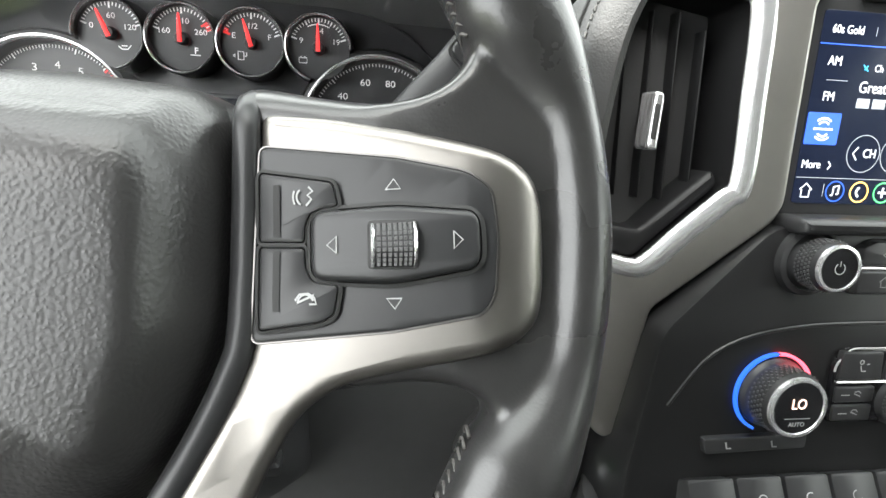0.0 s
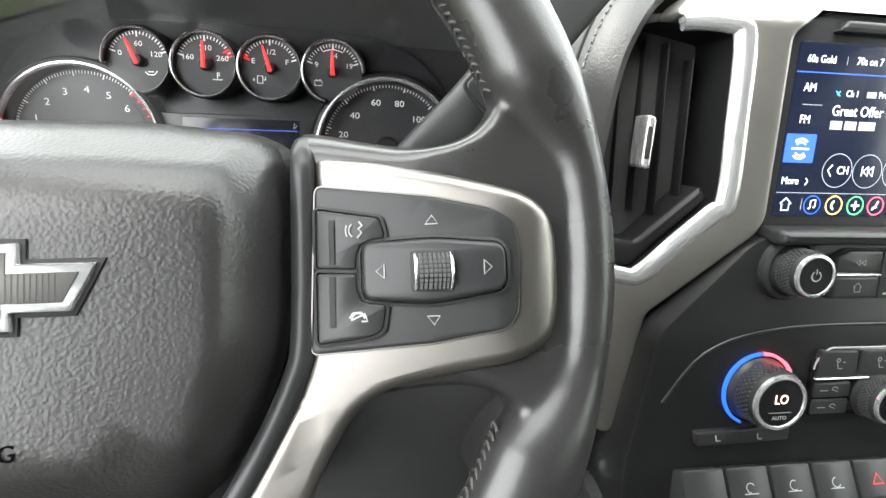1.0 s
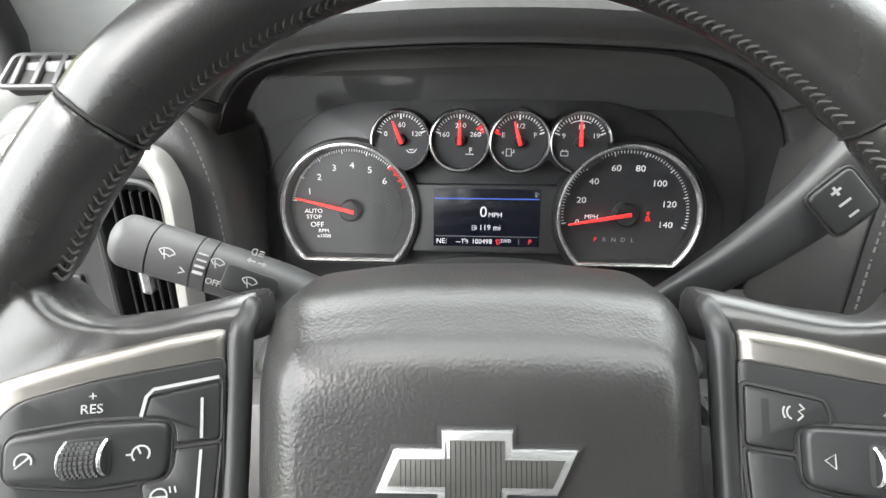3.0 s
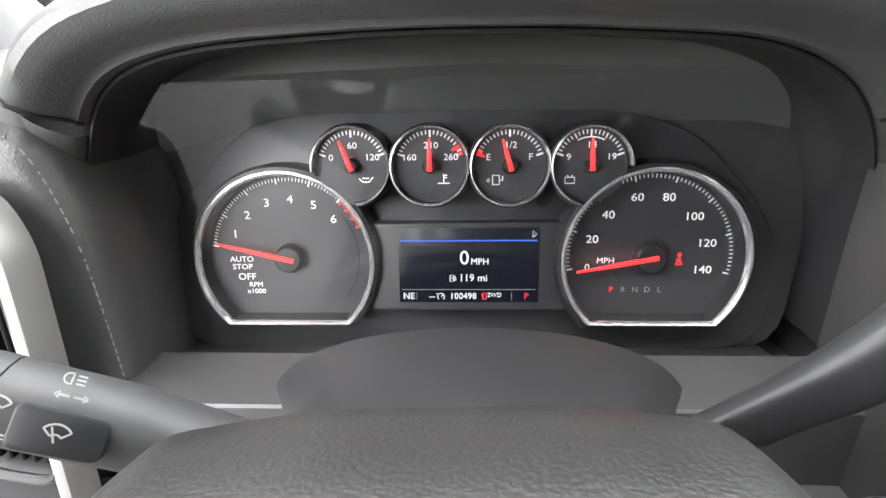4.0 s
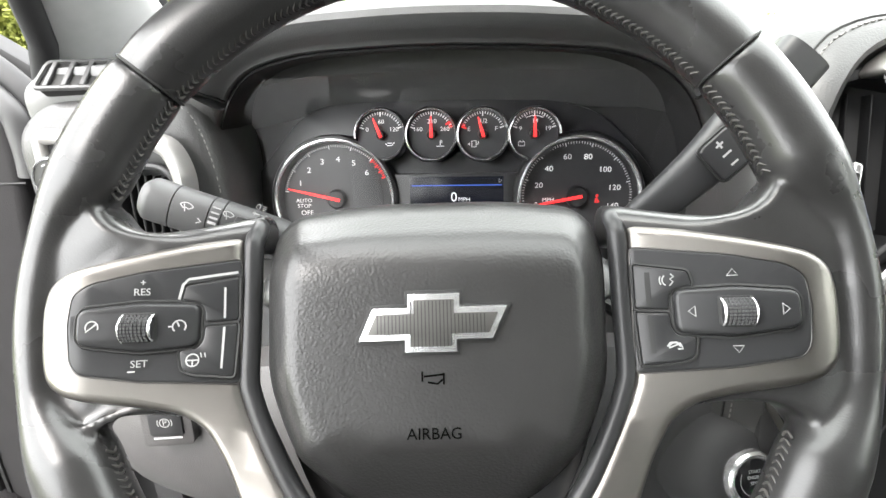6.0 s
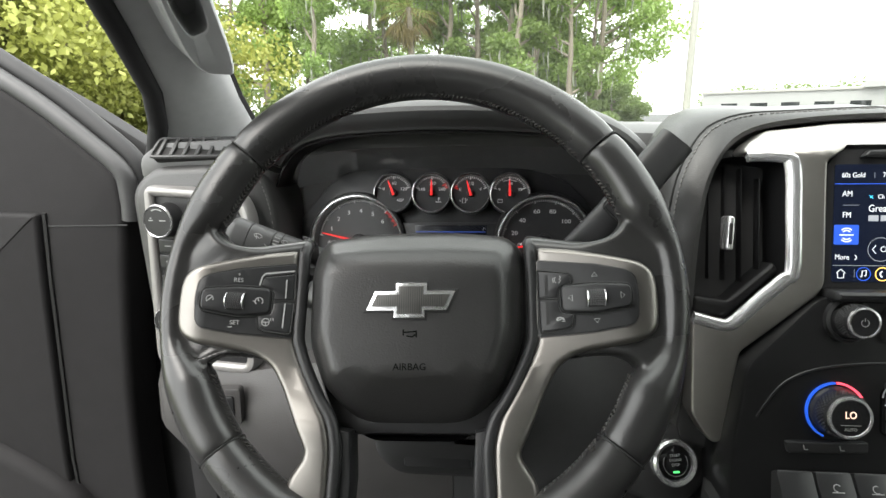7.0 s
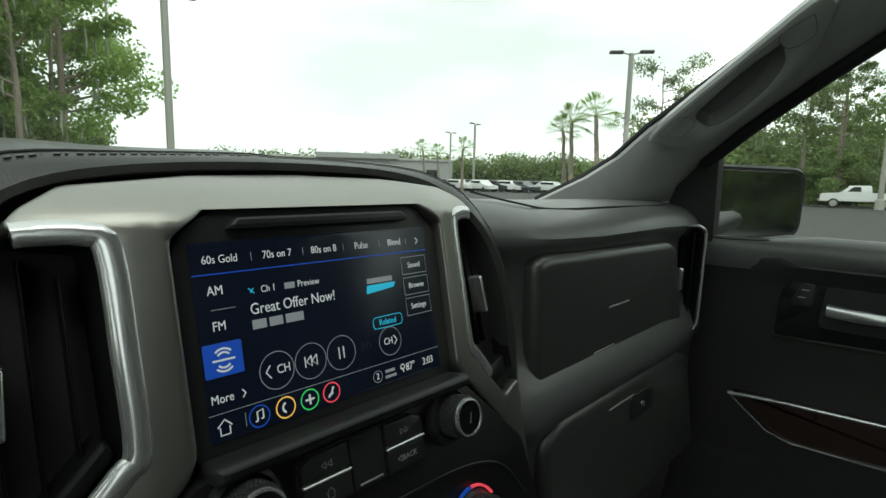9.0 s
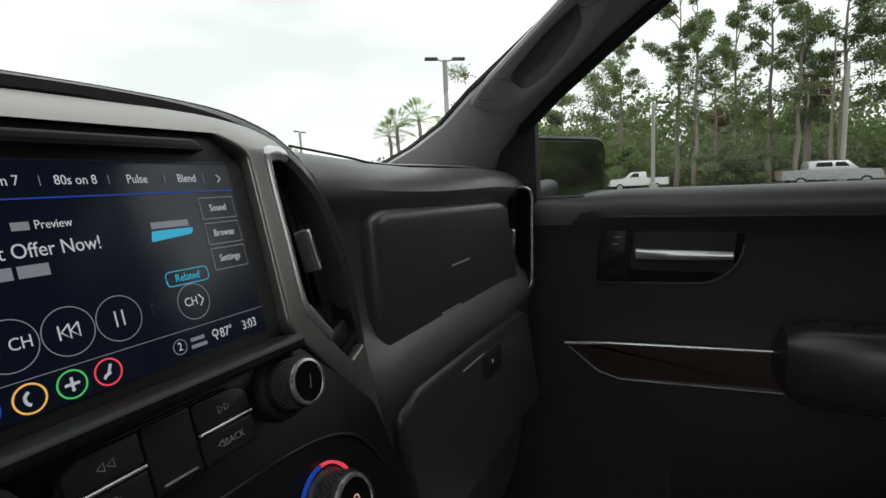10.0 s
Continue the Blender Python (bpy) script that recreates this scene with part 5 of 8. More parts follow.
# left switch plate and its vent
LF = plane_frame((-0.247, 0.193, 1.433), 4, -8)


def light_switches():
    K = thing("light_switch_panel", LF @ Vector((0, -0.1, 0)), "headlamp knob and button column in a silver frame beside the wheel", "switch panel")
    o = rounded([(-0.072, -0.112), (0.060, -0.112), (0.066, 0.072), (0.053, 0.097), (-0.062, 0.102), (-0.068, 0.096)], [0.02, 0.02, 0.02, 0.016, 0.012, 0.012], 5)
    plate = [(-0.066, -0.106), (0.054, -0.106), (0.058, -0.067), (-0.002, -0.066), (-0.002, 0.075), (0.058, 0.076), (0.050, 0.092), (-0.058, 0.097), (-0.063, 0.092)]
    part("switch_plate", mesh(slab, plate, -0.012, 0.0005, LF, r=0.0006), SATINBLK, K)
    bm = bmesh.new()
    rings = [ring(bm, [(x, y, z) for x, y in inset(o, d)], LF) for d, z in ((-0.001, -0.01), (0.0, 0.002), (0.002, 0.0055), (0.0055, 0.0065), (0.0095, 0.0055), (0.0115, 0.003), (0.012, -0.004))]
    skin(bm, rings)
    part("silver_frame", bm, SATINPAINT, K, "satin silver frame")
    for cy, r in ((0.064, 0.0185), (-0.052, 0.0175)):
        T = LF @ Matrix.Translation((-0.040, cy, 0))
        kn = part("rotary_knob", mesh(lathe, [(r * 1.06, -0.002), (r * 1.05, 0.004), (r, 0.006), (r, 0.017), (r * 0.93, 0.0185), (r * 0.2, 0.0187)], T, 40), SATINBLK, K, "black rotary knob")
        part("knob_ring", mesh(lathe, [(r * 1.0, 0.0165), (r * 1.0, 0.0186), (r * 0.94, 0.0196), (r * 0.9, 0.0188)], T, 40, cap1=False), CHROME, kn, "chrome knob ring")
        bm = bmesh.new()
        strokes(bm, [[(-0.011, 0.001), (-0.005, 0.001)], [(-0.009, 0.0035), (-0.007, 0.0035)], [(0.003, 0.001), (0.011, 0.001)], arc(0, 0, r * 0.72, 60, 120, 6)], 0.0012, T, 0.0192)
        part("knob_marks", bm, GREYPRINT, kn)
    for i, y in enumerate((0.034, 0.016, -0.008, -0.026)):
        b = part("push_button", mesh(slab, rounded([(-0.055, y - 0.0078), (-0.029, y - 0.0078), (-0.029, y + 0.0078), (-0.055, y + 0.0078)], 0.0025, 3), -0.002, 0.004, LF, r=0.0012), SATINBLK, K, "black push button")
        bm = bmesh.new()
        strokes(bm, [[(-0.046, y), (-0.038, y)]] if i < 2 else [arc(-0.042, y, 0.0028, 30, 330, 8), [(-0.047, y - 0.002), (-0.047, y + 0.002)]], 0.0014 if i < 2 else 0.0008, LF, 0.0044)
        part("button_mark", bm, GREYPRINT, b)
    vane_vent("side_air_vent", "upright air vent with black vanes beside the cluster", LF @ Matrix.Translation((0.027, 0.0045, 0.002)), 0.029, 0.0705, vanes=5, chrome=False, depth=0.018)
    return K


light_switches()


def defrost_grille():
    M = plane_frame((-0.251, 0.224, 1.5745), 38, 3)
    K = thing("demister_grille", M @ Vector((0, 0, 0)), "slatted black demister grille on the dash end", "air vent")
    o = rounded([(-0.055, -0.012), (0.05, -0.012), (0.055, 0.012), (-0.047, 0.012)], 0.005, 3)
    part("grille_tray", mesh(slab, o, -0.01, 0.001, M, r=0.0005), SEAM, K)
    bm = bmesh.new()
    tube(bm, [(x, y, 0.0015) for x, y in o], 0.0022, 6, M, loop=True)
    part("grille_frame", bm, HARD, K)
    for k in range(7):
        x = -0.042 + k * 0.0145
        part("slat", mesh(slab, [(x - 0.005, -0.011), (x - 0.001, -0.011), (x + 0.004, 0.011), (x, 0.011)], 0.0, 0.004, M, r=0.0005, n=1), HARD, K)


defrost_grille()


def parking_brake():
    M = plane_frame((-0.219, 0.146, 1.297), 6, 6)
    K = thing("parking_brake_switch", M @ Vector((0, 0, 0)), "black parking brake switch on the lower panel", "switch")
    part("switch_frame", mesh(slab, rounded([(-0.021, -0.021), (0.021, -0.021), (0.021, 0.021), (-0.021, 0.021)], 0.005, 4), -0.01, 0.0022, M, r=0.001), KNEE, K)
    part("switch_key", mesh(slab, rounded([(-0.014, -0.010), (0.014, -0.010), (0.014, 0.013), (-0.014, 0.013)], 0.003, 3), 0.0, 0.0045, M, r=0.0015), SATINBLK, K)
    part("switch_lip", mesh(strokes, [[(-0.012, -0.0125), (0.012, -0.0125)]], 0.0022, M, 0.003), CHROME, K)
    part("switch_mark", mesh(strokes, [arc(0, 0.003, 0.004, 0, 360, 14), [(-0.001, 0.0005), (-0.001, 0.0055), (0.0015, 0.005), (0.0015, 0.0035), (-0.001, 0.003)], arc(0, 0.003, 0.006, 150, 210, 4), arc(0, 0.003, 0.006, -30, 30, 4)], 0.0008, M, 0.0048), GREYPRINT, K)


parking_brake()


# ---- centre stack ----
def bend(bm):
    """Lets the outer parts of the stack lean back from its middle and its top roll back."""
    inv, turn = SF.inverted(), SF.to_3x3()
    cuts = [((0, y, 0), (0, 1, 0)) for y in (0.050, 0.054, 0.0575, 0.061, 0.0645, 0.068, 0.0715, 0.075, 0.0785, 0.082)]
    cuts += [((sx * x, 0, 0), (1, 0, 0)) for sx in (-1, 1) for x in (0.03, 0.06, 0.09, 0.10, 0.11, 0.125, 0.14, 0.155)]
    for at, way in cuts:
        bmesh.ops.bisect_plane(bm, geom=bm.verts[:] + bm.edges[:] + bm.faces[:], plane_co=SF @ Vector(at), plane_no=turn @ Vector(way))
    for v in bm.verts:
        q = inv @ v.co
        e = max(0.0, abs(q.x) - 0.09)
        e = e * e / (e + 0.012)
        top = max(0.0, q.y - 0.054)
        v.co.y += 48.0 * top * top * top / (top + 0.004)
        v.co.y += e * (0.27 + 0.15 * max(0.0, min(1.0, (q.y + 0.1) / 0.16)))
    return bm


def centre_stack():
    K = thing("centre_stack", (0.465, 0.2, 1.2), "centre stack with touch screen, satin silver surround and air vents", "centre console")
    half = [(-0.1555, 0.0600), (-0.1500, 0.0665), (-0.1313, 0.0772), (-0.07, 0.0832), (0, 0.0848), ]
    inner = [(0.0, 0.0675), (-0.074, 0.0668), (-0.0955, 0.052), (-0.0945, -0.056), (-0.099, -0.0665), (-0.158, -0.126), (-0.1705, -0.212), (-0.1760, -0.216), (-0.1820, -0.213), (-0.1965, -0.19), (-0.1978, -0.101), (-0.166, -0.105), (-0.1170, -0.052), (-0.1195, 0.055), (-0.146, 0.0575), (-0.154, 0.0565)]
    left = half[:4] + [(0, 0.0848)]
    outline = left + [(-x, y) for x, y in half[:4][::-1]] + [(-x, y) for x, y in inner[1:][::-1]] + inner[1:]
    outline = rounded(outline, 0.0045, 3)
    part("silver_surround", bend(cut_up(mesh(slab, outline, -0.02, 0.004, SF, r=0.0022, n=3))), SURROUND, K, "satin silver surround")
    back = rounded([(-0.2, 0.07), (0.2, 0.07), (0.2, -0.23), (-0.2, -0.23)], 0.02, 3)
    part("rear_plate", mesh(slab, back, -0.12, -0.045, SF, r=0.004), MATTE, K)
    # vents on either side
    for s in (-1, 1):
        o = [(-0.166, 0.0545), (-0.1225, 0.0515), (-0.1200, -0.0500), (-0.166, -0.1005), (-0.1965, -0.094), (-0.196, 0.02), (-0.186, 0.045)]
        o = rounded([(x * -s, y) for x, y in o], 0.006, 4)
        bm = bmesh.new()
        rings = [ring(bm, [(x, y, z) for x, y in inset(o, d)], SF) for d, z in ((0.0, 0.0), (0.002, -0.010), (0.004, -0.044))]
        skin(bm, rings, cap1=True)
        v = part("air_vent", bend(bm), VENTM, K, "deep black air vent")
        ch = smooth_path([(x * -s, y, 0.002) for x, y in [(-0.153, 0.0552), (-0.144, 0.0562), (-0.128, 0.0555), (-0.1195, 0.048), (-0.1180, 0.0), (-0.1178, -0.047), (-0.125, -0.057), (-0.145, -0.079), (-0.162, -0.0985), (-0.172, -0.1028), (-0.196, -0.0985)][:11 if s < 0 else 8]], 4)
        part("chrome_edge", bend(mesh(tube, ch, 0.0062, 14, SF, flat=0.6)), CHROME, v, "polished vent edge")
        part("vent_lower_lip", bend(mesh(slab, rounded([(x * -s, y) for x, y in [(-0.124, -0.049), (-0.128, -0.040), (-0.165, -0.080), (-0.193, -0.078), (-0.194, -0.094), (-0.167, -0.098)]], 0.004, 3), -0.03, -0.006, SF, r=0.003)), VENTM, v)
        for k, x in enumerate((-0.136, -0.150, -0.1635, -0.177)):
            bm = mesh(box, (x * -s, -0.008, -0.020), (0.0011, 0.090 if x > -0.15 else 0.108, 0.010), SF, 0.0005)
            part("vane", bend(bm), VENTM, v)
        bm = bmesh.new()
        slab(bm, rounded([(x * -s, y) for x, y in [(-0.1685, -0.033), (-0.1625, -0.034), (-0.1605, -0.001), (-0.1665, 0.0)]], 0.0028, 4), -0.014, 0.001, SF, r=0.002, n=3)
        tb = part("vent_tab", bend(bm), CHROME, v, "chrome vent tab")
        part("tab_window", bend(mesh(slab, rounded([(x * -s, y) for x, y in [(-0.1668, -0.027), (-0.1642, -0.0275), (-0.1630, -0.008), (-0.1655, -0.007)]], 0.001, 3), 0.0, 0.0016, SF, r=0.0003)), SEAM, tb)
    # screen
    bez = rounded([(-0.0945, -0.0645), (0.0945, -0.0645), (0.0945, 0.05), (0.075, 0.0665), (-0.075, 0.0665), (-0.0945, 0.05)], [0.008, 0.008, 0.016, 0.016, 0.016, 0.016], 6)
    S = part("screen_bezel", mesh(slab, bez, -0.03, -0.0037, SF, r=0.002), SATINBLK, K, "satin black screen bezel")
    part("bezel_brow", mesh(slab, rounded([(-0.066, 0.055), (0.066, 0.055), (0.060, 0.0615), (-0.060, 0.0615)], 0.002, 3), -0.006, 0.002, SF, r=0.0022, n=3), SATINBLK, S)
    part("screen_shelf", mesh(slab, rounded([(-0.0925, -0.071), (0.0925, -0.071), (0.0925, -0.0615), (-0.0925, -0.0615)], 0.003, 3), -0.02, 0.018, SF, r=0.006, n=4), SATINBLK, S)
    S2 = SF @ Matrix.Translation((0, 0, -0.0052))
    scr = part("touch_screen", mesh(slab, rounded([(-0.0856, -0.0552), (0.0824, -0.0552), (0.0824, 0.0493), (-0.0856, 0.0493)], 0.002, 2), -0.004, 0.0022, S2, r=0.0002), LCD, S, "lit navy touch screen with a radio page")
    z = 0.0026
    X = lambda u: -0.0856 + u * 0.168      # share of the screen's width
    Y = lambda v: 0.0493 - v * 0.1045       # share of its height from the top
    part("tab_rule", mesh(strokes, [[(X(0.0), Y(0.165)), (X(1.0), Y(0.165))]], 0.0007, S2, z), LITBLUE, scr)
    part("thin_rules", mesh(strokes, [[(X(0.0), Y(0.858)), (X(1.0), Y(0.858))], [(X(0.045), Y(0.345)), (X(0.125), Y(0.345))]] + [[(X(u), Y(0.07)), (X(u), Y(0.115))] for u in (0.196, 0.39, 0.565, 0.74, 0.885)] + [[(X(0.112), Y(0.89)), (X(0.112), Y(0.96))]], 0.00035, S2, z), LITGREY, scr)
    for s_, u in (("60s Gold", 0.092), ("70s on 7", 0.29), ("80s on 8", 0.478), ("Pulse", 0.65), ("Blend", 0.82)):
        text(s_, 0.0063, S2, (X(u), Y(0.093)), LIT, scr, "screen_lettering", z=z, squash=0.84)
    for s_, u, v, sz, al in (("AM", 0.065, 0.25, 0.0071, "CENTER"), ("FM", 0.065, 0.43, 0.0071, "CENTER"), ("More", 0.048, 0.788, 0.0066, "CENTER"), ("Ch 1", 0.215, 0.275, 0.0055, "LEFT"), ("Preview", 0.352, 0.275, 0.0055, "LEFT"), ("Great Offer Now!", 0.17, 0.375, 0.0089, "LEFT"), ("Sound", 0.915, 0.26, 0.0056, "CENTER"), ("Browse", 0.915, 0.40, 0.0056, "CENTER"), ("Settings", 0.915, 0.54, 0.0056, "CENTER"), ("87\u00b0", 0.825, 0.93, 0.0075, "CENTER"), ("3:03", 0.925, 0.93, 0.0075, "CENTER"), ("CH", 0.262, 0.72, 0.0072, "CENTER"), ("CH", 0.725, 0.73, 0.0066, "CENTER"), ("2", 0.651, 0.93, 0.006, "CENTER")):
        text(s_, sz, S2, (X(u), Y(v)), LIT, scr, "screen_lettering", align=al, z=z, squash=0.84)
    part("name_bar", mesh(strokes, [[(X(0.302), Y(0.275)), (X(0.342), Y(0.275))]], 0.0036, S2, z), LITGREY, scr)
    part("number_bar", mesh(strokes, [[(X(0.172), Y(0.455)), (X(0.222), Y(0.455))], [(X(0.232), Y(0.455)), (X(0.282), Y(0.455))], [(X(0.292), Y(0.455)), (X(0.362), Y(0.455))]], 0.0052, S2, z), LITGREY, scr, "plain bars for a number")
    text("Related", 0.0058, S2, (X(0.735), Y(0.60)), LITCYAN, scr, "screen_lettering", z=z, squash=0.84)
    part("related_outline", mesh(strokes, [rounded([(X(0.66), Y(0.635)), (X(0.812), Y(0.635)), (X(0.812), Y(0.563)), (X(0.66), Y(0.563))], 0.003, 4) + [(X(0.665), Y(0.635))]], 0.0005, S2, z), LITCYAN, scr)
    part("satellite_mark", mesh(strokes, [[(X(0.172), Y(0.26)), (X(0.192), Y(0.29))], [(X(0.178), Y(0.285)), (X(0.19), Y(0.262))]], 0.0006, S2, z), LITCYAN, scr)
    part("station_badge", mesh(slab, rounded([(X(0.648), Y(0.405)), (X(0.79), Y(0.385)), (X(0.80), Y(0.352)), (X(0.655), Y(0.352))], 0.001, 2), 0.0022, z, S2, r=0.0001, n=1), LITCYAN, scr, "cyan station badge")
    part("station_bar", mesh(strokes, [[(X(0.655), Y(0.325)), (X(0.785), Y(0.325))]], 0.0035, S2, z), LITGREY, scr)
    part("source_tile", mesh(slab, rounded([(X(0.005), Y(0.68)), (X(0.128), Y(0.68)), (X(0.128), Y(0.512)), (X(0.005), Y(0.512))], 0.001, 2), 0.0022, z, S2, r=0.0001, n=1), LITBLUE, scr, "blue selected source tile")
    part("source_mark", mesh(strokes, [arc(X(0.066), Y(0.598), 0.004, 40, 140, 6), arc(X(0.066), Y(0.598), 0.006, 45, 135, 6), arc(X(0.066), Y(0.598), 0.004, 220, 320, 6), arc(X(0.066), Y(0.598), 0.006, 225, 315, 6), [(X(0.03), Y(0.598)), (X(0.102), Y(0.598))]], 0.0011, S2, z + 0.0003), LIT, scr)
    boxes = []
    for v in (0.26, 0.40, 0.54):
        boxes.append([(X(0.845), Y(v + 0.058)), (X(0.985), Y(v + 0.058)), (X(0.985), Y(v - 0.058)), (X(0.845), Y(v - 0.058)), (X(0.845), Y(v + 0.058))])
    boxes += [arc(X(0.238), Y(0.72), 0.0105, 0, 360, 28), arc(X(0.368), Y(0.72), 0.0105, 0, 360, 28), arc(X(0.498), Y(0.72), 0.0105, 0, 360, 28), arc(X(0.735), Y(0.73), 0.0095, 0, 360, 28), arc(X(0.651), Y(0.93), 0.0038, 0, 360, 16)]
    for line in boxes:
        part("key_outline", mesh(strokes, [line], 0.00045, S2, z), LITGREY, scr)
    ic = [[(X(0.215), Y(0.685)), (X(0.198), Y(0.72)), (X(0.215), Y(0.755))], [(X(0.755), Y(0.70)), (X(0.77), Y(0.73)), (X(0.755), Y(0.76))], [(X(0.112), Y(0.768)), (X(0.122), Y(0.79)), (X(0.112), Y(0.81))], [(X(0.94), Y(0.075)), (X(0.955), Y(0.095)), (X(0.94), Y(0.118))],
          [(X(0.488), Y(0.685)), (X(0.488), Y(0.755))], [(X(0.508), Y(0.685)), (X(0.508), Y(0.755))], [(X(0.345), Y(0.69)), (X(0.345), Y(0.75))],
          [(X(0.37), Y(0.69)), (X(0.35), Y(0.72)), (X(0.37), Y(0.75)), (X(0.37), Y(0.69))], [(X(0.392), Y(0.69)), (X(0.372), Y(0.72)), (X(0.392), Y(0.75)), (X(0.392), Y(0.69))],
          [(X(0.022), Y(0.925)), (X(0.045), Y(0.89)), (X(0.068), Y(0.925))], [(X(0.03), Y(0.925)), (X(0.03), Y(0.965)), (X(0.06), Y(0.965)), (X(0.06), Y(0.925))], [(X(0.785), Y(0.955)), (X(0.779), Y(0.925))], arc(X(0.782), Y(0.918), 0.0018, 0, 360, 8)]
    for nm, k0, k1 in (("back_mark", 0, 1), ("forward_mark", 1, 2), ("more_mark", 2, 3), ("tab_mark", 3, 4), ("pause_mark", 4, 6), ("rewind_mark", 6, 9), ("home_icon", 9, 11), ("pin_icon", 11, 13)):
        part(nm, mesh(strokes, ic[k0:k1], 0.0008, S2, z), LIT, scr)
    part("signal_bars", mesh(strokes, [[(X(0.688), Y(0.95)), (X(0.745), Y(0.95))], [(X(0.69), Y(0.915)), (X(0.74), Y(0.915))]], 0.002, S2, z), LITGREY, scr)
    for i, (u, mt) in enumerate(((0.158, LITBLUE), (0.252, LITAMBER), (0.345, LITGREEN), (0.435, LITRED))):
        part("app_ring", mesh(strokes, [arc(X(u), Y(0.93), 0.0058, 0, 360, 24)], 0.0008, S2, z), mt, scr)
        gl = [[[(-0.0012, -0.0022), (-0.0012, 0.0026), (0.0022, 0.0034), (0.0022, -0.0014)], [(-0.0026, -0.0024), (-0.0012, -0.0022)], [(0.0008, -0.0016), (0.0022, -0.0014)]], [arc(0.001, 0, 0.0028, 110, 250, 6)], [[(-0.003, 0), (0.003, 0)], [(0, -0.003), (0, 0.003)]], [[(0.0015, 0.0032), (0.0, -0.0005), (-0.0025, -0.0025)], [(0.001, -0.0005), (-0.002, -0.0015)]]][i]
        part("app_mark", mesh(strokes, [[(X(u) + a, Y(0.93) + b) for a, b in g_] for g_ in gl], 0.0009 if i == 0 else 0.0013, S2, z), LIT, scr)
    part("dimmed_mark", mesh(strokes, [[(X(0.605 + e), Y(0.69)), (X(0.625 + e), Y(0.72)), (X(0.605 + e), Y(0.75)), (X(0.605 + e), Y(0.69))] for e in (-0.012, 0.012)], 0.0004, S2, z), DIMMED, scr)
    return K


centre_stack()


def knob(parent, M, r, h, name, label, knurl=True):
    k = part(name, mesh(lathe, [(r * 1.12, -0.004), (r * 1.12, 0.001), (r * 1.02, 0.003), (r * 1.0, 0.005), (r * 0.97, h - 0.003), (r * 0.9, h - 0.0005), (r * 0.78, h)], M, 44), SATINBLK, parent, label)
    if knurl:
        bm = bmesh.new()
        for j in range(40):
            a = j / 40 * math.tau
            for q in range(5):
                a2 = a + (q % 2) * 0.078
                box(bm, (math.cos(a2) * r * 0.985, math.sin(a2) * r * 0.985, 0.0062 + q * (h - 0.011) / 4), (0.0013, 0.0013, 0.0011))
        bmesh.ops.transform(bm, matrix=M, verts=bm.verts[:])
        part("knurling", bm, HARD, k)["kind"] = "stuff"
    part("knob_ring", mesh(lathe, [(r * 0.93, h - 0.0018), (r * 0.90, h + 0.0006), (r * 0.80, h + 0.0008), (r * 0.77, h - 0.0005)], M, 44, cap1=False), CHROME, k, "chrome knob ring")
    part("knob_face", mesh(lathe, [(r * 0.785, h - 0.002), (r * 0.78, h + 0.0001), (r * 0.1, h + 0.0001)], M, 40), GLOSSBLK, k)
    return k


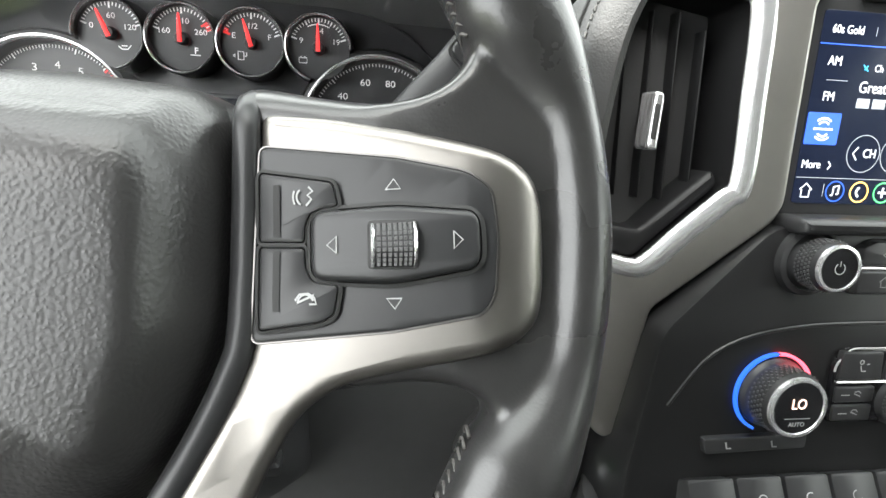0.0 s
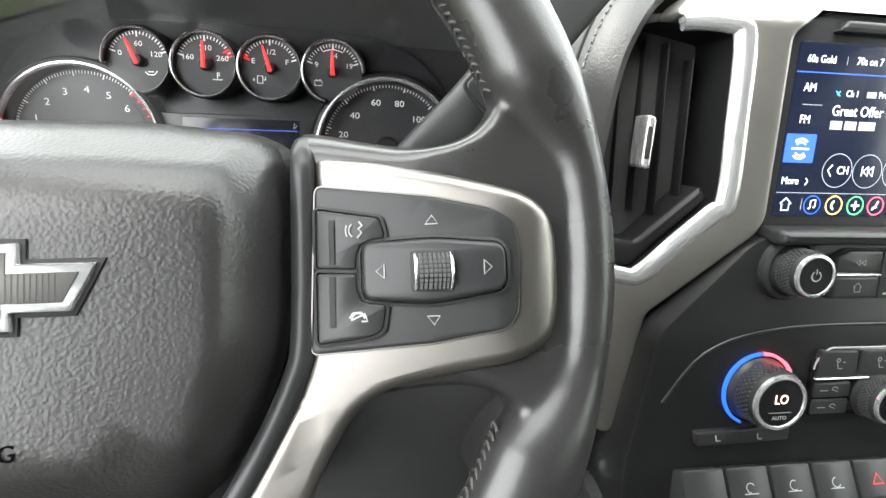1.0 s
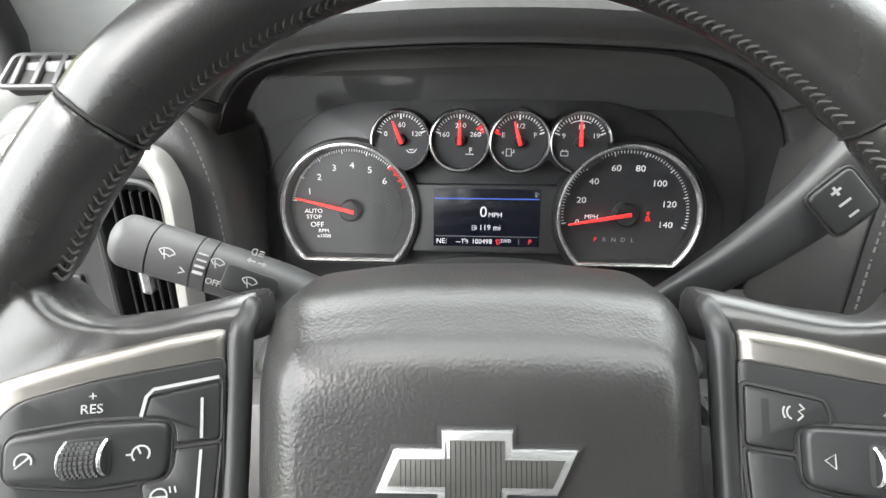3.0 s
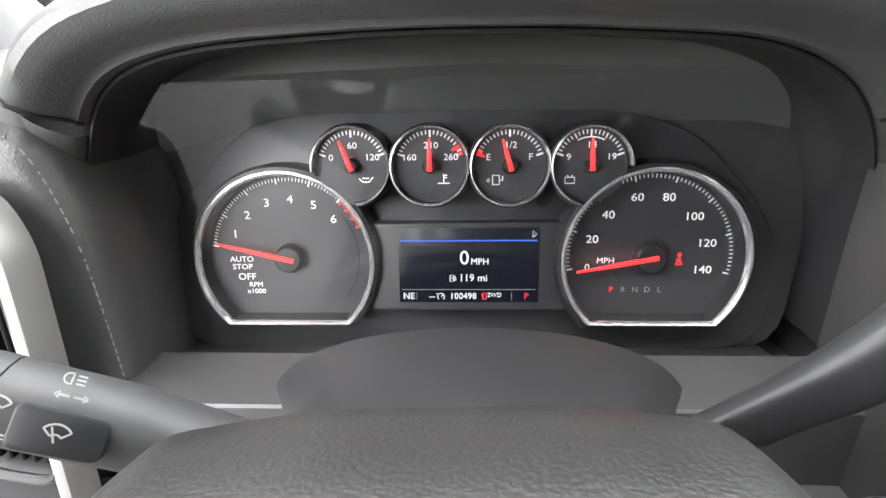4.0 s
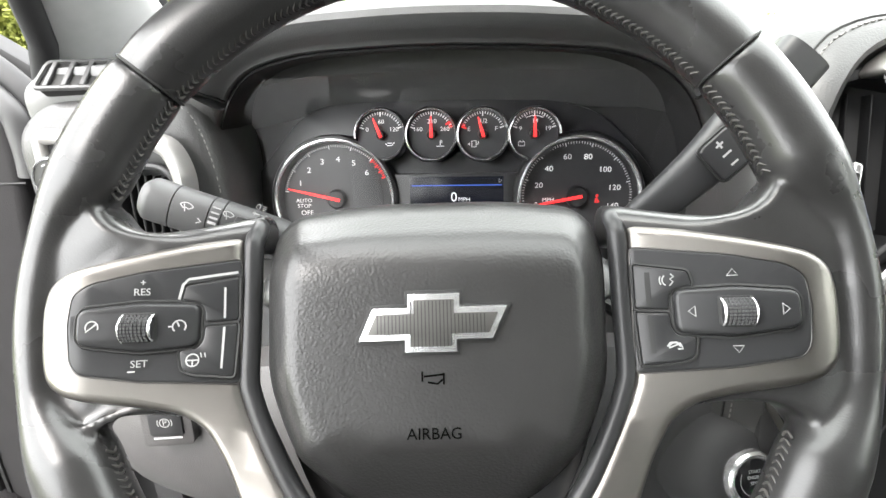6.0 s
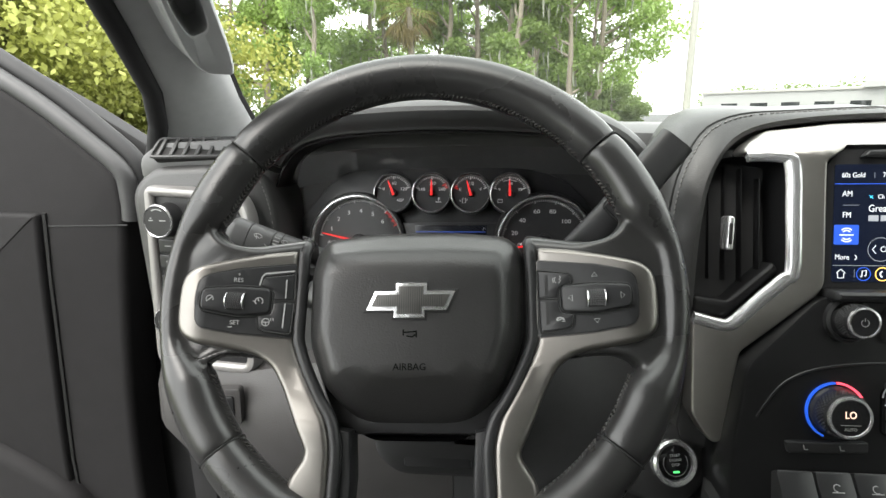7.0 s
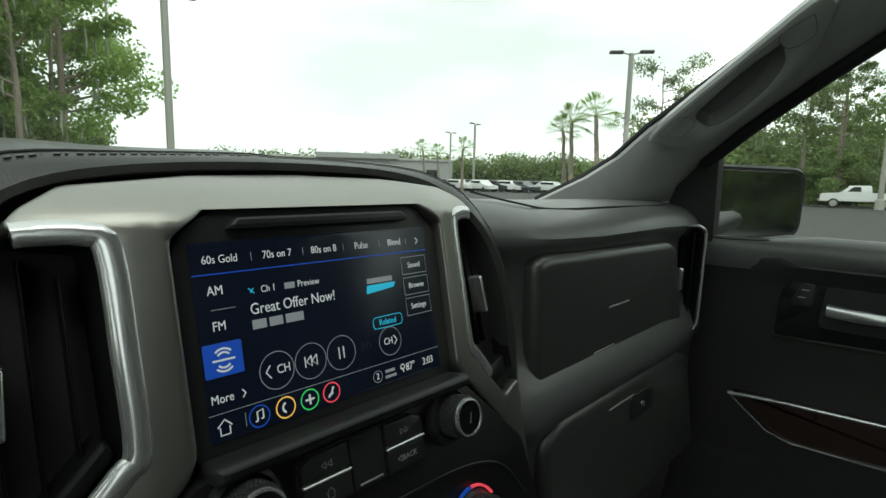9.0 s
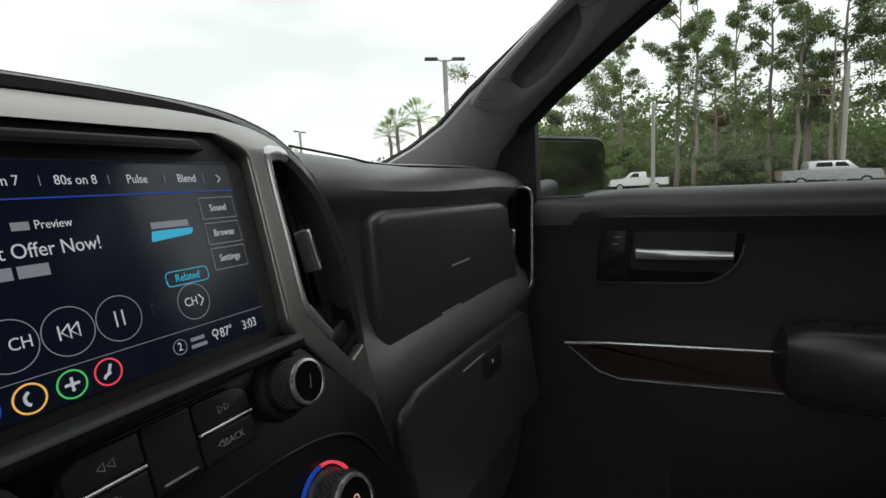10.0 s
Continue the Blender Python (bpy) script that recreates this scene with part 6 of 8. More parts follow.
def control_panel():
    K = thing("control_panel", PF @ Vector((0, -0.1, 0)), "satin black radio and climate control panel with knurled knobs", "control panel")
    o = [(-0.097, 0.0225), (0.097, 0.0225), (0.158, -0.04), (0.172, -0.13), (0.172, -0.26), (-0.172, -0.26), (-0.172, -0.13), (-0.158, -0.04)]
    part("panel_face", mesh(slab, rounded(o, 0.01, 4), -0.08, -0.002, PF, r=0.004), PANELM, K)
    # radio knobs and keys
    for sx in (-0.0752, 0.0752):
        T = PF @ Matrix.Translation((sx, 0.003, 0.0))
        part("knob_well", mesh(lathe, [(0.0205, -0.003), (0.0195, 0.002), (0.0170, 0.0035), (0.0160, 0.001)], T, 40, cap1=False), SATINBLK, K)
        k = knob(K, T, 0.0142, 0.020, "radio_knob", "knurled black radio knob with a chrome ring")
        if sx < 0:
            part("power_mark", mesh(strokes, [arc(0, 0, 0.003, 120, 420, 12), [(0, 0.0012), (0, 0.0042)]], 0.0006, T, 0.0205), GREYPRINT, k)
        else:
            part("knob_mark", mesh(strokes, [[(-0.001, -0.003), (0.0, -0.004), (0.002, 0.003)]], 0.0006, T, 0.0205), GREYPRINT, k)
    fr = rounded([(-0.0475, -0.0165), (0.0465, -0.0165), (0.0465, 0.008), (0.038, 0.0165), (-0.039, 0.0165), (-0.0475, 0.008)], 0.004, 3)
    part("key_surround", mesh(slab, fr, -0.006, 0.001, PF, r=0.001), SEAM, K)
    for sx in (-1, 1):
        for up in (1, -1):
            y0, y1 = (0.0012, 0.0155) if up > 0 else (-0.0155, -0.0012)
            q = [(sx * 0.0455, y0), (sx * 0.0135, y0), (sx * 0.0135, y1), (sx * 0.038, y1), (sx * 0.0455, y1 - up * 0.004 if up > 0 else y1)]
            b = part("radio_key", mesh(slab, rounded(q, 0.002, 3), -0.002, 0.0045, PF, r=0.0015), SATINBLK, K, "black radio key")
            if up > 0:
                part("skip_mark", mesh(strokes, [[(sx * 0.029 + e, 0.0062), (sx * 0.029 + e + 0.003 * sx, 0.008), (sx * 0.029 + e, 0.0098), (sx * 0.029 + e, 0.0062)] for e in (-0.003 * sx, 0.001 * sx)], 0.0005, PF, 0.0048), GREYPRINT, b)
            elif sx < 0:
                part("home_mark", mesh(strokes, [[(-0.032, -0.008), (-0.029, -0.005), (-0.026, -0.008)], [(-0.031, -0.008), (-0.031, -0.011), (-0.027, -0.011), (-0.027, -0.008)]], 0.0005, PF, 0.0048), GREYPRINT, b)
            else:
                text("\u25c1BACK", 0.0048, PF, (0.029, -0.0085), GREYPRINT, b, "key_lettering", z=0.0048)
        part("key_strip", mesh(box, (sx * 0.0295, 0.0, 0.0042), (0.032, 0.0016, 0.0025), PF, 0.0005), CHROME, K, "bright strip")
    part("blank_key", mesh(slab, rounded([(-0.012, -0.0155), (0.012, -0.0155), (0.012, 0.0155), (-0.012, 0.0155)], 0.001, 2), -0.002, 0.0036, PF, r=0.0008), SATINBLK, K)
    part("blank_strip", mesh(box, (0, -0.0125, 0.004), (0.017, 0.001, 0.001), PF), GREYPRINT, K)
    # crease above the climate controls
    bm = bmesh.new()
    tube(bm, smooth_path([(-0.150, -0.085, -0.002), (-0.125, -0.052, -0.001), (-0.08, -0.037, 0.0), (0, -0.034, 0.0005), (0.08, -0.037, 0.0), (0.125, -0.052, -0.001), (0.150, -0.085, -0.002)], 5), 0.0012, 6, PF, flat=0.6)
    part("panel_crease", bm, SATINBLK, K)
    # climate knobs with blue-red rings and lit read-outs
    for sx in (-0.0855, 0.0850):
        T = PF @ Matrix.Translation((sx, -0.077, 0.0))
        k = knob(K, T, 0.0195, 0.020, "climate_knob", "knurled climate knob with a lit read-out")
        part("cold_ring", mesh(lathe, [(0.0252, 0.0), (0.0250, 0.0022), (0.0236, 0.0022), (0.0234, 0.0)], T, 30, cap1=False, a0=radians(92), a1=radians(245)), LITBLUE, k, "lit blue arc")
        part("warm_ring", mesh(lathe, [(0.0252, 0.0), (0.0250, 0.0022), (0.0236, 0.0022), (0.0234, 0.0)], T, 16, cap1=False, a0=radians(30), a1=radians(90)), LITRED, k, "lit red arc")
        text("LO", 0.0086, T, (0, 0.0022), LITPINK, k, "read_out", z=0.0205, squash=0.85)
        text("AUTO", 0.0036, T, (0, -0.0098), GREYPRINT, k, "knob_lettering", z=0.0205)
        part("readout_rule", mesh(strokes, [[(-0.008, -0.0062), (0.008, -0.0062)]], 0.0004, T, 0.0205), GREYPRINT, k)
    hv = rounded([(-0.0475, -0.097), (0.0465, -0.097), (0.0465, -0.060), (0.038, -0.0495), (-0.039, -0.0495), (-0.0475, -0.060)], 0.004, 3)
    part("climate_surround", mesh(slab, hv, -0.006, 0.0015, PF, r=0.001), GLOSSBLK, K)
    bm = bmesh.new()
    tube(bm, [(x, y, 0.0016) for x, y in hv[6:]], 0.0006, 5, PF)
    part("climate_edge", bm, GREYPRINT, K)
    part("climate_strip", mesh(box, (0, -0.0705, 0.0025), (0.093, 0.0014, 0.0022), PF, 0.0005), CHROME, K, "bright strip")
    for x in (-0.031, 0.0, 0.031):
        b = part("airflow_key", mesh(slab, rounded([(x - 0.0148, -0.0692), (x + 0.0148, -0.0692), (x + 0.0135, -0.0512), (x - 0.0135, -0.0512)], 0.0015, 2), -0.001, 0.0032, PF, r=0.001), SATINBLK, K)
        part("airflow_mark", mesh(strokes, [arc(x - 0.001, -0.0575, 0.0013, 0, 360, 8), [(x - 0.0015, -0.0595), (x - 0.0005, -0.0632), (x + 0.0025, -0.0632)], [(x + 0.0025, -0.0588), (x + 0.0045, -0.0588)]], 0.0007, PF, 0.0036), GREYPRINT, b)
    for sx in (-1, 1):
        for y in (-0.0785, -0.0905):
            b = part("demist_key", mesh(slab, rounded([(sx * 0.019, y - 0.0052), (sx * 0.0455, y - 0.0052), (sx * 0.0455, y + 0.0052), (sx * 0.019, y + 0.0052)], 0.0015, 2), -0.001, 0.003, PF, r=0.001), SATINBLK, K)
            part("demist_mark", mesh(strokes, [arc(sx * 0.031, y, 0.0024, 20, 160, 6) + [(sx * 0.031 + 0.0023, y - 0.001)], [(sx * 0.036, y), (sx * 0.042, y)]], 0.0006, PF, 0.0034), GREYPRINT, b)
    part("heat_lamp", mesh(lathe, [(0.0008, 0.003), (0.0006, 0.0036)], PF @ Matrix.Translation((0.038, -0.075, 0)), 10), LITRED, K)
    T = PF @ Matrix.Translation((0.0, -0.0835, 0.0))
    k = knob(K, T, 0.0148, 0.017, "fan_knob", "small fan knob")
    part("fan_mark", mesh(strokes, [arc(0, 0, 0.0058, -50, 230, 14), arc(0.001, 0, 0.0018, 0, 360, 8), arc(-0.0012, 0.0012, 0.0014, 0, 360, 8)], 0.0005, T, 0.0175), GREYPRINT, k)
    for x0 in (-0.125, 0.062):
        part("seat_key_bar", mesh(slab, rounded([(x0, -0.115), (x0 + 0.066, -0.113), (x0 + 0.066, -0.1035), (x0 - 0.002, -0.105)], 0.002, 2), -0.002, 0.0025, PF, r=0.001), SATINBLK, K)
        part("seat_marks", mesh(strokes, [[(x0 + e, -0.107), (x0 + e + 0.001, -0.111), (x0 + e + 0.004, -0.111)] for e in (0.012, 0.042)], 0.001, PF, 0.0029), GREYPRINT, K)
    # row of bright-edged switches on a small shelf
    R = plane_frame((0.462, 0.062, 1.2875), 42)
    n = 8
    for i in range(n):
        x = -0.136 + i * 0.0315 + (0.0 if i < n - 1 else 0.006)
        w = 0.0298 if i < n - 1 else 0.044
        b = part("rocker_key", mesh(slab, rounded([(x, -0.008), (x + w, -0.008), (x + w, 0.017), (x, 0.017)], 0.002, 2), -0.03, 0.002, R, r=0.0015), SATINBLK, K, "black switch with a bright lip")
        part("key_lip", mesh(box, (x + w / 2, -0.0095, 0.0005), (w * 0.97, 0.0028, 0.004), R, 0.0008), CHROME, b, "bright lip")
        xm = x + w / 2
        if i in (1, 2, 3, 5, 6):
            part("key_mark", mesh(strokes, [arc(xm, 0.004, 0.003, 30 * i, 30 * i + 240, 8), [(xm - 0.005, 0.0005), (xm + 0.005, 0.0005)]], 0.0007, R, 0.0024), GREYPRINT, b)
        if i == 4:
            part("hazard_mark", mesh(strokes, [[(xm - 0.004, 0.0015), (xm + 0.004, 0.0015), (xm, 0.008), (xm - 0.004, 0.0015), (xm, 0.0015)]], 0.0008, R, 0.0024), REDPRINT, b, "red hazard triangle")
        if i == 2:
            part("key_lamp", mesh(box, (xm, -0.006, 0.0022), (0.012, 0.0016, 0.0008), R), LITAMBER, b)
    part("lower_face", mesh(box, (0.465, 0.1, 1.12), (0.36, 0.06, 0.3), r=0.02), MATTE, K)
    for x in (-0.10, -0.045, 0.02, 0.075):
        part("tray_key", mesh(box, (0.465 + x, 0.070, 1.252), (0.045, 0.02, 0.022), r=0.003), SATINBLK, K)


control_panel()


def start_button():
    M = plane_frame((0.260, 0.120, 1.2685), 22, 10)
    K = thing("start_button", M @ Vector((0, 0, -0.01)), "engine start button with a chrome ring and green lamp", "button")
    part("button_mount", mesh(lathe, [(0.052, -0.06), (0.046, -0.025), (0.040, -0.012), (0.031, -0.007), (0.025, -0.0065)], M, 40), MATTE, K)
    part("button_ring", mesh(lathe, [(0.0228, -0.008), (0.0226, 0.0), (0.0208, 0.002), (0.0178, 0.0006), (0.0172, -0.004)], M, 44, cap1=False), CHROME, K, "chrome ring")
    part("button_cap", mesh(lathe, [(0.0172, -0.006), (0.0168, -0.001), (0.0155, -0.0004), (0.002, -0.0008)], M, 40), GLOSSBLK, K)
    for s_, y in (("ENGINE", 0.0028), ("START", 0.0072), ("STOP", -0.0018)):
        text(s_, 0.0036, M, (0, y), GREYPRINT, K, "button_lettering", z=0.0)
    part("green_lamp", mesh(box, (0, -0.0085, 0.0), (0.006, 0.0016, 0.001), M), LITGREEN, K, "lit green lamp")
    part("lamp_arc", mesh(strokes, [arc(0, 0, 0.0125, 150, 390, 20)], 0.0005, M, 0.0), GREYPRINT, K)


start_button()

# passenger end vent
vane_vent("passenger_air_vent", "upright passenger air vent with a bright frame", plane_frame((1.154, 0.166, 1.439), -2, -44), 0.035, 0.088, skew=0.012, vanes=3)


# ---- footwell ----
def footwell():
    F = thing("footwell_mat", (0.03, 0.4, 0.80), "ribbed black rubber floor mat", "floor mat")
    part("mat_sheet", mesh(box, (0.03, 0.42, 0.80), (0.52, 0.62, 0.012), r=0.004), RUBBER, F)
    for k in range(18):
        part("mat_rib", mesh(box, (-0.19 + k * 0.026, 0.42, 0.808), (0.006, 0.56, 0.008), r=0.002), RUBBER, F)
    P = thing("brake_pedal", (0.028, 0.36, 0.95), "ribbed black brake pedal", "pedal")
    M = plane_frame((0.035, 0.33, 0.98), 40)
    part("pedal_pad", mesh(slab, rounded([(-0.07, -0.03), (0.07, -0.03), (0.068, 0.03), (-0.068, 0.03)], 0.012, 4), -0.012, 0.0, M, r=0.004), RUBBER, P)
    for k in range(5):
        part("pedal_rib", mesh(box, (0, -0.02 + k * 0.01, 0.001), (0.12, 0.004, 0.004), M, 0.001), RUBBER, P)
    part("pedal_arm", mesh(tube, [(0.035, 0.345, 0.975), (0.04, 0.42, 1.05), (0.04, 0.46, 1.2)], 0.01, 10), MATTE, P)
    A = thing("accelerator_pedal", (0.19, 0.4, 0.88), "upright ribbed accelerator pedal", "pedal")
    M = plane_frame((0.19, 0.38, 0.93), 35)
    part("pedal_pad", mesh(slab, rounded([(-0.026, -0.07), (0.026, -0.07), (0.024, 0.07), (-0.024, 0.07)], 0.01, 4), -0.012, 0.0, M, r=0.004), RUBBER, A)
    part("pedal_arm", mesh(tube, [(0.19, 0.385, 0.94), (0.19, 0.44, 1.05)], 0.01, 10), MATTE, A)


footwell()

# ---- cab shell ----
TINT = pane_mat("tinted_glass", 0.06, (0.30, 0.31, 0.30))


def wall(name, bm, material, label):
    ob = part(name, bm, material, None)
    return tagged(ob, label, "trim", kind="structure")


wall("floor", mesh(box, (0.465, -0.40, 0.395), (1.62, 2.62, 0.79), r=0.01), CARPET, "black carpeted cab floor")
wall("firewall", mesh(box, (0.465, 0.93, 1.12), (1.62, 0.06, 0.70), r=0.01), CARPET, "black carpeted firewall behind the pedals")
wall("ceiling", mesh(box, (0.465, -0.95, 2.06), (1.50, 1.5, 0.04), r=0.015), LINER, "pale grey cloth headliner")
wall("wall_kick_right", mesh(box, (1.275, 0.42, 1.10), (0.05, 1.0, 0.72), r=0.01), CARPET, "black kick panel beside the footwell")
wall("wall_kick_left", mesh(box, (-0.372, 0.62, 1.10), (0.04, 0.6, 0.72), r=0.01), CARPET, "black kick panel beside the pedals")
wall("wall_hinge_left", mesh(box, (-0.45, 0.39, 1.0), (0.22, 0.06, 1.0), r=0.01), MATTE, "black hinge pillar behind the door edge")
wall("wall_rear", mesh(box, (0.465, -1.72, 1.20), (1.66, 0.06, 0.90), r=0.01), HARD, "dark rear cab wall")
wall("sill_left", mesh(box, (-0.36, -0.5, 0.86), (0.10, 1.5, 0.2), r=0.02), HARD, "black door sill")
wall("wall_rear_left", mesh(box, (-0.36, -1.28, 1.18), (0.06, 0.9, 0.76), r=0.02), HARD, "dark rear door panel")
wall("wall_rear_right", mesh(box, (1.29, -1.28, 1.18), (0.06, 0.9, 0.76), r=0.02), HARD, "dark rear door panel")
for i, x in enumerate((-0.345, 1.275)):
    wall("window_rear_%d" % (i + 1), mesh(box, (x, -1.28, 1.80), (0.012, 0.86, 0.5), r=0.004), TINT, "dark tinted rear door window")
wall("window_back", mesh(box, (0.465, -1.73, 1.84), (1.5, 0.012, 0.42), r=0.004), TINT, "dark tinted rear cab window")
for i, x in enumerate((-0.335, 1.265)):
    wall("pillar_rear_%d" % (i + 1), mesh(box, (x, -0.82, 1.5), (0.07, 0.18, 1.2), r=0.02), GREY, "grey trimmed rear door pillar")
wall("ceiling_header", mesh(box, (0.465, -0.21, 2.035), (1.42, 0.10, 0.05), r=0.015), LINER, "pale windscreen header trim")


# trim grey darkened for the shade inside the pocket; also colours the cap seams
POCKET = mat("shaded_pocket_and_seam_grey", (0.2, 0.2, 0.205), 0.8, grain=0.4, size=0.001, vary=0.1)


def a_pillar(s):
    """The windscreen pillar with its grab handle; s: 1 passenger side, -1 driver side."""
    K = thing("a_pillar", (0.465 + s * 0.72, 0.36, 1.57), "grey windscreen pillar trim with a moulded grab handle", "pillar", group="windscreen pillars")
    X = lambda d: 0.465 + s * d
    bm, rings = bmesh.new(), []
    rows = [((0.600, 0.40), (0.820, 0.235), 1.560), ((0.640, 0.335), (0.800, 0.205), 1.60), ((0.655, 0.285), (0.775, 0.180), 1.635), ((0.650, 0.225), (0.752, 0.115), 1.685), ((0.632, 0.13), (0.722, 0.025), 1.745), ((0.600, 0.0), (0.690, -0.10), 1.825), ((0.552, -0.18), (0.65, -0.26), 1.935), ((0.52, -0.30), (0.62, -0.38), 2.01)]
    if s < 0:
        rows = [((0.70, 0.40), (0.79, 0.26), 1.56), ((0.705, 0.35), (0.765, 0.238), 1.60), ((0.692, 0.285), (0.745, 0.205), 1.635), ((0.687, 0.24), (0.726, 0.14), 1.685), ((0.668, 0.15), (0.70, 0.05), 1.745), ((0.635, 0.02), (0.67, -0.08), 1.825), ((0.585, -0.16), (0.635, -0.25), 1.935), ((0.55, -0.29), (0.61, -0.37), 2.01)]
    bulge = 0.026 if s > 0 else 0.016
    for (fx, fy), (bx, by), z in rows:
        mid = ((fx + bx) / 2 - bulge, (fy + by) / 2 - bulge)
        pts = [(fx, fy), (fx - 0.004, fy - 0.02), ((fx + mid[0]) / 2 - 0.006, (fy + mid[1]) / 2 - 0.008), mid, ((bx + mid[0]) / 2 - 0.002, (by + mid[1]) / 2 - 0.010), (bx - 0.006, by - 0.004), (bx, by), (bx + 0.02, by + 0.03), (fx + 0.03, fy + 0.02)]
        rings.append(ring(bm, [(X(px), py, z) for px, py in pts], Matrix()))
    skin(bm, rings, cap0=True, cap1=True)
    part("pillar_trim", bm, GREY, K, "grey pillar trim")
    # grab handle: a raised block with a long finger pocket, laid along the pillar
    H = Matrix(((-0.2009 * s, 0.8695 * s, -0.4513 * s, X(0.715)), (-0.8128, -0.4051, -0.4187, 0.2325), (0.5468, -0.2827, -0.7881, 1.635), (0, 0, 0, 1)))
    def spread(poly, n=64):
        """The outline as n points at even angles round the handle's middle."""
        out = []
        for k in range(n):
            d = Vector((math.cos(k / n * math.tau), math.sin(k / n * math.tau) * 0.4))
            best = 1.0
            for a, b in zip(poly, poly[1:] + poly[:1]):
                ax, ay, bx, by = a[0] - 0.19, a[1] + 0.066, b[0] - a[0], b[1] - a[1]
                den = d.x * by - d.y * bx
                if abs(den) > 1e-9:
                    u, v = (ax * by - ay * bx) / den, (ax * d.y - ay * d.x) / den
                    if u > 0 and -1e-6 <= v <= 1 + 1e-6:
                        best = u
            out.append((0.19 + d.x * best, -0.066 + d.y * best))
        return out
    side = 1.0 if s > 0 else 0.45
    lay = lambda pts, z, shift=0.0: [(a + (0 if s > 0 else -0.008), b * side + shift * side, z) for a, b in pts]
    o = spread(rounded([(0.046, -0.10), (0.055, -0.06), (0.064, -0.033), (0.09, -0.018), (0.14, -0.017), (0.21, -0.022), (0.265, -0.038), (0.30, -0.066), (0.325, -0.09), (0.315, -0.115), (0.08, -0.109)], 0.012, 4))
    c = spread(rounded([(0.117, -0.084), (0.113, -0.040), (0.149, -0.033), (0.204, -0.040), (0.241, -0.059), (0.258, -0.092), (0.195, -0.095)], [0.014, 0.016, 0.01, 0.02, 0.012, 0.008, 0.03], 5))
    H = H @ (Matrix.Translation((0, 0, -0.014)) if s < 0 else Matrix.Translation((0.004, 0.018, 0)))
    bm = bmesh.new()
    rings = [ring(bm, lay(inset(o, -0.004), 0.0, 0.03), H), ring(bm, lay(o, 0.024, 0.008), H), ring(bm, lay(o, 0.033), H), ring(bm, lay(inset(o, 0.002), 0.038), H), ring(bm, lay(inset(o, 0.006), 0.040), H), ring(bm, lay(inset(c, -0.002), 0.040), H), ring(bm, lay(c, 0.0385), H)]
    skin(bm, rings)
    h = part("grab_handle", bm, GREY, K, "moulded grey grab handle")
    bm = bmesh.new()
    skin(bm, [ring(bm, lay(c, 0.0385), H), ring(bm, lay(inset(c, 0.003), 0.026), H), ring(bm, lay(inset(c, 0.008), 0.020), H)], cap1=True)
    part("handle_pocket", bm, POCKET, h, "finger pocket with shade in its grey")
    if s > 0:
        for line in ([(0.066, -0.098), (0.106, -0.1015), (0.114, -0.074), (0.082, -0.066), (0.066, -0.098)], [(0.106, -0.1015), (0.18, -0.1055), (0.262, -0.1045)], [(0.300, -0.0985), (0.262, -0.1045), (0.256, -0.078), (0.284, -0.070), (0.300, -0.0985)]):
            part("cap_seam", mesh(tube, smooth_path([(a, b, 0.0398) for a, b in line], 3), 0.0007, 5, H), POCKET, h)
    bm = bmesh.new()
    tube(bm, [(X(a + (0.006 if s > 0 else 0.002)), b - (0.012 if s > 0 else 0.006), z) for (_, _), (a, b), z in rows[0 if s < 0 else 1:]], 0.013 if s > 0 else 0.0105, 12)
    part("door_seal", bm, RUBBER, K, "black rubber door seal")
    bm = bmesh.new()
    tube(bm, [(X(a), b - 0.004, z) for (a, b), (_, _), z in rows], 0.005, 6)
    part("glass_seal", bm, RUBBER, K)


a_pillar(1)
a_pillar(-1)


def windscreen():
    bm = bmesh.new()
    v = ring(bm, [(-0.17, 0.42, 1.545), (1.10, 0.42, 1.545), (0.995, -0.19, 2.0), (-0.065, -0.19, 2.0)], Matrix())
    bm.faces.new(v)
    ob = part("windscreen", bm, SCREENGLASS, None, smooth=False)
    tagged(ob, "clear laminated windscreen", "window", kind="structure")
    ob.visible_shadow = False
    bm = bmesh.new()
    v = ring(bm, [(1.285, 0.16, 1.50), (1.285, -0.72, 1.50), (1.20, -0.72, 2.0), (1.20, -0.2, 2.0), (1.285, 0.13, 1.66)], Matrix())
    bm.faces.new(v)
    ob = part("window_1", bm, SIDEGLASS, None, smooth=False)
    tagged(ob, "clear passenger door window", "window", kind="structure")
    ob.visible_shadow = False


windscreen()


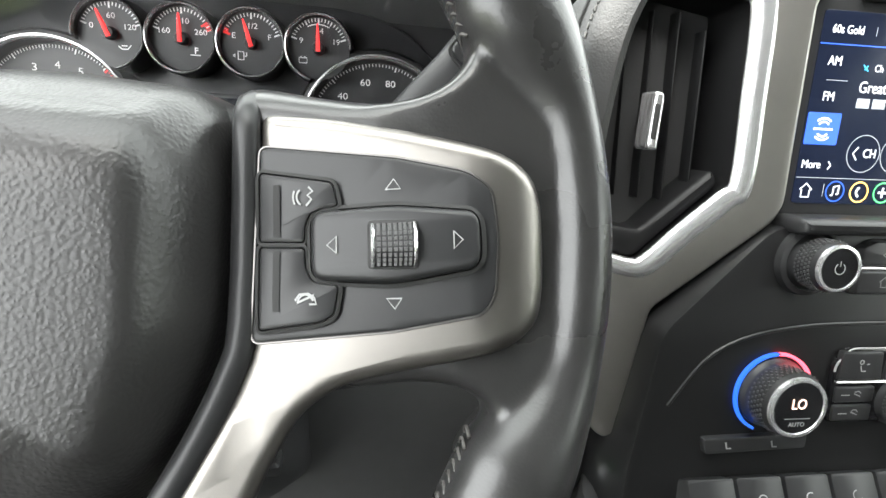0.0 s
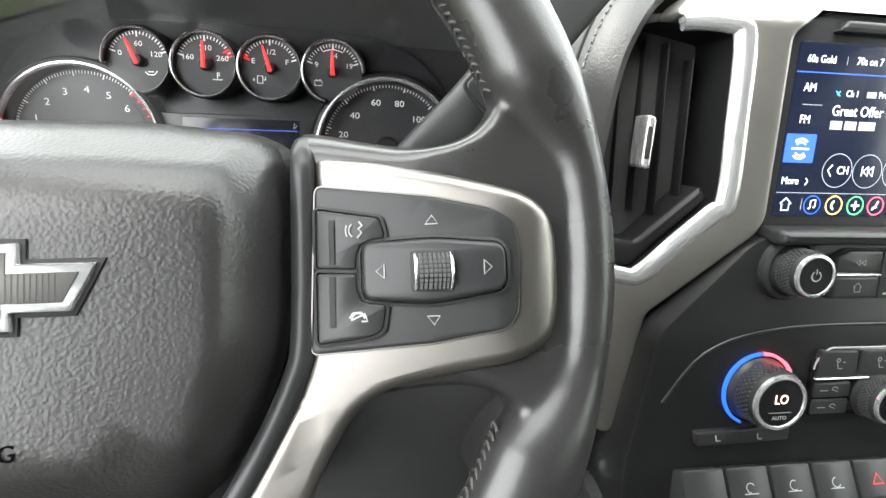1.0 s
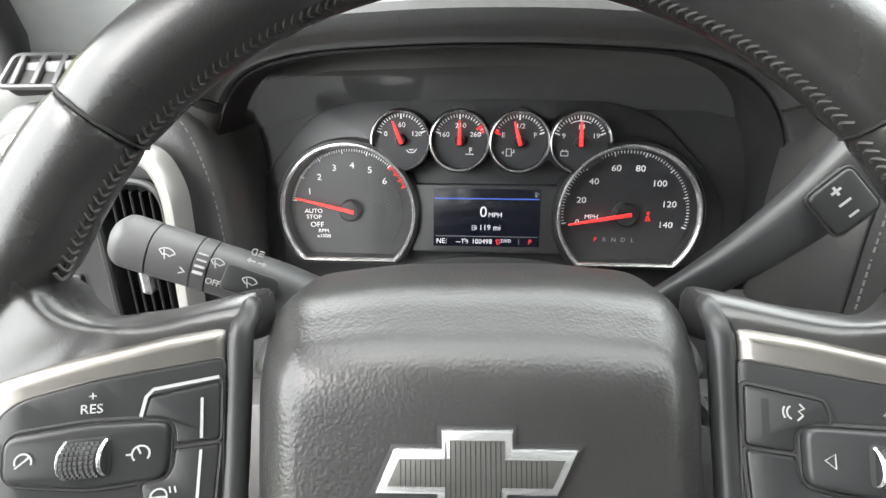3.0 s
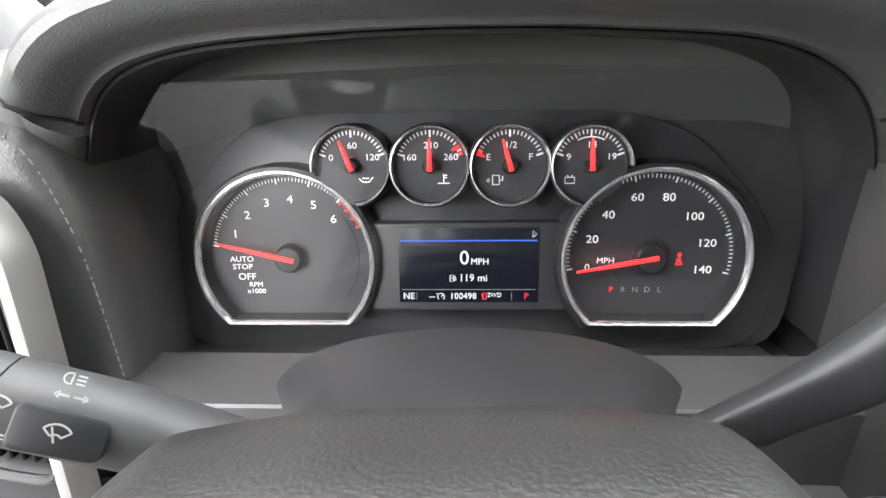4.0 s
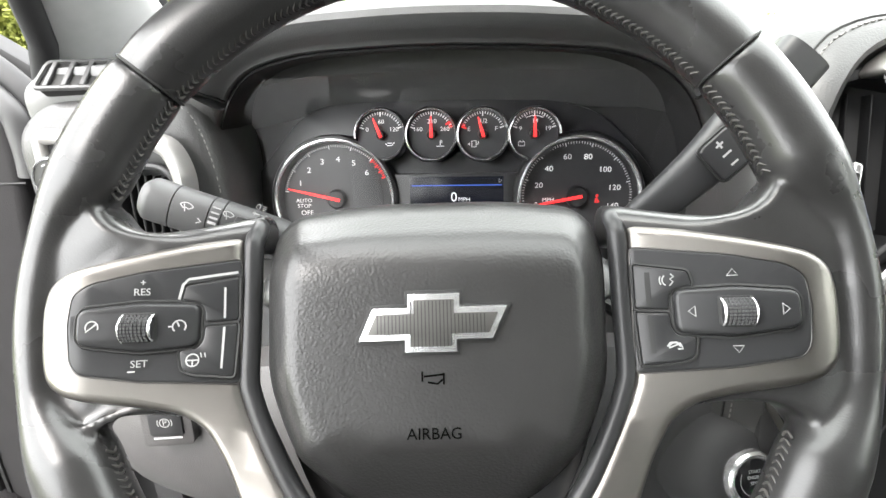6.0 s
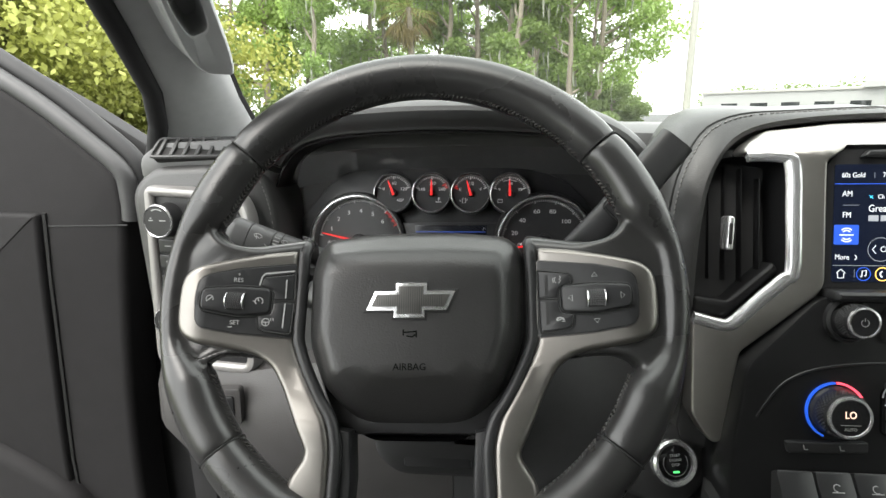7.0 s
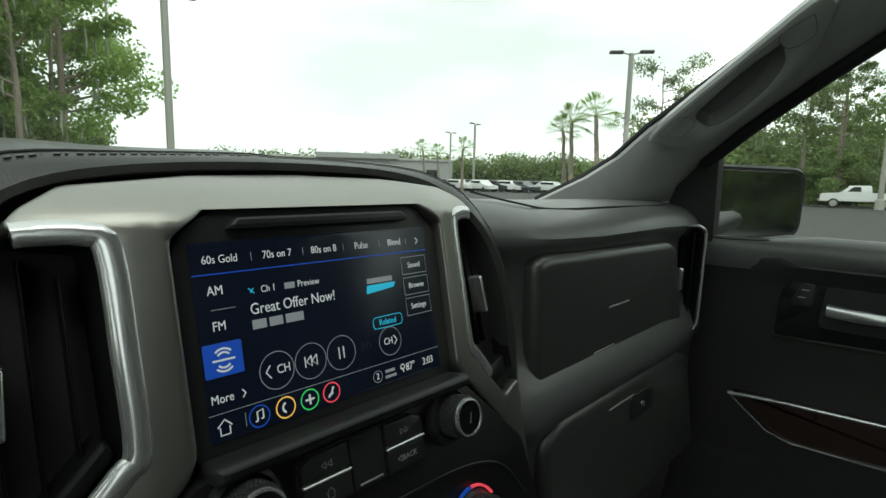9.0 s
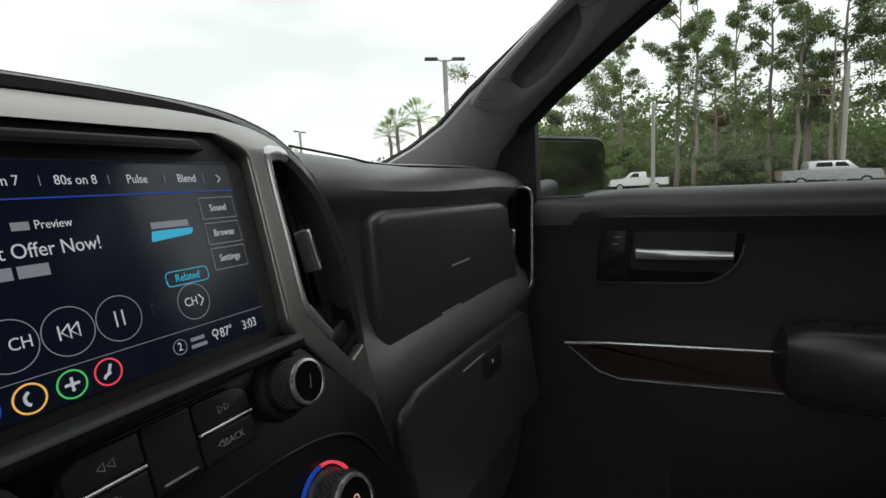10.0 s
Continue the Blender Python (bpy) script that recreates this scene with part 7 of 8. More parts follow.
def passenger_door():
    K = thing("passenger_door", (1.27, -0.3, 0.9), "closed black passenger door with a chrome handle and wood strip", "door")
    D = Matrix(((0, 0, -1, 1.25), (-1, 0, 0, 0.0), (0, 1, 0, 1.4), (0, 0, 0, 1)))   # u back, v up, out towards the cab
    bm, rings = bmesh.new(), []
    prof = [(-0.03, 0.115), (-0.01, 0.112), (0.008, 0.106), (0.02, 0.092), (0.026, 0.07), (0.016, 0.05), (0.010, 0.03), (0.008, -0.04), (0.004, -0.08), (0.0, -0.13), (0.006, -0.18), (0.0, -0.26), (-0.004, -0.40), (-0.03, -0.5)]
    for u in (-0.20, -0.10, -0.045, 0.0, 0.1, 0.2, 0.3, 0.4, 0.6, 0.75):
        k = 1.0 if u > -0.03 else max(0.15, 1 + (u + 0.03) / 0.05 * 0.6)
        rings.append(ring(bm, [(u, v - (0.012 if u < -0.06 else 0), o * (k if o > 0 else 1) + (0.006 if u > 0.3 and v > 0.03 else 0)) for o, v in prof] + [(u, -0.5, -0.07), (u, 0.1, -0.07)], D))
    skin(bm, rings, cap0=True, cap1=True)
    part("door_panel", bm, DOORP, K, "padded black door panel")
    bm, rings = bmesh.new(), []
    for u in (-0.19, -0.12, -0.07, -0.03, 0.0, 0.1, 0.3, 0.5, 0.75):
        k, dv = max(0.35, min(1.0, 1 + (u + 0.0) / 0.12)), -0.010 * max(0.0, min(1.0, -u / 0.08)) + 0.006 * max(0.0, u - 0.1)
        rings.append(ring(bm, [(u, v + dv, o * (k if o > 0 else 1)) for o, v in ((-0.03, 0.110), (-0.012, 0.1165), (0.004, 0.1165), (0.018, 0.111), (0.027, 0.101), (0.0305, 0.088), (0.0275, 0.076), (0.018, 0.066), (-0.02, 0.06))], D))
    skin(bm, rings, cap0=True, cap1=True)
    part("door_top_pad", bm, DASHTOP, K, "soft grey-black pad along the window sill")
    P, D = D, D @ Matrix.Translation((0, 0.010, 0))
    cup = rounded([(-0.044, -0.054), (0.14, -0.048), (0.178, -0.01), (0.182, 0.05), (0.175, 0.062), (-0.008, 0.058), (-0.04, 0.02)], [0.006, 0.03, 0.03, 0.01, 0.008, 0.012, 0.012], 5)
    c = part("handle_cup", mesh(slab, cup, 0.0, 0.014, D, r=0.003), GLOSSBLK, K, "glossy black handle recess")
    bm = bmesh.new()
    tube(bm, [(x, y, 0.014) for x, y in cup[:18]], 0.0016, 6, D)
    part("cup_edge", bm, DARKSIL, c)
    part("cup_well", mesh(slab, rounded([(0.012, -0.03), (0.165, -0.03), (0.170, 0.045), (0.02, 0.048)], 0.01, 3), 0.010, 0.0145, D, r=0.001), MATTE, c)
    bm, rings = bmesh.new(), []
    for q in range(12):
        u = 0.022 + q / 11 * 0.142
        h = 0.0105 - 0.003 * (q / 11)
        e = 0.016 * math.sin(min(1, q / 4) * math.pi / 2)
        rings.append(ring(bm, [(u, -0.001 + h * math.sin(t), 0.018 + e * 0.6 + 0.007 * math.cos(t)) for t in [j / 14 * math.tau for j in range(14)]], D))
    skin(bm, rings, cap0=True, cap1=True)
    part("door_handle", bm, CHROME, K, "chrome door handle")
    sw = part("lock_switch", mesh(slab, rounded([(-0.028, -0.0), (0.004, 0.0), (0.006, 0.036), (-0.012, 0.036)], 0.004, 3), 0.012, 0.017, D, r=0.001), SATINBLK, K)
    part("lock_marks", mesh(strokes, [[(-0.012, 0.026), (-0.002, 0.026)], [(-0.016, 0.014), (-0.006, 0.014)]], 0.002, D, 0.0175), GREYPRINT, sw)
    wood = rounded([(-0.095, -0.1615), (-0.02, -0.161), (0.25, -0.150), (0.25, -0.215), (0.0, -0.225), (-0.03, -0.215)], 0.004, 3)
    w = part("wood_strip", mesh(slab, wood, 0.0, 0.016, D, r=0.004), WOODT, K, "dark wood strip with bright edges", smooth=False)
    part("strip_upper_edge", mesh(tube, [(-0.10, -0.169, 0.013), (-0.02, -0.161, 0.017), (0.25, -0.150, 0.017)], [0.0045, 0.0028, 0.0022], 8, D), CHROME, w, "bright upper edge")
    part("strip_lower_edge", mesh(tube, [(-0.095, -0.172, 0.014), (-0.04, -0.215, 0.016), (-0.005, -0.225, 0.016), (0.25, -0.217, 0.016)], 0.0018, 6, D), CHROME, w, "bright lower edge")
    D = P
    bm, rings = bmesh.new(), []
    for u, k in ((0.222, 0.3), (0.235, 0.8), (0.262, 1.0), (0.40, 1.05), (0.75, 1.05)):
        rings.append(ring(bm, [(u, -0.150 + 0.062 * k * abs(math.sin(t)) ** 0.7 * (1 if math.sin(t) > 0 else -1), 0.03 * k + 0.05 * k * abs(math.cos(t)) ** 0.7 * (1 if math.cos(t) > 0 else -1)) for t in [j / 20 * math.tau for j in range(20)]], D))
    skin(bm, rings, cap0=True, cap1=True)
    part("armrest", bm, LEATHER, K, "padded black armrest")
    part("mirror_patch", mesh(slab, [(-0.255, 0.09), (-0.148, 0.092), (-0.150, 0.262), (-0.205, 0.22)], -0.02, 0.008, D, r=0.003), RUBBER, K, "black mirror patch")
    bm = bmesh.new()
    tube(bm, [(-0.17, 0.1, 0.0), (0.2, 0.112, 0.0), (0.75, 0.114, 0.0)], 0.006, 6, D)
    part("glass_wiper", bm, RUBBER, K)


passenger_door()


def door_mirror():
    K = thing("door_mirror", (1.56, 0.18, 1.5), "black passenger door mirror reflecting trees", "mirror")
    M = Matrix.Translation((1.575, 0.165, 1.548)) @ Matrix.Scale(1.1, 4) @ Vector((-0.62, -0.78, 0.0)).to_track_quat("Z", "Y").to_matrix().to_4x4()
    o = rounded([(-0.108, -0.078), (0.104, -0.062), (0.108, 0.078), (-0.100, 0.082)], [0.02, 0.03, 0.035, 0.02], 5)
    bm = bmesh.new()
    rings = [ring(bm, [(x, y, z) for x, y in inset(o, d)], M) for d, z in ((0.03, -0.09), (0.006, -0.06), (0.0, -0.02), (0.0, 0.0), (0.005, 0.006), (0.010, 0.004))]
    skin(bm, rings, cap0=True, cap1=True)
    part("mirror_housing", bm, SATINBLK, K, "black housing")
    part("mirror_glass", mesh(slab, inset(o, 0.011), 0.002, 0.0052, M, r=0.0004, n=1), MIRROR, K, "mirror glass")
    part("mirror_arm", mesh(tube, [(1.27, 0.21, 1.50), (1.42, 0.21, 1.505), (1.56, 0.20, 1.52)], 0.022, 10), SATINBLK, K)


door_mirror()


def driver_door():
    K = thing("driver_door", (-0.6, 0.30, 0.9), "open driver's door with a charcoal inner panel and speaker grille", "door")
    M = Matrix.Translation((0, 0.28, 0)) @ Matrix.Rotation(radians(90), 4, "X")     # x right, y up, out towards the cab
    o = smooth_path([(-0.44, 0.80, 0), (-0.448, 1.0, 0), (-0.438, 1.2, 0), (-0.413, 1.40, 0), (-0.400, 1.475, 0), (-0.398, 1.512, 0), (-0.404, 1.541, 0), (-0.445, 1.58, 0), (-0.491, 1.619, 0), (-0.537, 1.651, 0), (-0.62, 1.705, 0), (-0.72, 1.765, 0)], 5)
    poly = [(p.x, p.y) for p in o] + [(-1.25, 1.765), (-1.25, 0.70), (-0.44, 0.70)]
    part("door_panel", mesh(slab, poly, -0.06, 0.0, M, r=0.012, n=4), DOORT, K, "charcoal inner panel")
    band = [(p.x + 0.004, p.y + 0.004, -0.010) for p in o[20:]]
    part("edge_roll", mesh(tube, band, 0.012, 10, M), HARD, K, "rolled edge of the panel")
    seal = [(p.x + 0.010, p.y + 0.017, -0.028) for p in o[22:]]
    part("door_seal", mesh(tube, seal, 0.013, 10, M), RUBBER, K, "black rubber seal")
    patch = [(-0.385, 1.50), (-0.335, 1.52), (-0.335, 1.542), (-0.378, 1.569), (-0.466, 1.626), (-0.586, 1.694), (-0.586, 1.65), (-0.45, 1.57)]
    part("mirror_patch", mesh(slab, patch, -0.08, -0.05, M, r=0.004), MATTE, K)
    bm = bmesh.new()
    tube(bm, smooth_path([(-0.514, 1.472, 0.0), (-0.45, 1.473, 0.0), (-0.396, 1.474, 0.0)], 4), 0.0012, 5, M)
    part("upper_seam", bm, SEAM, K)
    lo = rounded([(-1.25, 0.9), (-0.555, 0.9), (-0.549, 1.12), (-0.524, 1.40), (-0.514, 1.490), (-0.6, 1.492), (-1.25, 1.492)], [0, 0.02, 0.05, 0.02, 0.006, 0.004, 0], 4)
    part("lower_insert", mesh(slab, lo, -0.01, 0.010, M, r=0.006, n=3), DOORT, K, "charcoal lower insert")
    bm = bmesh.new()
    tube(bm, [(-0.509, 1.49, 0.001), (-0.519, 1.40, 0.001), (-0.544, 1.12, 0.001), (-0.550, 0.9, 0.001)], 0.003, 5, M)
    part("insert_gap", bm, SEAM, K)
    pk = smooth_path([(-1.25, 1.36, 0), (-0.95, 1.29, 0), (-0.80, 1.23, 0), (-0.66, 1.155, 0), (-0.56, 1.09, 0), (-0.515, 1.03, 0), (-0.485, 0.93, 0), (-0.475, 0.75, 0)], 4)
    part("door_pocket", mesh(slab, [(p.x, p.y) for p in pk] + [(-0.475, 0.71), (-1.25, 0.71)], -0.01, 0.026, M, r=0.02, n=6), DOORT, K, "bulging charcoal map pocket")
    sp = rounded([(-0.95, 0.70), (-0.56, 0.74), (-0.575, 0.90), (-0.64, 0.965), (-0.78, 0.95), (-0.95, 0.94)], 0.04, 5)
    g = part("speaker_grille", mesh(slab, sp, 0.018, 0.030, M, r=0.004), MATTE, K, "perforated speaker grille")
    bm = bmesh.new()
    tube(bm, [(x, y, 0.028) for x, y in sp], 0.005, 6, M, loop=True)
    part("grille_edge", bm, SATINBLK, g)
    part("speaker_badge", mesh(box, (-0.735, 0.917, 0.032), (0.085, 0.014, 0.004), M, 0.001), GREYPRINT, g, "plain silver badge bar")


driver_door()


def seat(x, name, label):
    S = thing(name, (x, -0.75, 0.95), label, "seat")
    bm, rings = bmesh.new(), []
    for y, z, w in ((-0.28, 1.00, 0.20), (-0.31, 1.05, 0.235), (-0.40, 1.085, 0.25), (-0.60, 1.07, 0.25), (-0.78, 1.05, 0.24)):
        rings.append(ring(bm, [(x + w * a, y, z + b) for a, b in ((-1, -0.03), (-0.92, 0.015), (-0.7, 0.02), (-0.55, -0.012), (0, -0.018), (0.55, -0.012), (0.7, 0.02), (0.92, 0.015), (1, -0.03), (0.95, -0.16), (-0.95, -0.16))], Matrix()))
    skin(bm, rings, cap0=True, cap1=True)
    part("seat_cushion", bm, LEATHER, S, "black leather cushion")
    bm, rings = bmesh.new(), []
    for z, y, w in ((1.05, -0.80, 0.24), (1.25, -0.85, 0.26), (1.5, -0.92, 0.25), (1.62, -0.96, 0.2)):
        rings.append(ring(bm, [(x - w, y + 0.01, z), (x - w * 0.8, y + 0.06, z), (x, y + 0.03, z), (x + w * 0.8, y + 0.06, z), (x + w, y + 0.01, z), (x + w * 0.9, y - 0.1, z), (x - w * 0.9, y - 0.1, z)], Matrix()))
    skin(bm, rings, cap0=True, cap1=True)
    part("seat_back", bm, LEATHER, S, "black leather backrest")
    part("head_rest", mesh(box, (x, -0.98, 1.74), (0.26, 0.11, 0.17), r=0.04), LEATHER, S)
    part("seat_base", mesh(box, (x, -0.55, 0.86), (0.42, 0.48, 0.16), r=0.02), HARD, S)


seat(0.90, "car_seat", "black leather passenger seat")
# driver's seat stays out of view; added to block light from behind and below
seat(0.03, "car_seat", "unseen black leather driver's seat that blocks light")

# ---- outdoors ----
ASPHALT = mat("asphalt", (0.06, 0.06, 0.06), 0.9, grain=0.5, size=0.02, vary=0.25)
GRASSG = mat("grass_ground", (0.075, 0.10, 0.028), 0.9, grain=0.6, size=0.08, vary=0.35)
CONC = mat("concrete", (0.42, 0.41, 0.38), 0.85, grain=0.3, size=0.02, vary=0.15)
BARK = mat("bark", (0.26, 0.22, 0.18), 0.9, grain=0.8, size=0.03, vary=0.3)
LEAFA = mat("leaf_fresh", (0.29, 0.40, 0.12), 0.6, size=0.4, vary=0.45, rand=0.25, trans=0.45)
LEAFB = mat("leaf_dark", (0.18, 0.24, 0.09), 0.6, size=0.4, vary=0.45, rand=0.25, trans=0.4)
LEAFC = mat("leaf_yellow", (0.27, 0.29, 0.07), 0.6, size=0.4, vary=0.4, rand=0.2, trans=0.35)
FROND = mat("dry_frond", (0.24, 0.19, 0.075), 0.7, size=0.3, vary=0.4, trans=0.3)
MOSS = mat("hanging_moss", (0.32, 0.33, 0.26), 0.9, size=0.2, vary=0.3)
PAINTW = mat("white_car_paint", (0.75, 0.75, 0.75), 0.25, vary=0.03, coat=0.5)
PAINTS = mat("silver_car_paint", (0.45, 0.46, 0.47), 0.28, metal=0.4, vary=0.03, coat=0.5)
CARGLASS = mat("dark_car_glass", (0.015, 0.018, 0.02), 0.08, vary=0.05)
POLEM = mat("pale_lamp_pole", (0.36, 0.35, 0.32), 0.6, grain=0.1, size=0.01, vary=0.1)
RENDERW = mat("white_render", (0.36, 0.36, 0.35), 0.8, grain=0.2, size=0.05, vary=0.08)

g = bmesh.new()
bmesh.ops.create_grid(g, x_segments=40, y_segments=40, size=900)
tagged(part("ground", g, ASPHALT, None, smooth=False), "grey asphalt car park reaching to the horizon", "ground", kind="structure")


def verge(name, x0, x1, y0, y1, label):
    bm = bmesh.new()
    nx, ny = max(2, int((x1 - x0) / 2)), max(2, int((y1 - y0) / 2))
    vs = [[bm.verts.new((x0 + (x1 - x0) * i / nx, y0 + (y1 - y0) * j / ny, 0.03 + 0.12 * abs(noise.noise((i * 0.4, j * 0.4, x0))))) for j in range(ny + 1)] for i in range(nx + 1)]
    for i in range(nx):
        for j in range(ny):
            bm.faces.new((vs[i][j], vs[i + 1][j], vs[i + 1][j + 1], vs[i][j + 1]))
    tagged(part(name, bm, GRASSG, None), label, "grass", kind="structure")


verge("ground_verge_front", -60, 14, 13, 70, "green verge under the roadside trees")
verge("ground_verge_left", -60, -6, -40, 13, "green verge beside the car park")
kb = bmesh.new()
for k in range(26):
    x, y = 50.5 + 0.02 * k, 14 - k * 2.0
    box(kb, (x, y, 0.07), (0.45, 1.98, 0.15), r=0.02)
tagged(part("kerb", kb, CONC, None), "pale concrete kerb at the edge of the car park", "kerb", kind="structure")
verge("ground_verge_right", 56, 130, -110, 16, "green verge behind the parked trucks")
rng = random.Random(11)


def leaf_quads(bm, centre, spread, n, size, droop=0.3, rnd=rng):
    """Many small folded leaves scattered in a clump."""
    c = Vector(centre)
    for _ in range(n):
        d = Vector((rnd.gauss(0, 1), rnd.gauss(0, 1), rnd.gauss(0, 0.8)))
        d = d.normalized() * (rnd.random() ** 0.45)
        p = c + Vector((d.x * spread[0], d.y * spread[1], d.z * spread[2]))
        a = Vector((rnd.uniform(-1, 1), rnd.uniform(-1, 1), rnd.uniform(-1, 0.5) - droop)).normalized()
        b = a.cross(Vector((rnd.uniform(-1, 1), rnd.uniform(-1, 1), rnd.uniform(-1, 1)))).normalized()
        s = size * rnd.uniform(0.6, 1.5)
        v = [bm.verts.new(p), bm.verts.new(p + a * s * 0.5 + b * s * 0.32), bm.verts.new(p + a * s), bm.verts.new(p + a * s * 0.5 - b * s * 0.32)]
        bm.faces.new(v)


def limb(bm, a, b, r0, r1, wob, n=5, rnd=rng):
    a, b = Vector(a), Vector(b)
    pts = [a.lerp(b, k / n) + Vector((rnd.uniform(-wob, wob), rnd.uniform(-wob, wob), 0)) * (0 if k == 0 else 1) for k in range(n + 1)]
    tube(bm, pts, [r0 + (r1 - r0) * k / n for k in range(n + 1)], 7)
    return pts


def broad_tree(name, label, h, crown, leaf, seed, base=0.25, density=1.0, moss=False, group="roadside trees", lsize=0.19):
    """A tapered trunk, limbs, and a crown of many leaf clumps with gaps."""
    r = random.Random(seed)
    T = thing(name, (0, 0, 0), label, "tree", group=group)
    bm, cl = bmesh.new(), bmesh.new()
    top = (r.uniform(-0.6, 0.6), r.uniform(-0.6, 0.6), h * 0.93)
    tr = limb(bm, (0, 0, -0.2), top, 0.012 * h + 0.04, 0.03, 0.12, 8, r)
    clumps = []
    nl = int(15 * density)
    for i in range(nl):
        q = base + (1 - base) * (i + r.random()) / nl
        k = q * 8
        p = tr[min(7, int(k))].lerp(tr[min(8, int(k) + 1)], k % 1)
        reach = crown * (0.45 + 0.75 * math.sin(math.pi * min(1, 0.25 + 0.75 * (q - base) / (1 - base)))) * r.uniform(0.6, 1.15)
        a = r.uniform(0, math.tau)
        e = p + Vector((math.cos(a) * reach, math.sin(a) * reach, r.uniform(0.0, 0.16) * h))
        lp = limb(bm, p, e, 0.05 + 0.004 * h * (1 - q), 0.015, 0.15, 4, r)
        clumps += [(lp[-1], 1.0), (lp[3], 0.85), (lp[2], 0.6)]
    for c, w in clumps:
        s = crown * 0.36 * w * r.uniform(0.7, 1.25)
        leaf_quads(cl, c, (s, s, s * 0.75), int(300 * w * density), lsize, rnd=r)
    part("trunk", bm, BARK, T)
    part("crown", cl, leaf, T, smooth=False)
    if moss:
        mb = bmesh.new()
        for c, w in clumps[::4]:
            for _ in range(3):
                p = Vector(c) + Vector((r.uniform(-1, 1), r.uniform(-1, 1), r.uniform(-0.4, 0.3)))
                L = r.uniform(0.6, 1.7)
                tube(mb, [p, p + Vector((r.uniform(-0.1, 0.1), r.uniform(-0.1, 0.1), -L * 0.5)), p + Vector((0, 0, -L))], [0.03, 0.06, 0.01], 5)
        part("hanging_moss", mb, MOSS, T, "grey hanging moss", smooth=False)["kind"] = "stuff"
    return T


def palm(name, label, h, seed, leaf, dry=True, group="palms"):
    r = random.Random(seed)
    T = thing(name, (0, 0, 0), label, "palm", group=group)
    bm = bmesh.new()
    pts = limb(bm, (0, 0, -0.2), (r.uniform(-0.5, 0.5), r.uniform(-0.5, 0.5), h), 0.2, 0.13, 0.06, 8, r)
    part("trunk", bm, BARK, T)
    def fronds(n, lo, hi, L):
        f = bmesh.new()
        for i in range(n):
            a, e = r.uniform(0, math.tau), radians(r.uniform(lo, hi))
            d = Vector((math.cos(a) * math.cos(e), math.sin(a) * math.cos(e), math.sin(e)))
            sd = d.cross(Vector((0, 0, 1))).normalized()
            tip = pts[-1] + d * L * 0.55
            prev = pts[-1]
            for q in range(11):
                w = radians(-75 + q * 15)
                b2 = (d * math.cos(w) + sd * math.sin(w)).normalized()
                end = tip + b2 * L * 0.5 + Vector((0, 0, -L * 0.14))
                mid = tip + b2 * L * 0.25
                s2 = b2.cross(Vector((0, 0, 1))).normalized() * 0.035
                v = [f.verts.new(tip), f.verts.new(mid + s2), f.verts.new(end), f.verts.new(mid - s2)]
                f.faces.new(v)
            tube(f, [prev, tip], 0.015, 4)
        return f
    part("fronds", fronds(26, -25, 80, 1.8), leaf, T, smooth=False)
    if dry:
        part("dry_fronds", fronds(26, -85, -20, 1.7), FROND, T, "dead brown fronds", smooth=False)
    return T


def put(src, spots):
    first = True
    for x, y, s, rot in spots:
        m = Matrix.Translation((x, y, 0)) @ Matrix.Rotation(radians(rot), 4, "Z")
        if first:
            src.matrix_basis = m
            src.scale = (s, s, s)
            first = False
        else:
            src.scale = (s, s, s)
            copy_thing(src, m)
    x, y, s, rot = spots[0]
    src.scale = (s, s, s)


def polar(az, d):
    return (0.1 + d * math.sin(radians(az)), -0.2 + d * math.cos(radians(az)))


def ring_of(azs, dist, seed, s0=0.85, s1=1.15, jit=3.0):
    r = random.Random(seed)
    out = []
    for a in azs:
        d = dist + r.uniform(-jit, jit)
        x, y = polar(a + r.uniform(-1.5, 1.5), d)
        out.append((x, y, r.uniform(s0, s1), r.uniform(0, 360)))
    return out


put(broad_tree("slender_tree", "tall slender green tree with hanging moss", 15, 2.3, LEAFA, 1, base=0.22, moss=True), ring_of([10.5, 8, 5, -1, -14, -22, -30, 1, -5], 33, 3, 0.95, 1.2, 2.0) + ring_of([9.5, 3, -10, -17], 30, 4, 0.8, 1.0))
put(broad_tree("leafy_tree", "broad fresh green roadside tree", 12, 3.2, LEAFA, 2, base=0.12, density=1.2), ring_of([9, 3, -6, -18, -26, -34, -44], 38, 5, 0.9, 1.25) + ring_of([150, 157, 164, 170, 176, 182], 26, 25, 0.6, 0.8))
put(broad_tree("dark_tree", "dark green woodland tree", 13, 3.4, LEAFB, 4, base=0.1, density=1.2), ring_of([9, 6, 0, -10, -20, -28, -38, -50], 45, 7, 0.95, 1.3) + ring_of([72, 78, 84, 90, 95, 101, 107, 113, 120], 72, 8, 0.6, 0.9))
put(broad_tree("yellow_bush_tree", "yellow-green bushy roadside tree", 5.5, 2.4, LEAFC, 5, base=0.05, density=2.6, lsize=0.085), ring_of([-40, -44, -48, -52, -57, -62, -68, -74, -42, -50, -58], 15, 9, 0.9, 1.25, 2.5))
put(palm("dry_palm", "cabbage palm with a skirt of dead fronds", 6.2, 3, LEAFC), [(*polar(-8, 29), 1.15, 0), (*polar(92, 62), 1.3, 30), (*polar(99, 58), 1.5, 80)])
put(palm("green_palm", "small green palm in the car park", 5.0, 6, LEAFA, dry=False), [(*polar(48.5, 62), 1.0, 0), (*polar(46, 66), 0.9, 50), (*polar(44.5, 64), 0.95, 90), (*polar(60.2, 80), 2.0, 20), (*polar(62.9, 76), 2.1, 60), (*polar(59.4, 84), 1.8, 120)])
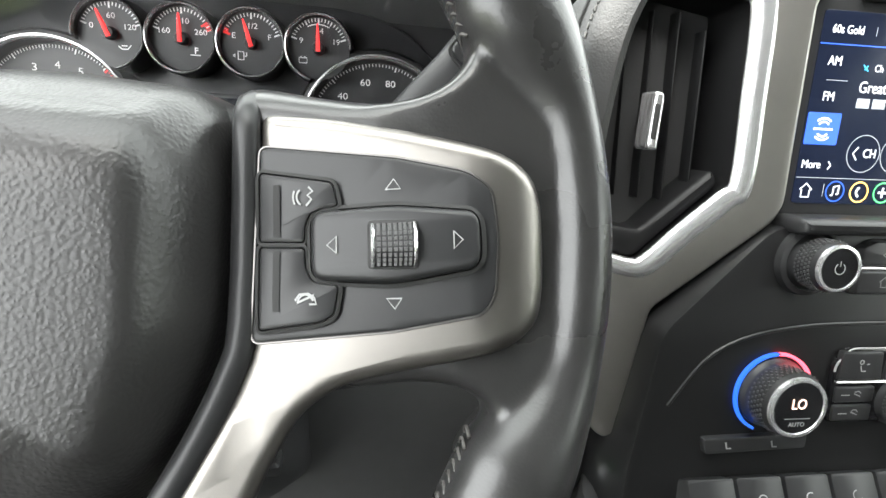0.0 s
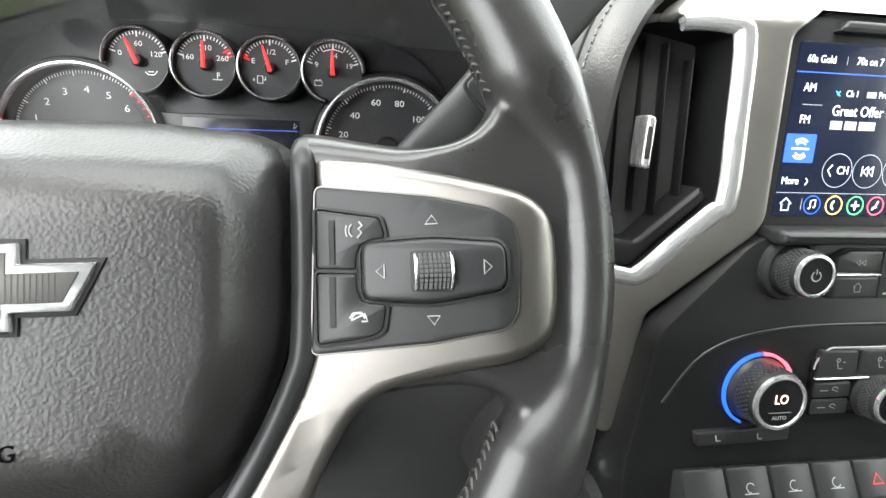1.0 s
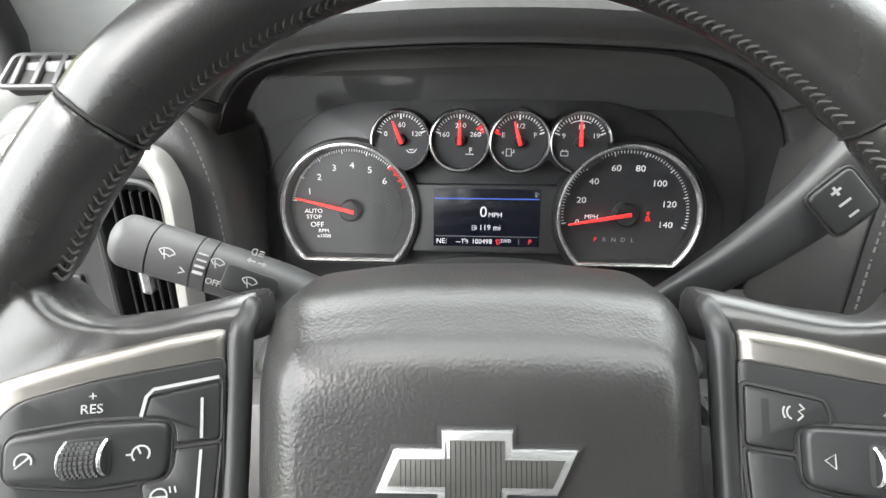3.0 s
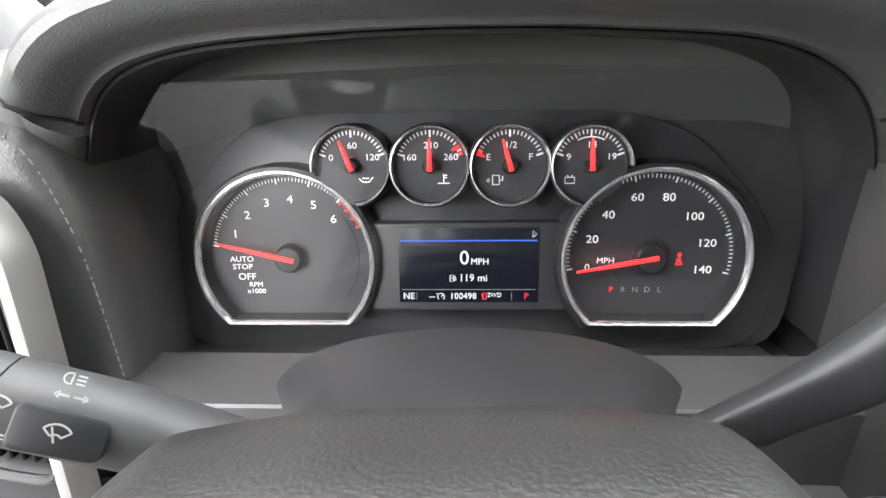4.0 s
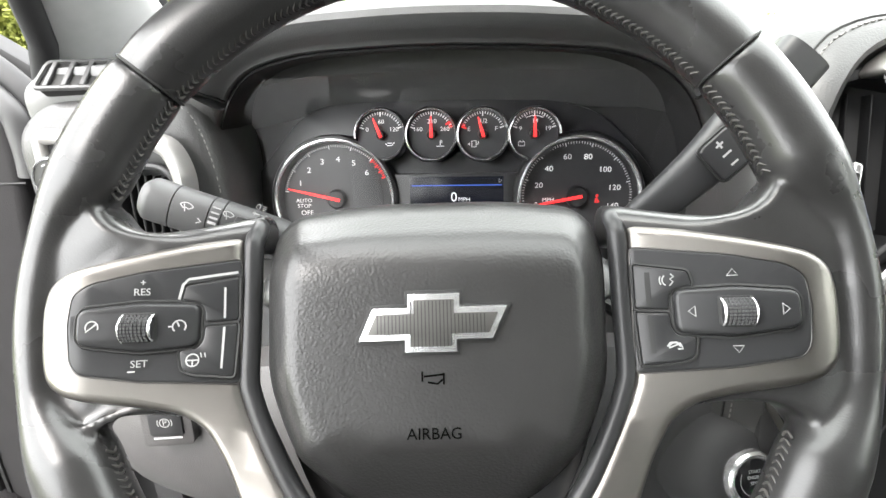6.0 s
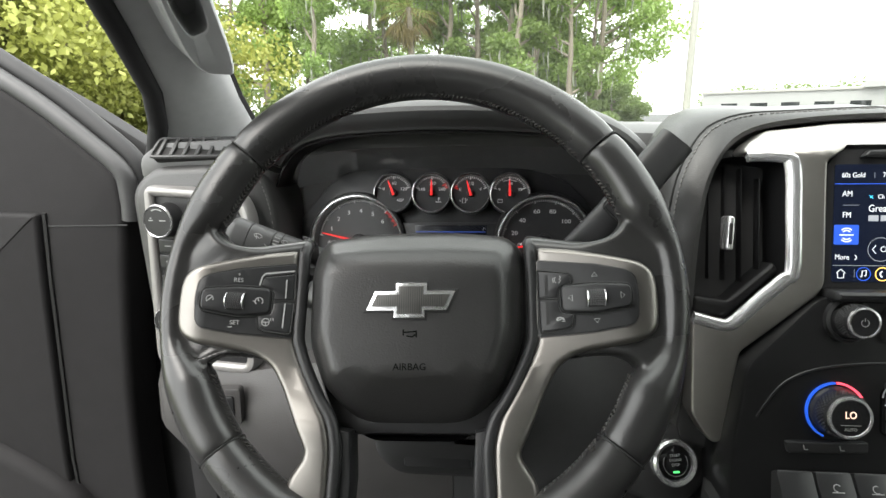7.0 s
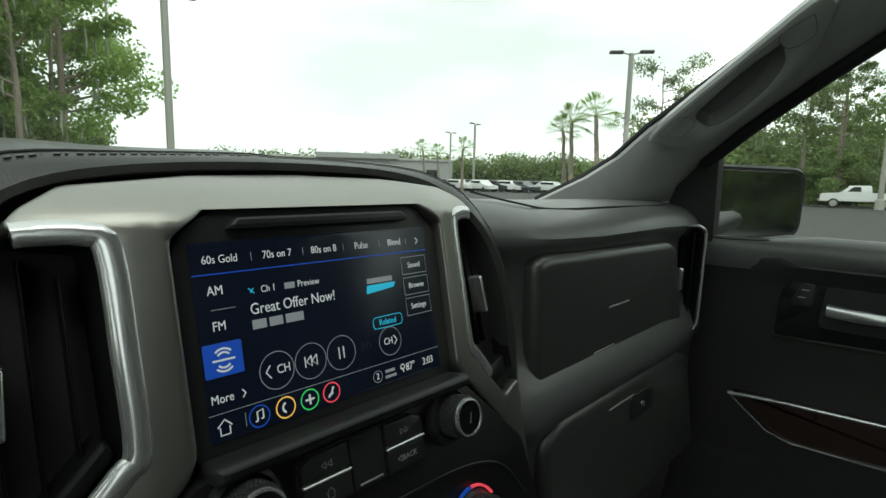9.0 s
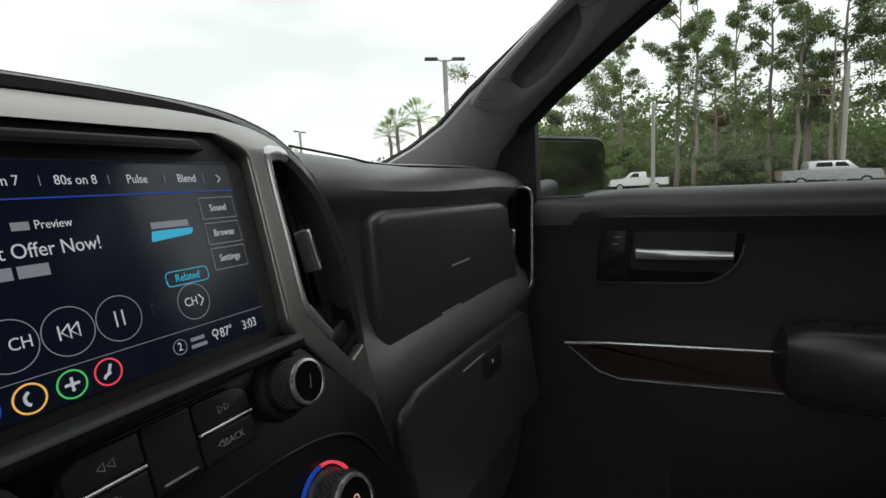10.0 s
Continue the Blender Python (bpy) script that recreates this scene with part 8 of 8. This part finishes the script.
put(broad_tree("pine_tree", "tall thin-crowned pine behind the trucks", 19, 2.2, LEAFB, 9, base=0.55, density=0.8, group="tall trees by the road"), ring_of([88, 90.5, 96, 98.5, 104, 108, 114, 82, 102, 106, 111, 117, 93], 58, 12, 0.85, 1.15))
put(broad_tree("ragged_tree", "ragged sparse tree with hanging moss", 14, 4.0, LEAFB, 10, base=0.4, density=0.75, moss=True, group="tall trees by the road"), ring_of([80, 84, 93, 101, 110, 67.5, 98, 105, 114], 56, 13, 0.75, 1.05))
put(broad_tree("shrub", "rounded green shrub at the road edge", 4.0, 2.0, LEAFB, 14, base=0.03, density=1.3, group="shrubs", lsize=0.18), ring_of([94, 95.5, 76, 79, 82, 106, 111, 117, 124], 50, 15, 0.7, 1.0) + ring_of([12, 10, 7, 2, -4, -9, -15, -21], 31, 16, 0.6, 0.9) + ring_of([135, 145, 155, 165, 170, 174, 178, 182, 187], 22, 17, 1.2, 1.9))


def far_woods():
    bm, r = bmesh.new(), random.Random(21)
    for a0, a1, d, hmax, n in ((-75, 11, 52, 15, 240), (22, 70, 170, 12.0, 420), (66, 128, 82, 14, 520), (74, 128, 66, 7.0, 420), (128, 190, 45, 11, 70)):
        fine = 0.55 if d > 100 else 1.0
        for _ in range(n):
            a, dd = r.uniform(a0, a1), d + r.uniform(-4, 8)
            x, y = polar(a, dd)
            h = hmax * r.uniform(0.35, 1.0)
            s = dd / 52
            leaf_quads(bm, (x, y, h * (r.uniform(0.15, 0.95) if d < 100 else r.uniform(0.05, 0.75))), (1.9 * s, 1.9 * s, 1.7 * s * fine), int(70 / fine ** 2), 0.42 * s * fine, rnd=r)
    tagged(part("far_woods", bm, LEAFB, None, smooth=False), "dense green woods behind the nearer trees", "woods", kind="stuff")


far_woods()


def grass():
    bm, r = bmesh.new(), random.Random(5)
    for _ in range(16000):
        x, y = polar(r.uniform(-75, 17), r.uniform(14, 32))
        s = r.uniform(0.3, 0.9)
        d = Vector((r.uniform(-0.4, 0.4), r.uniform(-0.4, 0.4), 1)).normalized()
        w = Vector((r.uniform(-1, 1), r.uniform(-1, 1), 0)).normalized() * 0.05
        p = Vector((x, y, 0))
        bm.faces.new([bm.verts.new(p - w), bm.verts.new(p + w), bm.verts.new(p + d * s)])
    tagged(part("tall_grass", bm, LEAFC, None, smooth=False), "tall yellow-green roadside grass", "grass", kind="stuff")


grass()


def street_lamp(name, label, h, heads):
    K = thing(name, (0, 0, 0), label, "street lamp", group="car park lamps")
    bm = bmesh.new()
    tube(bm, [(0, 0, 0), (0, 0, h * 0.5), (0, 0, h)], [0.17, 0.16, 0.15], 12)
    part("pole", bm, POLEM, K)
    part("pole_foot", mesh(lathe, [(0.28, 0.0), (0.28, 0.7), (0.22, 0.75)], Matrix(), 20), CONC, K)
    for s in heads:
        part("arm", mesh(tube, [(0, 0, h - 0.1), (s * 0.5, 0, h + 0.05)], 0.04, 8), POLEM, K)
        part("lamp_head", mesh(box, (s * 0.85, 0, h + 0.08), (0.8, 0.4, 0.14), r=0.04), HARD, K, "dark lamp head")
    return K


lamp = street_lamp("street_lamp", "pale twin-headed car park lamp pole", 9.0, (-1, 1))
put(lamp, [(*polar(19.3, 26.2), 1.0, -10), (*polar(65.3, 33.5), 1.0, -55), (*polar(49.7, 74), 1.0, 10), (*polar(47.1, 89), 1.0, 0), (*polar(101.7, 50), 1.0, 95)])
put(street_lamp("single_street_lamp", "pale single-headed lamp pole by the road", 7.2, (-1,)), [(*polar(86.3, 48), 1.0, 90)])


def pickup(name, label, paint, crew):
    """A parked pickup: body with cab, bed, wheels, windows, lamps; length along x."""
    K = thing(name, (0, 0, 0), label, "pickup truck")
    L = 5.9 if crew else 5.4
    cab = 2.35 if crew else 1.45
    x0 = -L / 2
    hood = 1.35
    side = [(x0, 0.55), (x0, 1.05), (x0 + 0.15, 1.2), (x0 + hood, 1.28), (x0 + hood + 0.65, 1.86), (x0 + hood + 0.45 + cab, 1.88), (x0 + hood + 0.58 + cab, 1.80), (x0 + hood + 0.62 + cab, 1.30), (L / 2, 1.28), (L / 2, 0.6)]
    bm, rings = bmesh.new(), []
    for y, k in ((-0.98, 0.96), (-0.94, 1.0), (0.94, 1.0), (0.98, 0.96)):
        rings.append(ring(bm, [(x * (0.995 if abs(y) > 0.95 else 1), y * (0.86 if z > 1.5 else 1), 0.9 + (z - 0.9) * k) for x, z in side], Matrix()))
    skin(bm, rings, cap0=True, cap1=True)
    b = part("body", bm, paint, K)
    part("bed_well", mesh(box, ((x0 + hood + 0.75 + cab + L / 2) / 2, 0, 1.27), (L / 2 - (x0 + hood + 0.75 + cab) - 0.1, 1.6, 0.06), r=0.02), MATTE, K)
    for s in (-1, 1):
        wins = 2 if crew else 1
        for i in range(wins):
            xa = x0 + hood + 0.42 + i * 1.12
            xb = xa + (1.0 if crew else 0.95)
            T = Matrix(((1, 0, 0, 0), (0, 0, -s, -s * 0.93 if False else s * 0.925), (0, 1, 0, 0), (0, 0, 0, 1)))
            q = [(xa, 1.32), (xb, 1.32), (xb - 0.05, 1.76), (xa + (0.42 if i == 0 else 0.05), 1.76)]
            part("side_window", mesh(slab, rounded(q, 0.04, 3), -0.01 if s > 0 else -0.03, 0.03 if s > 0 else 0.01, T, r=0.005), CARGLASS, K)
        for xw in (x0 + 0.95, L / 2 - 1.15):
            T = Matrix.Translation((xw, s * 0.86, 0.40)) @ Matrix.Rotation(radians(90), 4, "X")
            w = part("wheel", mesh(lathe, [(0.30, -0.13), (0.39, -0.12), (0.40, 0.0), (0.39, 0.12), (0.30, 0.13), (0.26, 0.125)], T, 28, cap0=True), RUBBER, K)
            part("rim", mesh(lathe, [(0.26, -0.135), (0.24, -0.14), (0.05, -0.12), (0.05, 0.12), (0.24, 0.14), (0.26, 0.135)], T, 24, cap0=True), POLEM, w)
        part("head_lamp", mesh(box, (x0 + 0.06, s * 0.72, 1.02), (0.12, 0.34, 0.2), r=0.03), LINER, K)
        part("tail_lamp", mesh(box, (L / 2 - 0.02, s * 0.88, 1.05), (0.08, 0.14, 0.36), r=0.02), REDPRINT, K)
    part("windscreen", mesh(slab, [(-0.78, 0.05), (0.78, 0.05), (0.68, 0.72), (-0.68, 0.72)], 0.0, 0.02, Matrix.Translation((x0 + hood + 0.02, 0, 1.27)) @ Matrix.Rotation(radians(-90), 4, "Z") @ Matrix.Rotation(radians(42), 4, "X"), r=0.005), CARGLASS, K)
    part("grille", mesh(box, (x0 - 0.02, 0, 0.98), (0.06, 1.1, 0.32), r=0.02), HARD, K)
    part("bumper", mesh(box, (x0 - 0.05, 0, 0.66), (0.14, 1.8, 0.22), r=0.04), POLEM, K)
    return K


put(pickup("white_pickup", "plain white single-cab pickup parked by the road", PAINTW, False), [(*polar(84.9, 50), 0.9, -80)])
put(pickup("crew_pickup", "silver crew-cab pickup parked by the road", PAINTS, True), [(*polar(100.6, 46), 1.0, 96)])


def car(name, label, paint):
    K = thing(name, (0, 0, 0), label, "car", group="far parked cars")
    side = [(-2.2, 0.35), (-2.2, 0.75), (-1.2, 0.92), (-0.6, 1.4), (0.8, 1.42), (1.6, 0.98), (2.2, 0.9), (2.2, 0.4)]
    bm, rings = bmesh.new(), []
    for y, k in ((-0.88, 0.97), (-0.84, 1.0), (0.84, 1.0), (0.88, 0.97)):
        rings.append(ring(bm, [(x, y * (0.82 if z > 1.2 else 1), 0.7 + (z - 0.7) * k) for x, z in side], Matrix()))
    skin(bm, rings, cap0=True, cap1=True)
    part("body", bm, paint, K)
    for s in (-1, 1):
        part("side_window", mesh(box, (0.1, s * 0.80, 1.14), (1.7, 0.1, 0.3), r=0.04), CARGLASS, K)
        for xw in (-1.35, 1.35):
            part("wheel", mesh(lathe, [(0.2, -0.1), (0.31, -0.1), (0.31, 0.1), (0.2, 0.1)], Matrix.Translation((xw, s * 0.78, 0.31)) @ Matrix.Rotation(radians(90), 4, "X"), 18, cap0=True), RUBBER, K)
    return K


PAINTD = mat("dark_car_paint", (0.04, 0.045, 0.06), 0.25, vary=0.05, coat=0.5)
rc = random.Random(31)
put(car("pale_car", "pale car parked far off", PAINTW), [(*polar(a, 66 + rc.uniform(-2, 2)), 1.0, rc.uniform(80, 100)) for a in (45.5, 48, 50.5, 53.5, 58)])
put(car("dark_car", "dark car parked far off", PAINTD), [(*polar(a, 66 + rc.uniform(-2, 2)), 1.0, rc.uniform(80, 100)) for a in (46.8, 49.3, 52, 55, 56.5)])


def showroom():
    K = thing("showroom", (60, 92, 0), "low white dealership building with dark windows", "building")
    M = Matrix.Translation((*polar(34, 112), 0)) @ Matrix.Rotation(radians(-36), 4, "Z")
    part("wall", mesh(box, (0, 0, 2.6), (50, 14, 5.2), M, 0.05), RENDERW, K)
    part("parapet", mesh(box, (6, -2, 5.5), (16, 12, 1.0), M, 0.05), RENDERW, K)
    for i in range(10):
        part("window", mesh(box, (-20.5 + i * 4.6, -7.05, 2.2), (2.6, 0.2, 1.7), M, 0.03), CARGLASS, K)
    part("roof_edge", mesh(box, (0, -7.1, 4.9), (50.2, 0.3, 0.3), M, 0.03), POLEM, K)


showroom()

# ---- writing becomes mesh ----
deps = bpy.context.evaluated_depsgraph_get()
for ob, name, material, parent in LETTERS:
    me = bpy.data.meshes.new_from_object(ob.evaluated_get(deps))
    me.transform(ob.matrix_basis)
    me.materials.clear()
    me.materials.append(material)
    t = new(name, me)
    t.parent = parent
    if parent.type == "EMPTY":
        t.matrix_parent_inverse = parent.matrix_basis.inverted()
    cu = ob.data
    bpy.data.objects.remove(ob)
    bpy.data.curves.remove(cu)
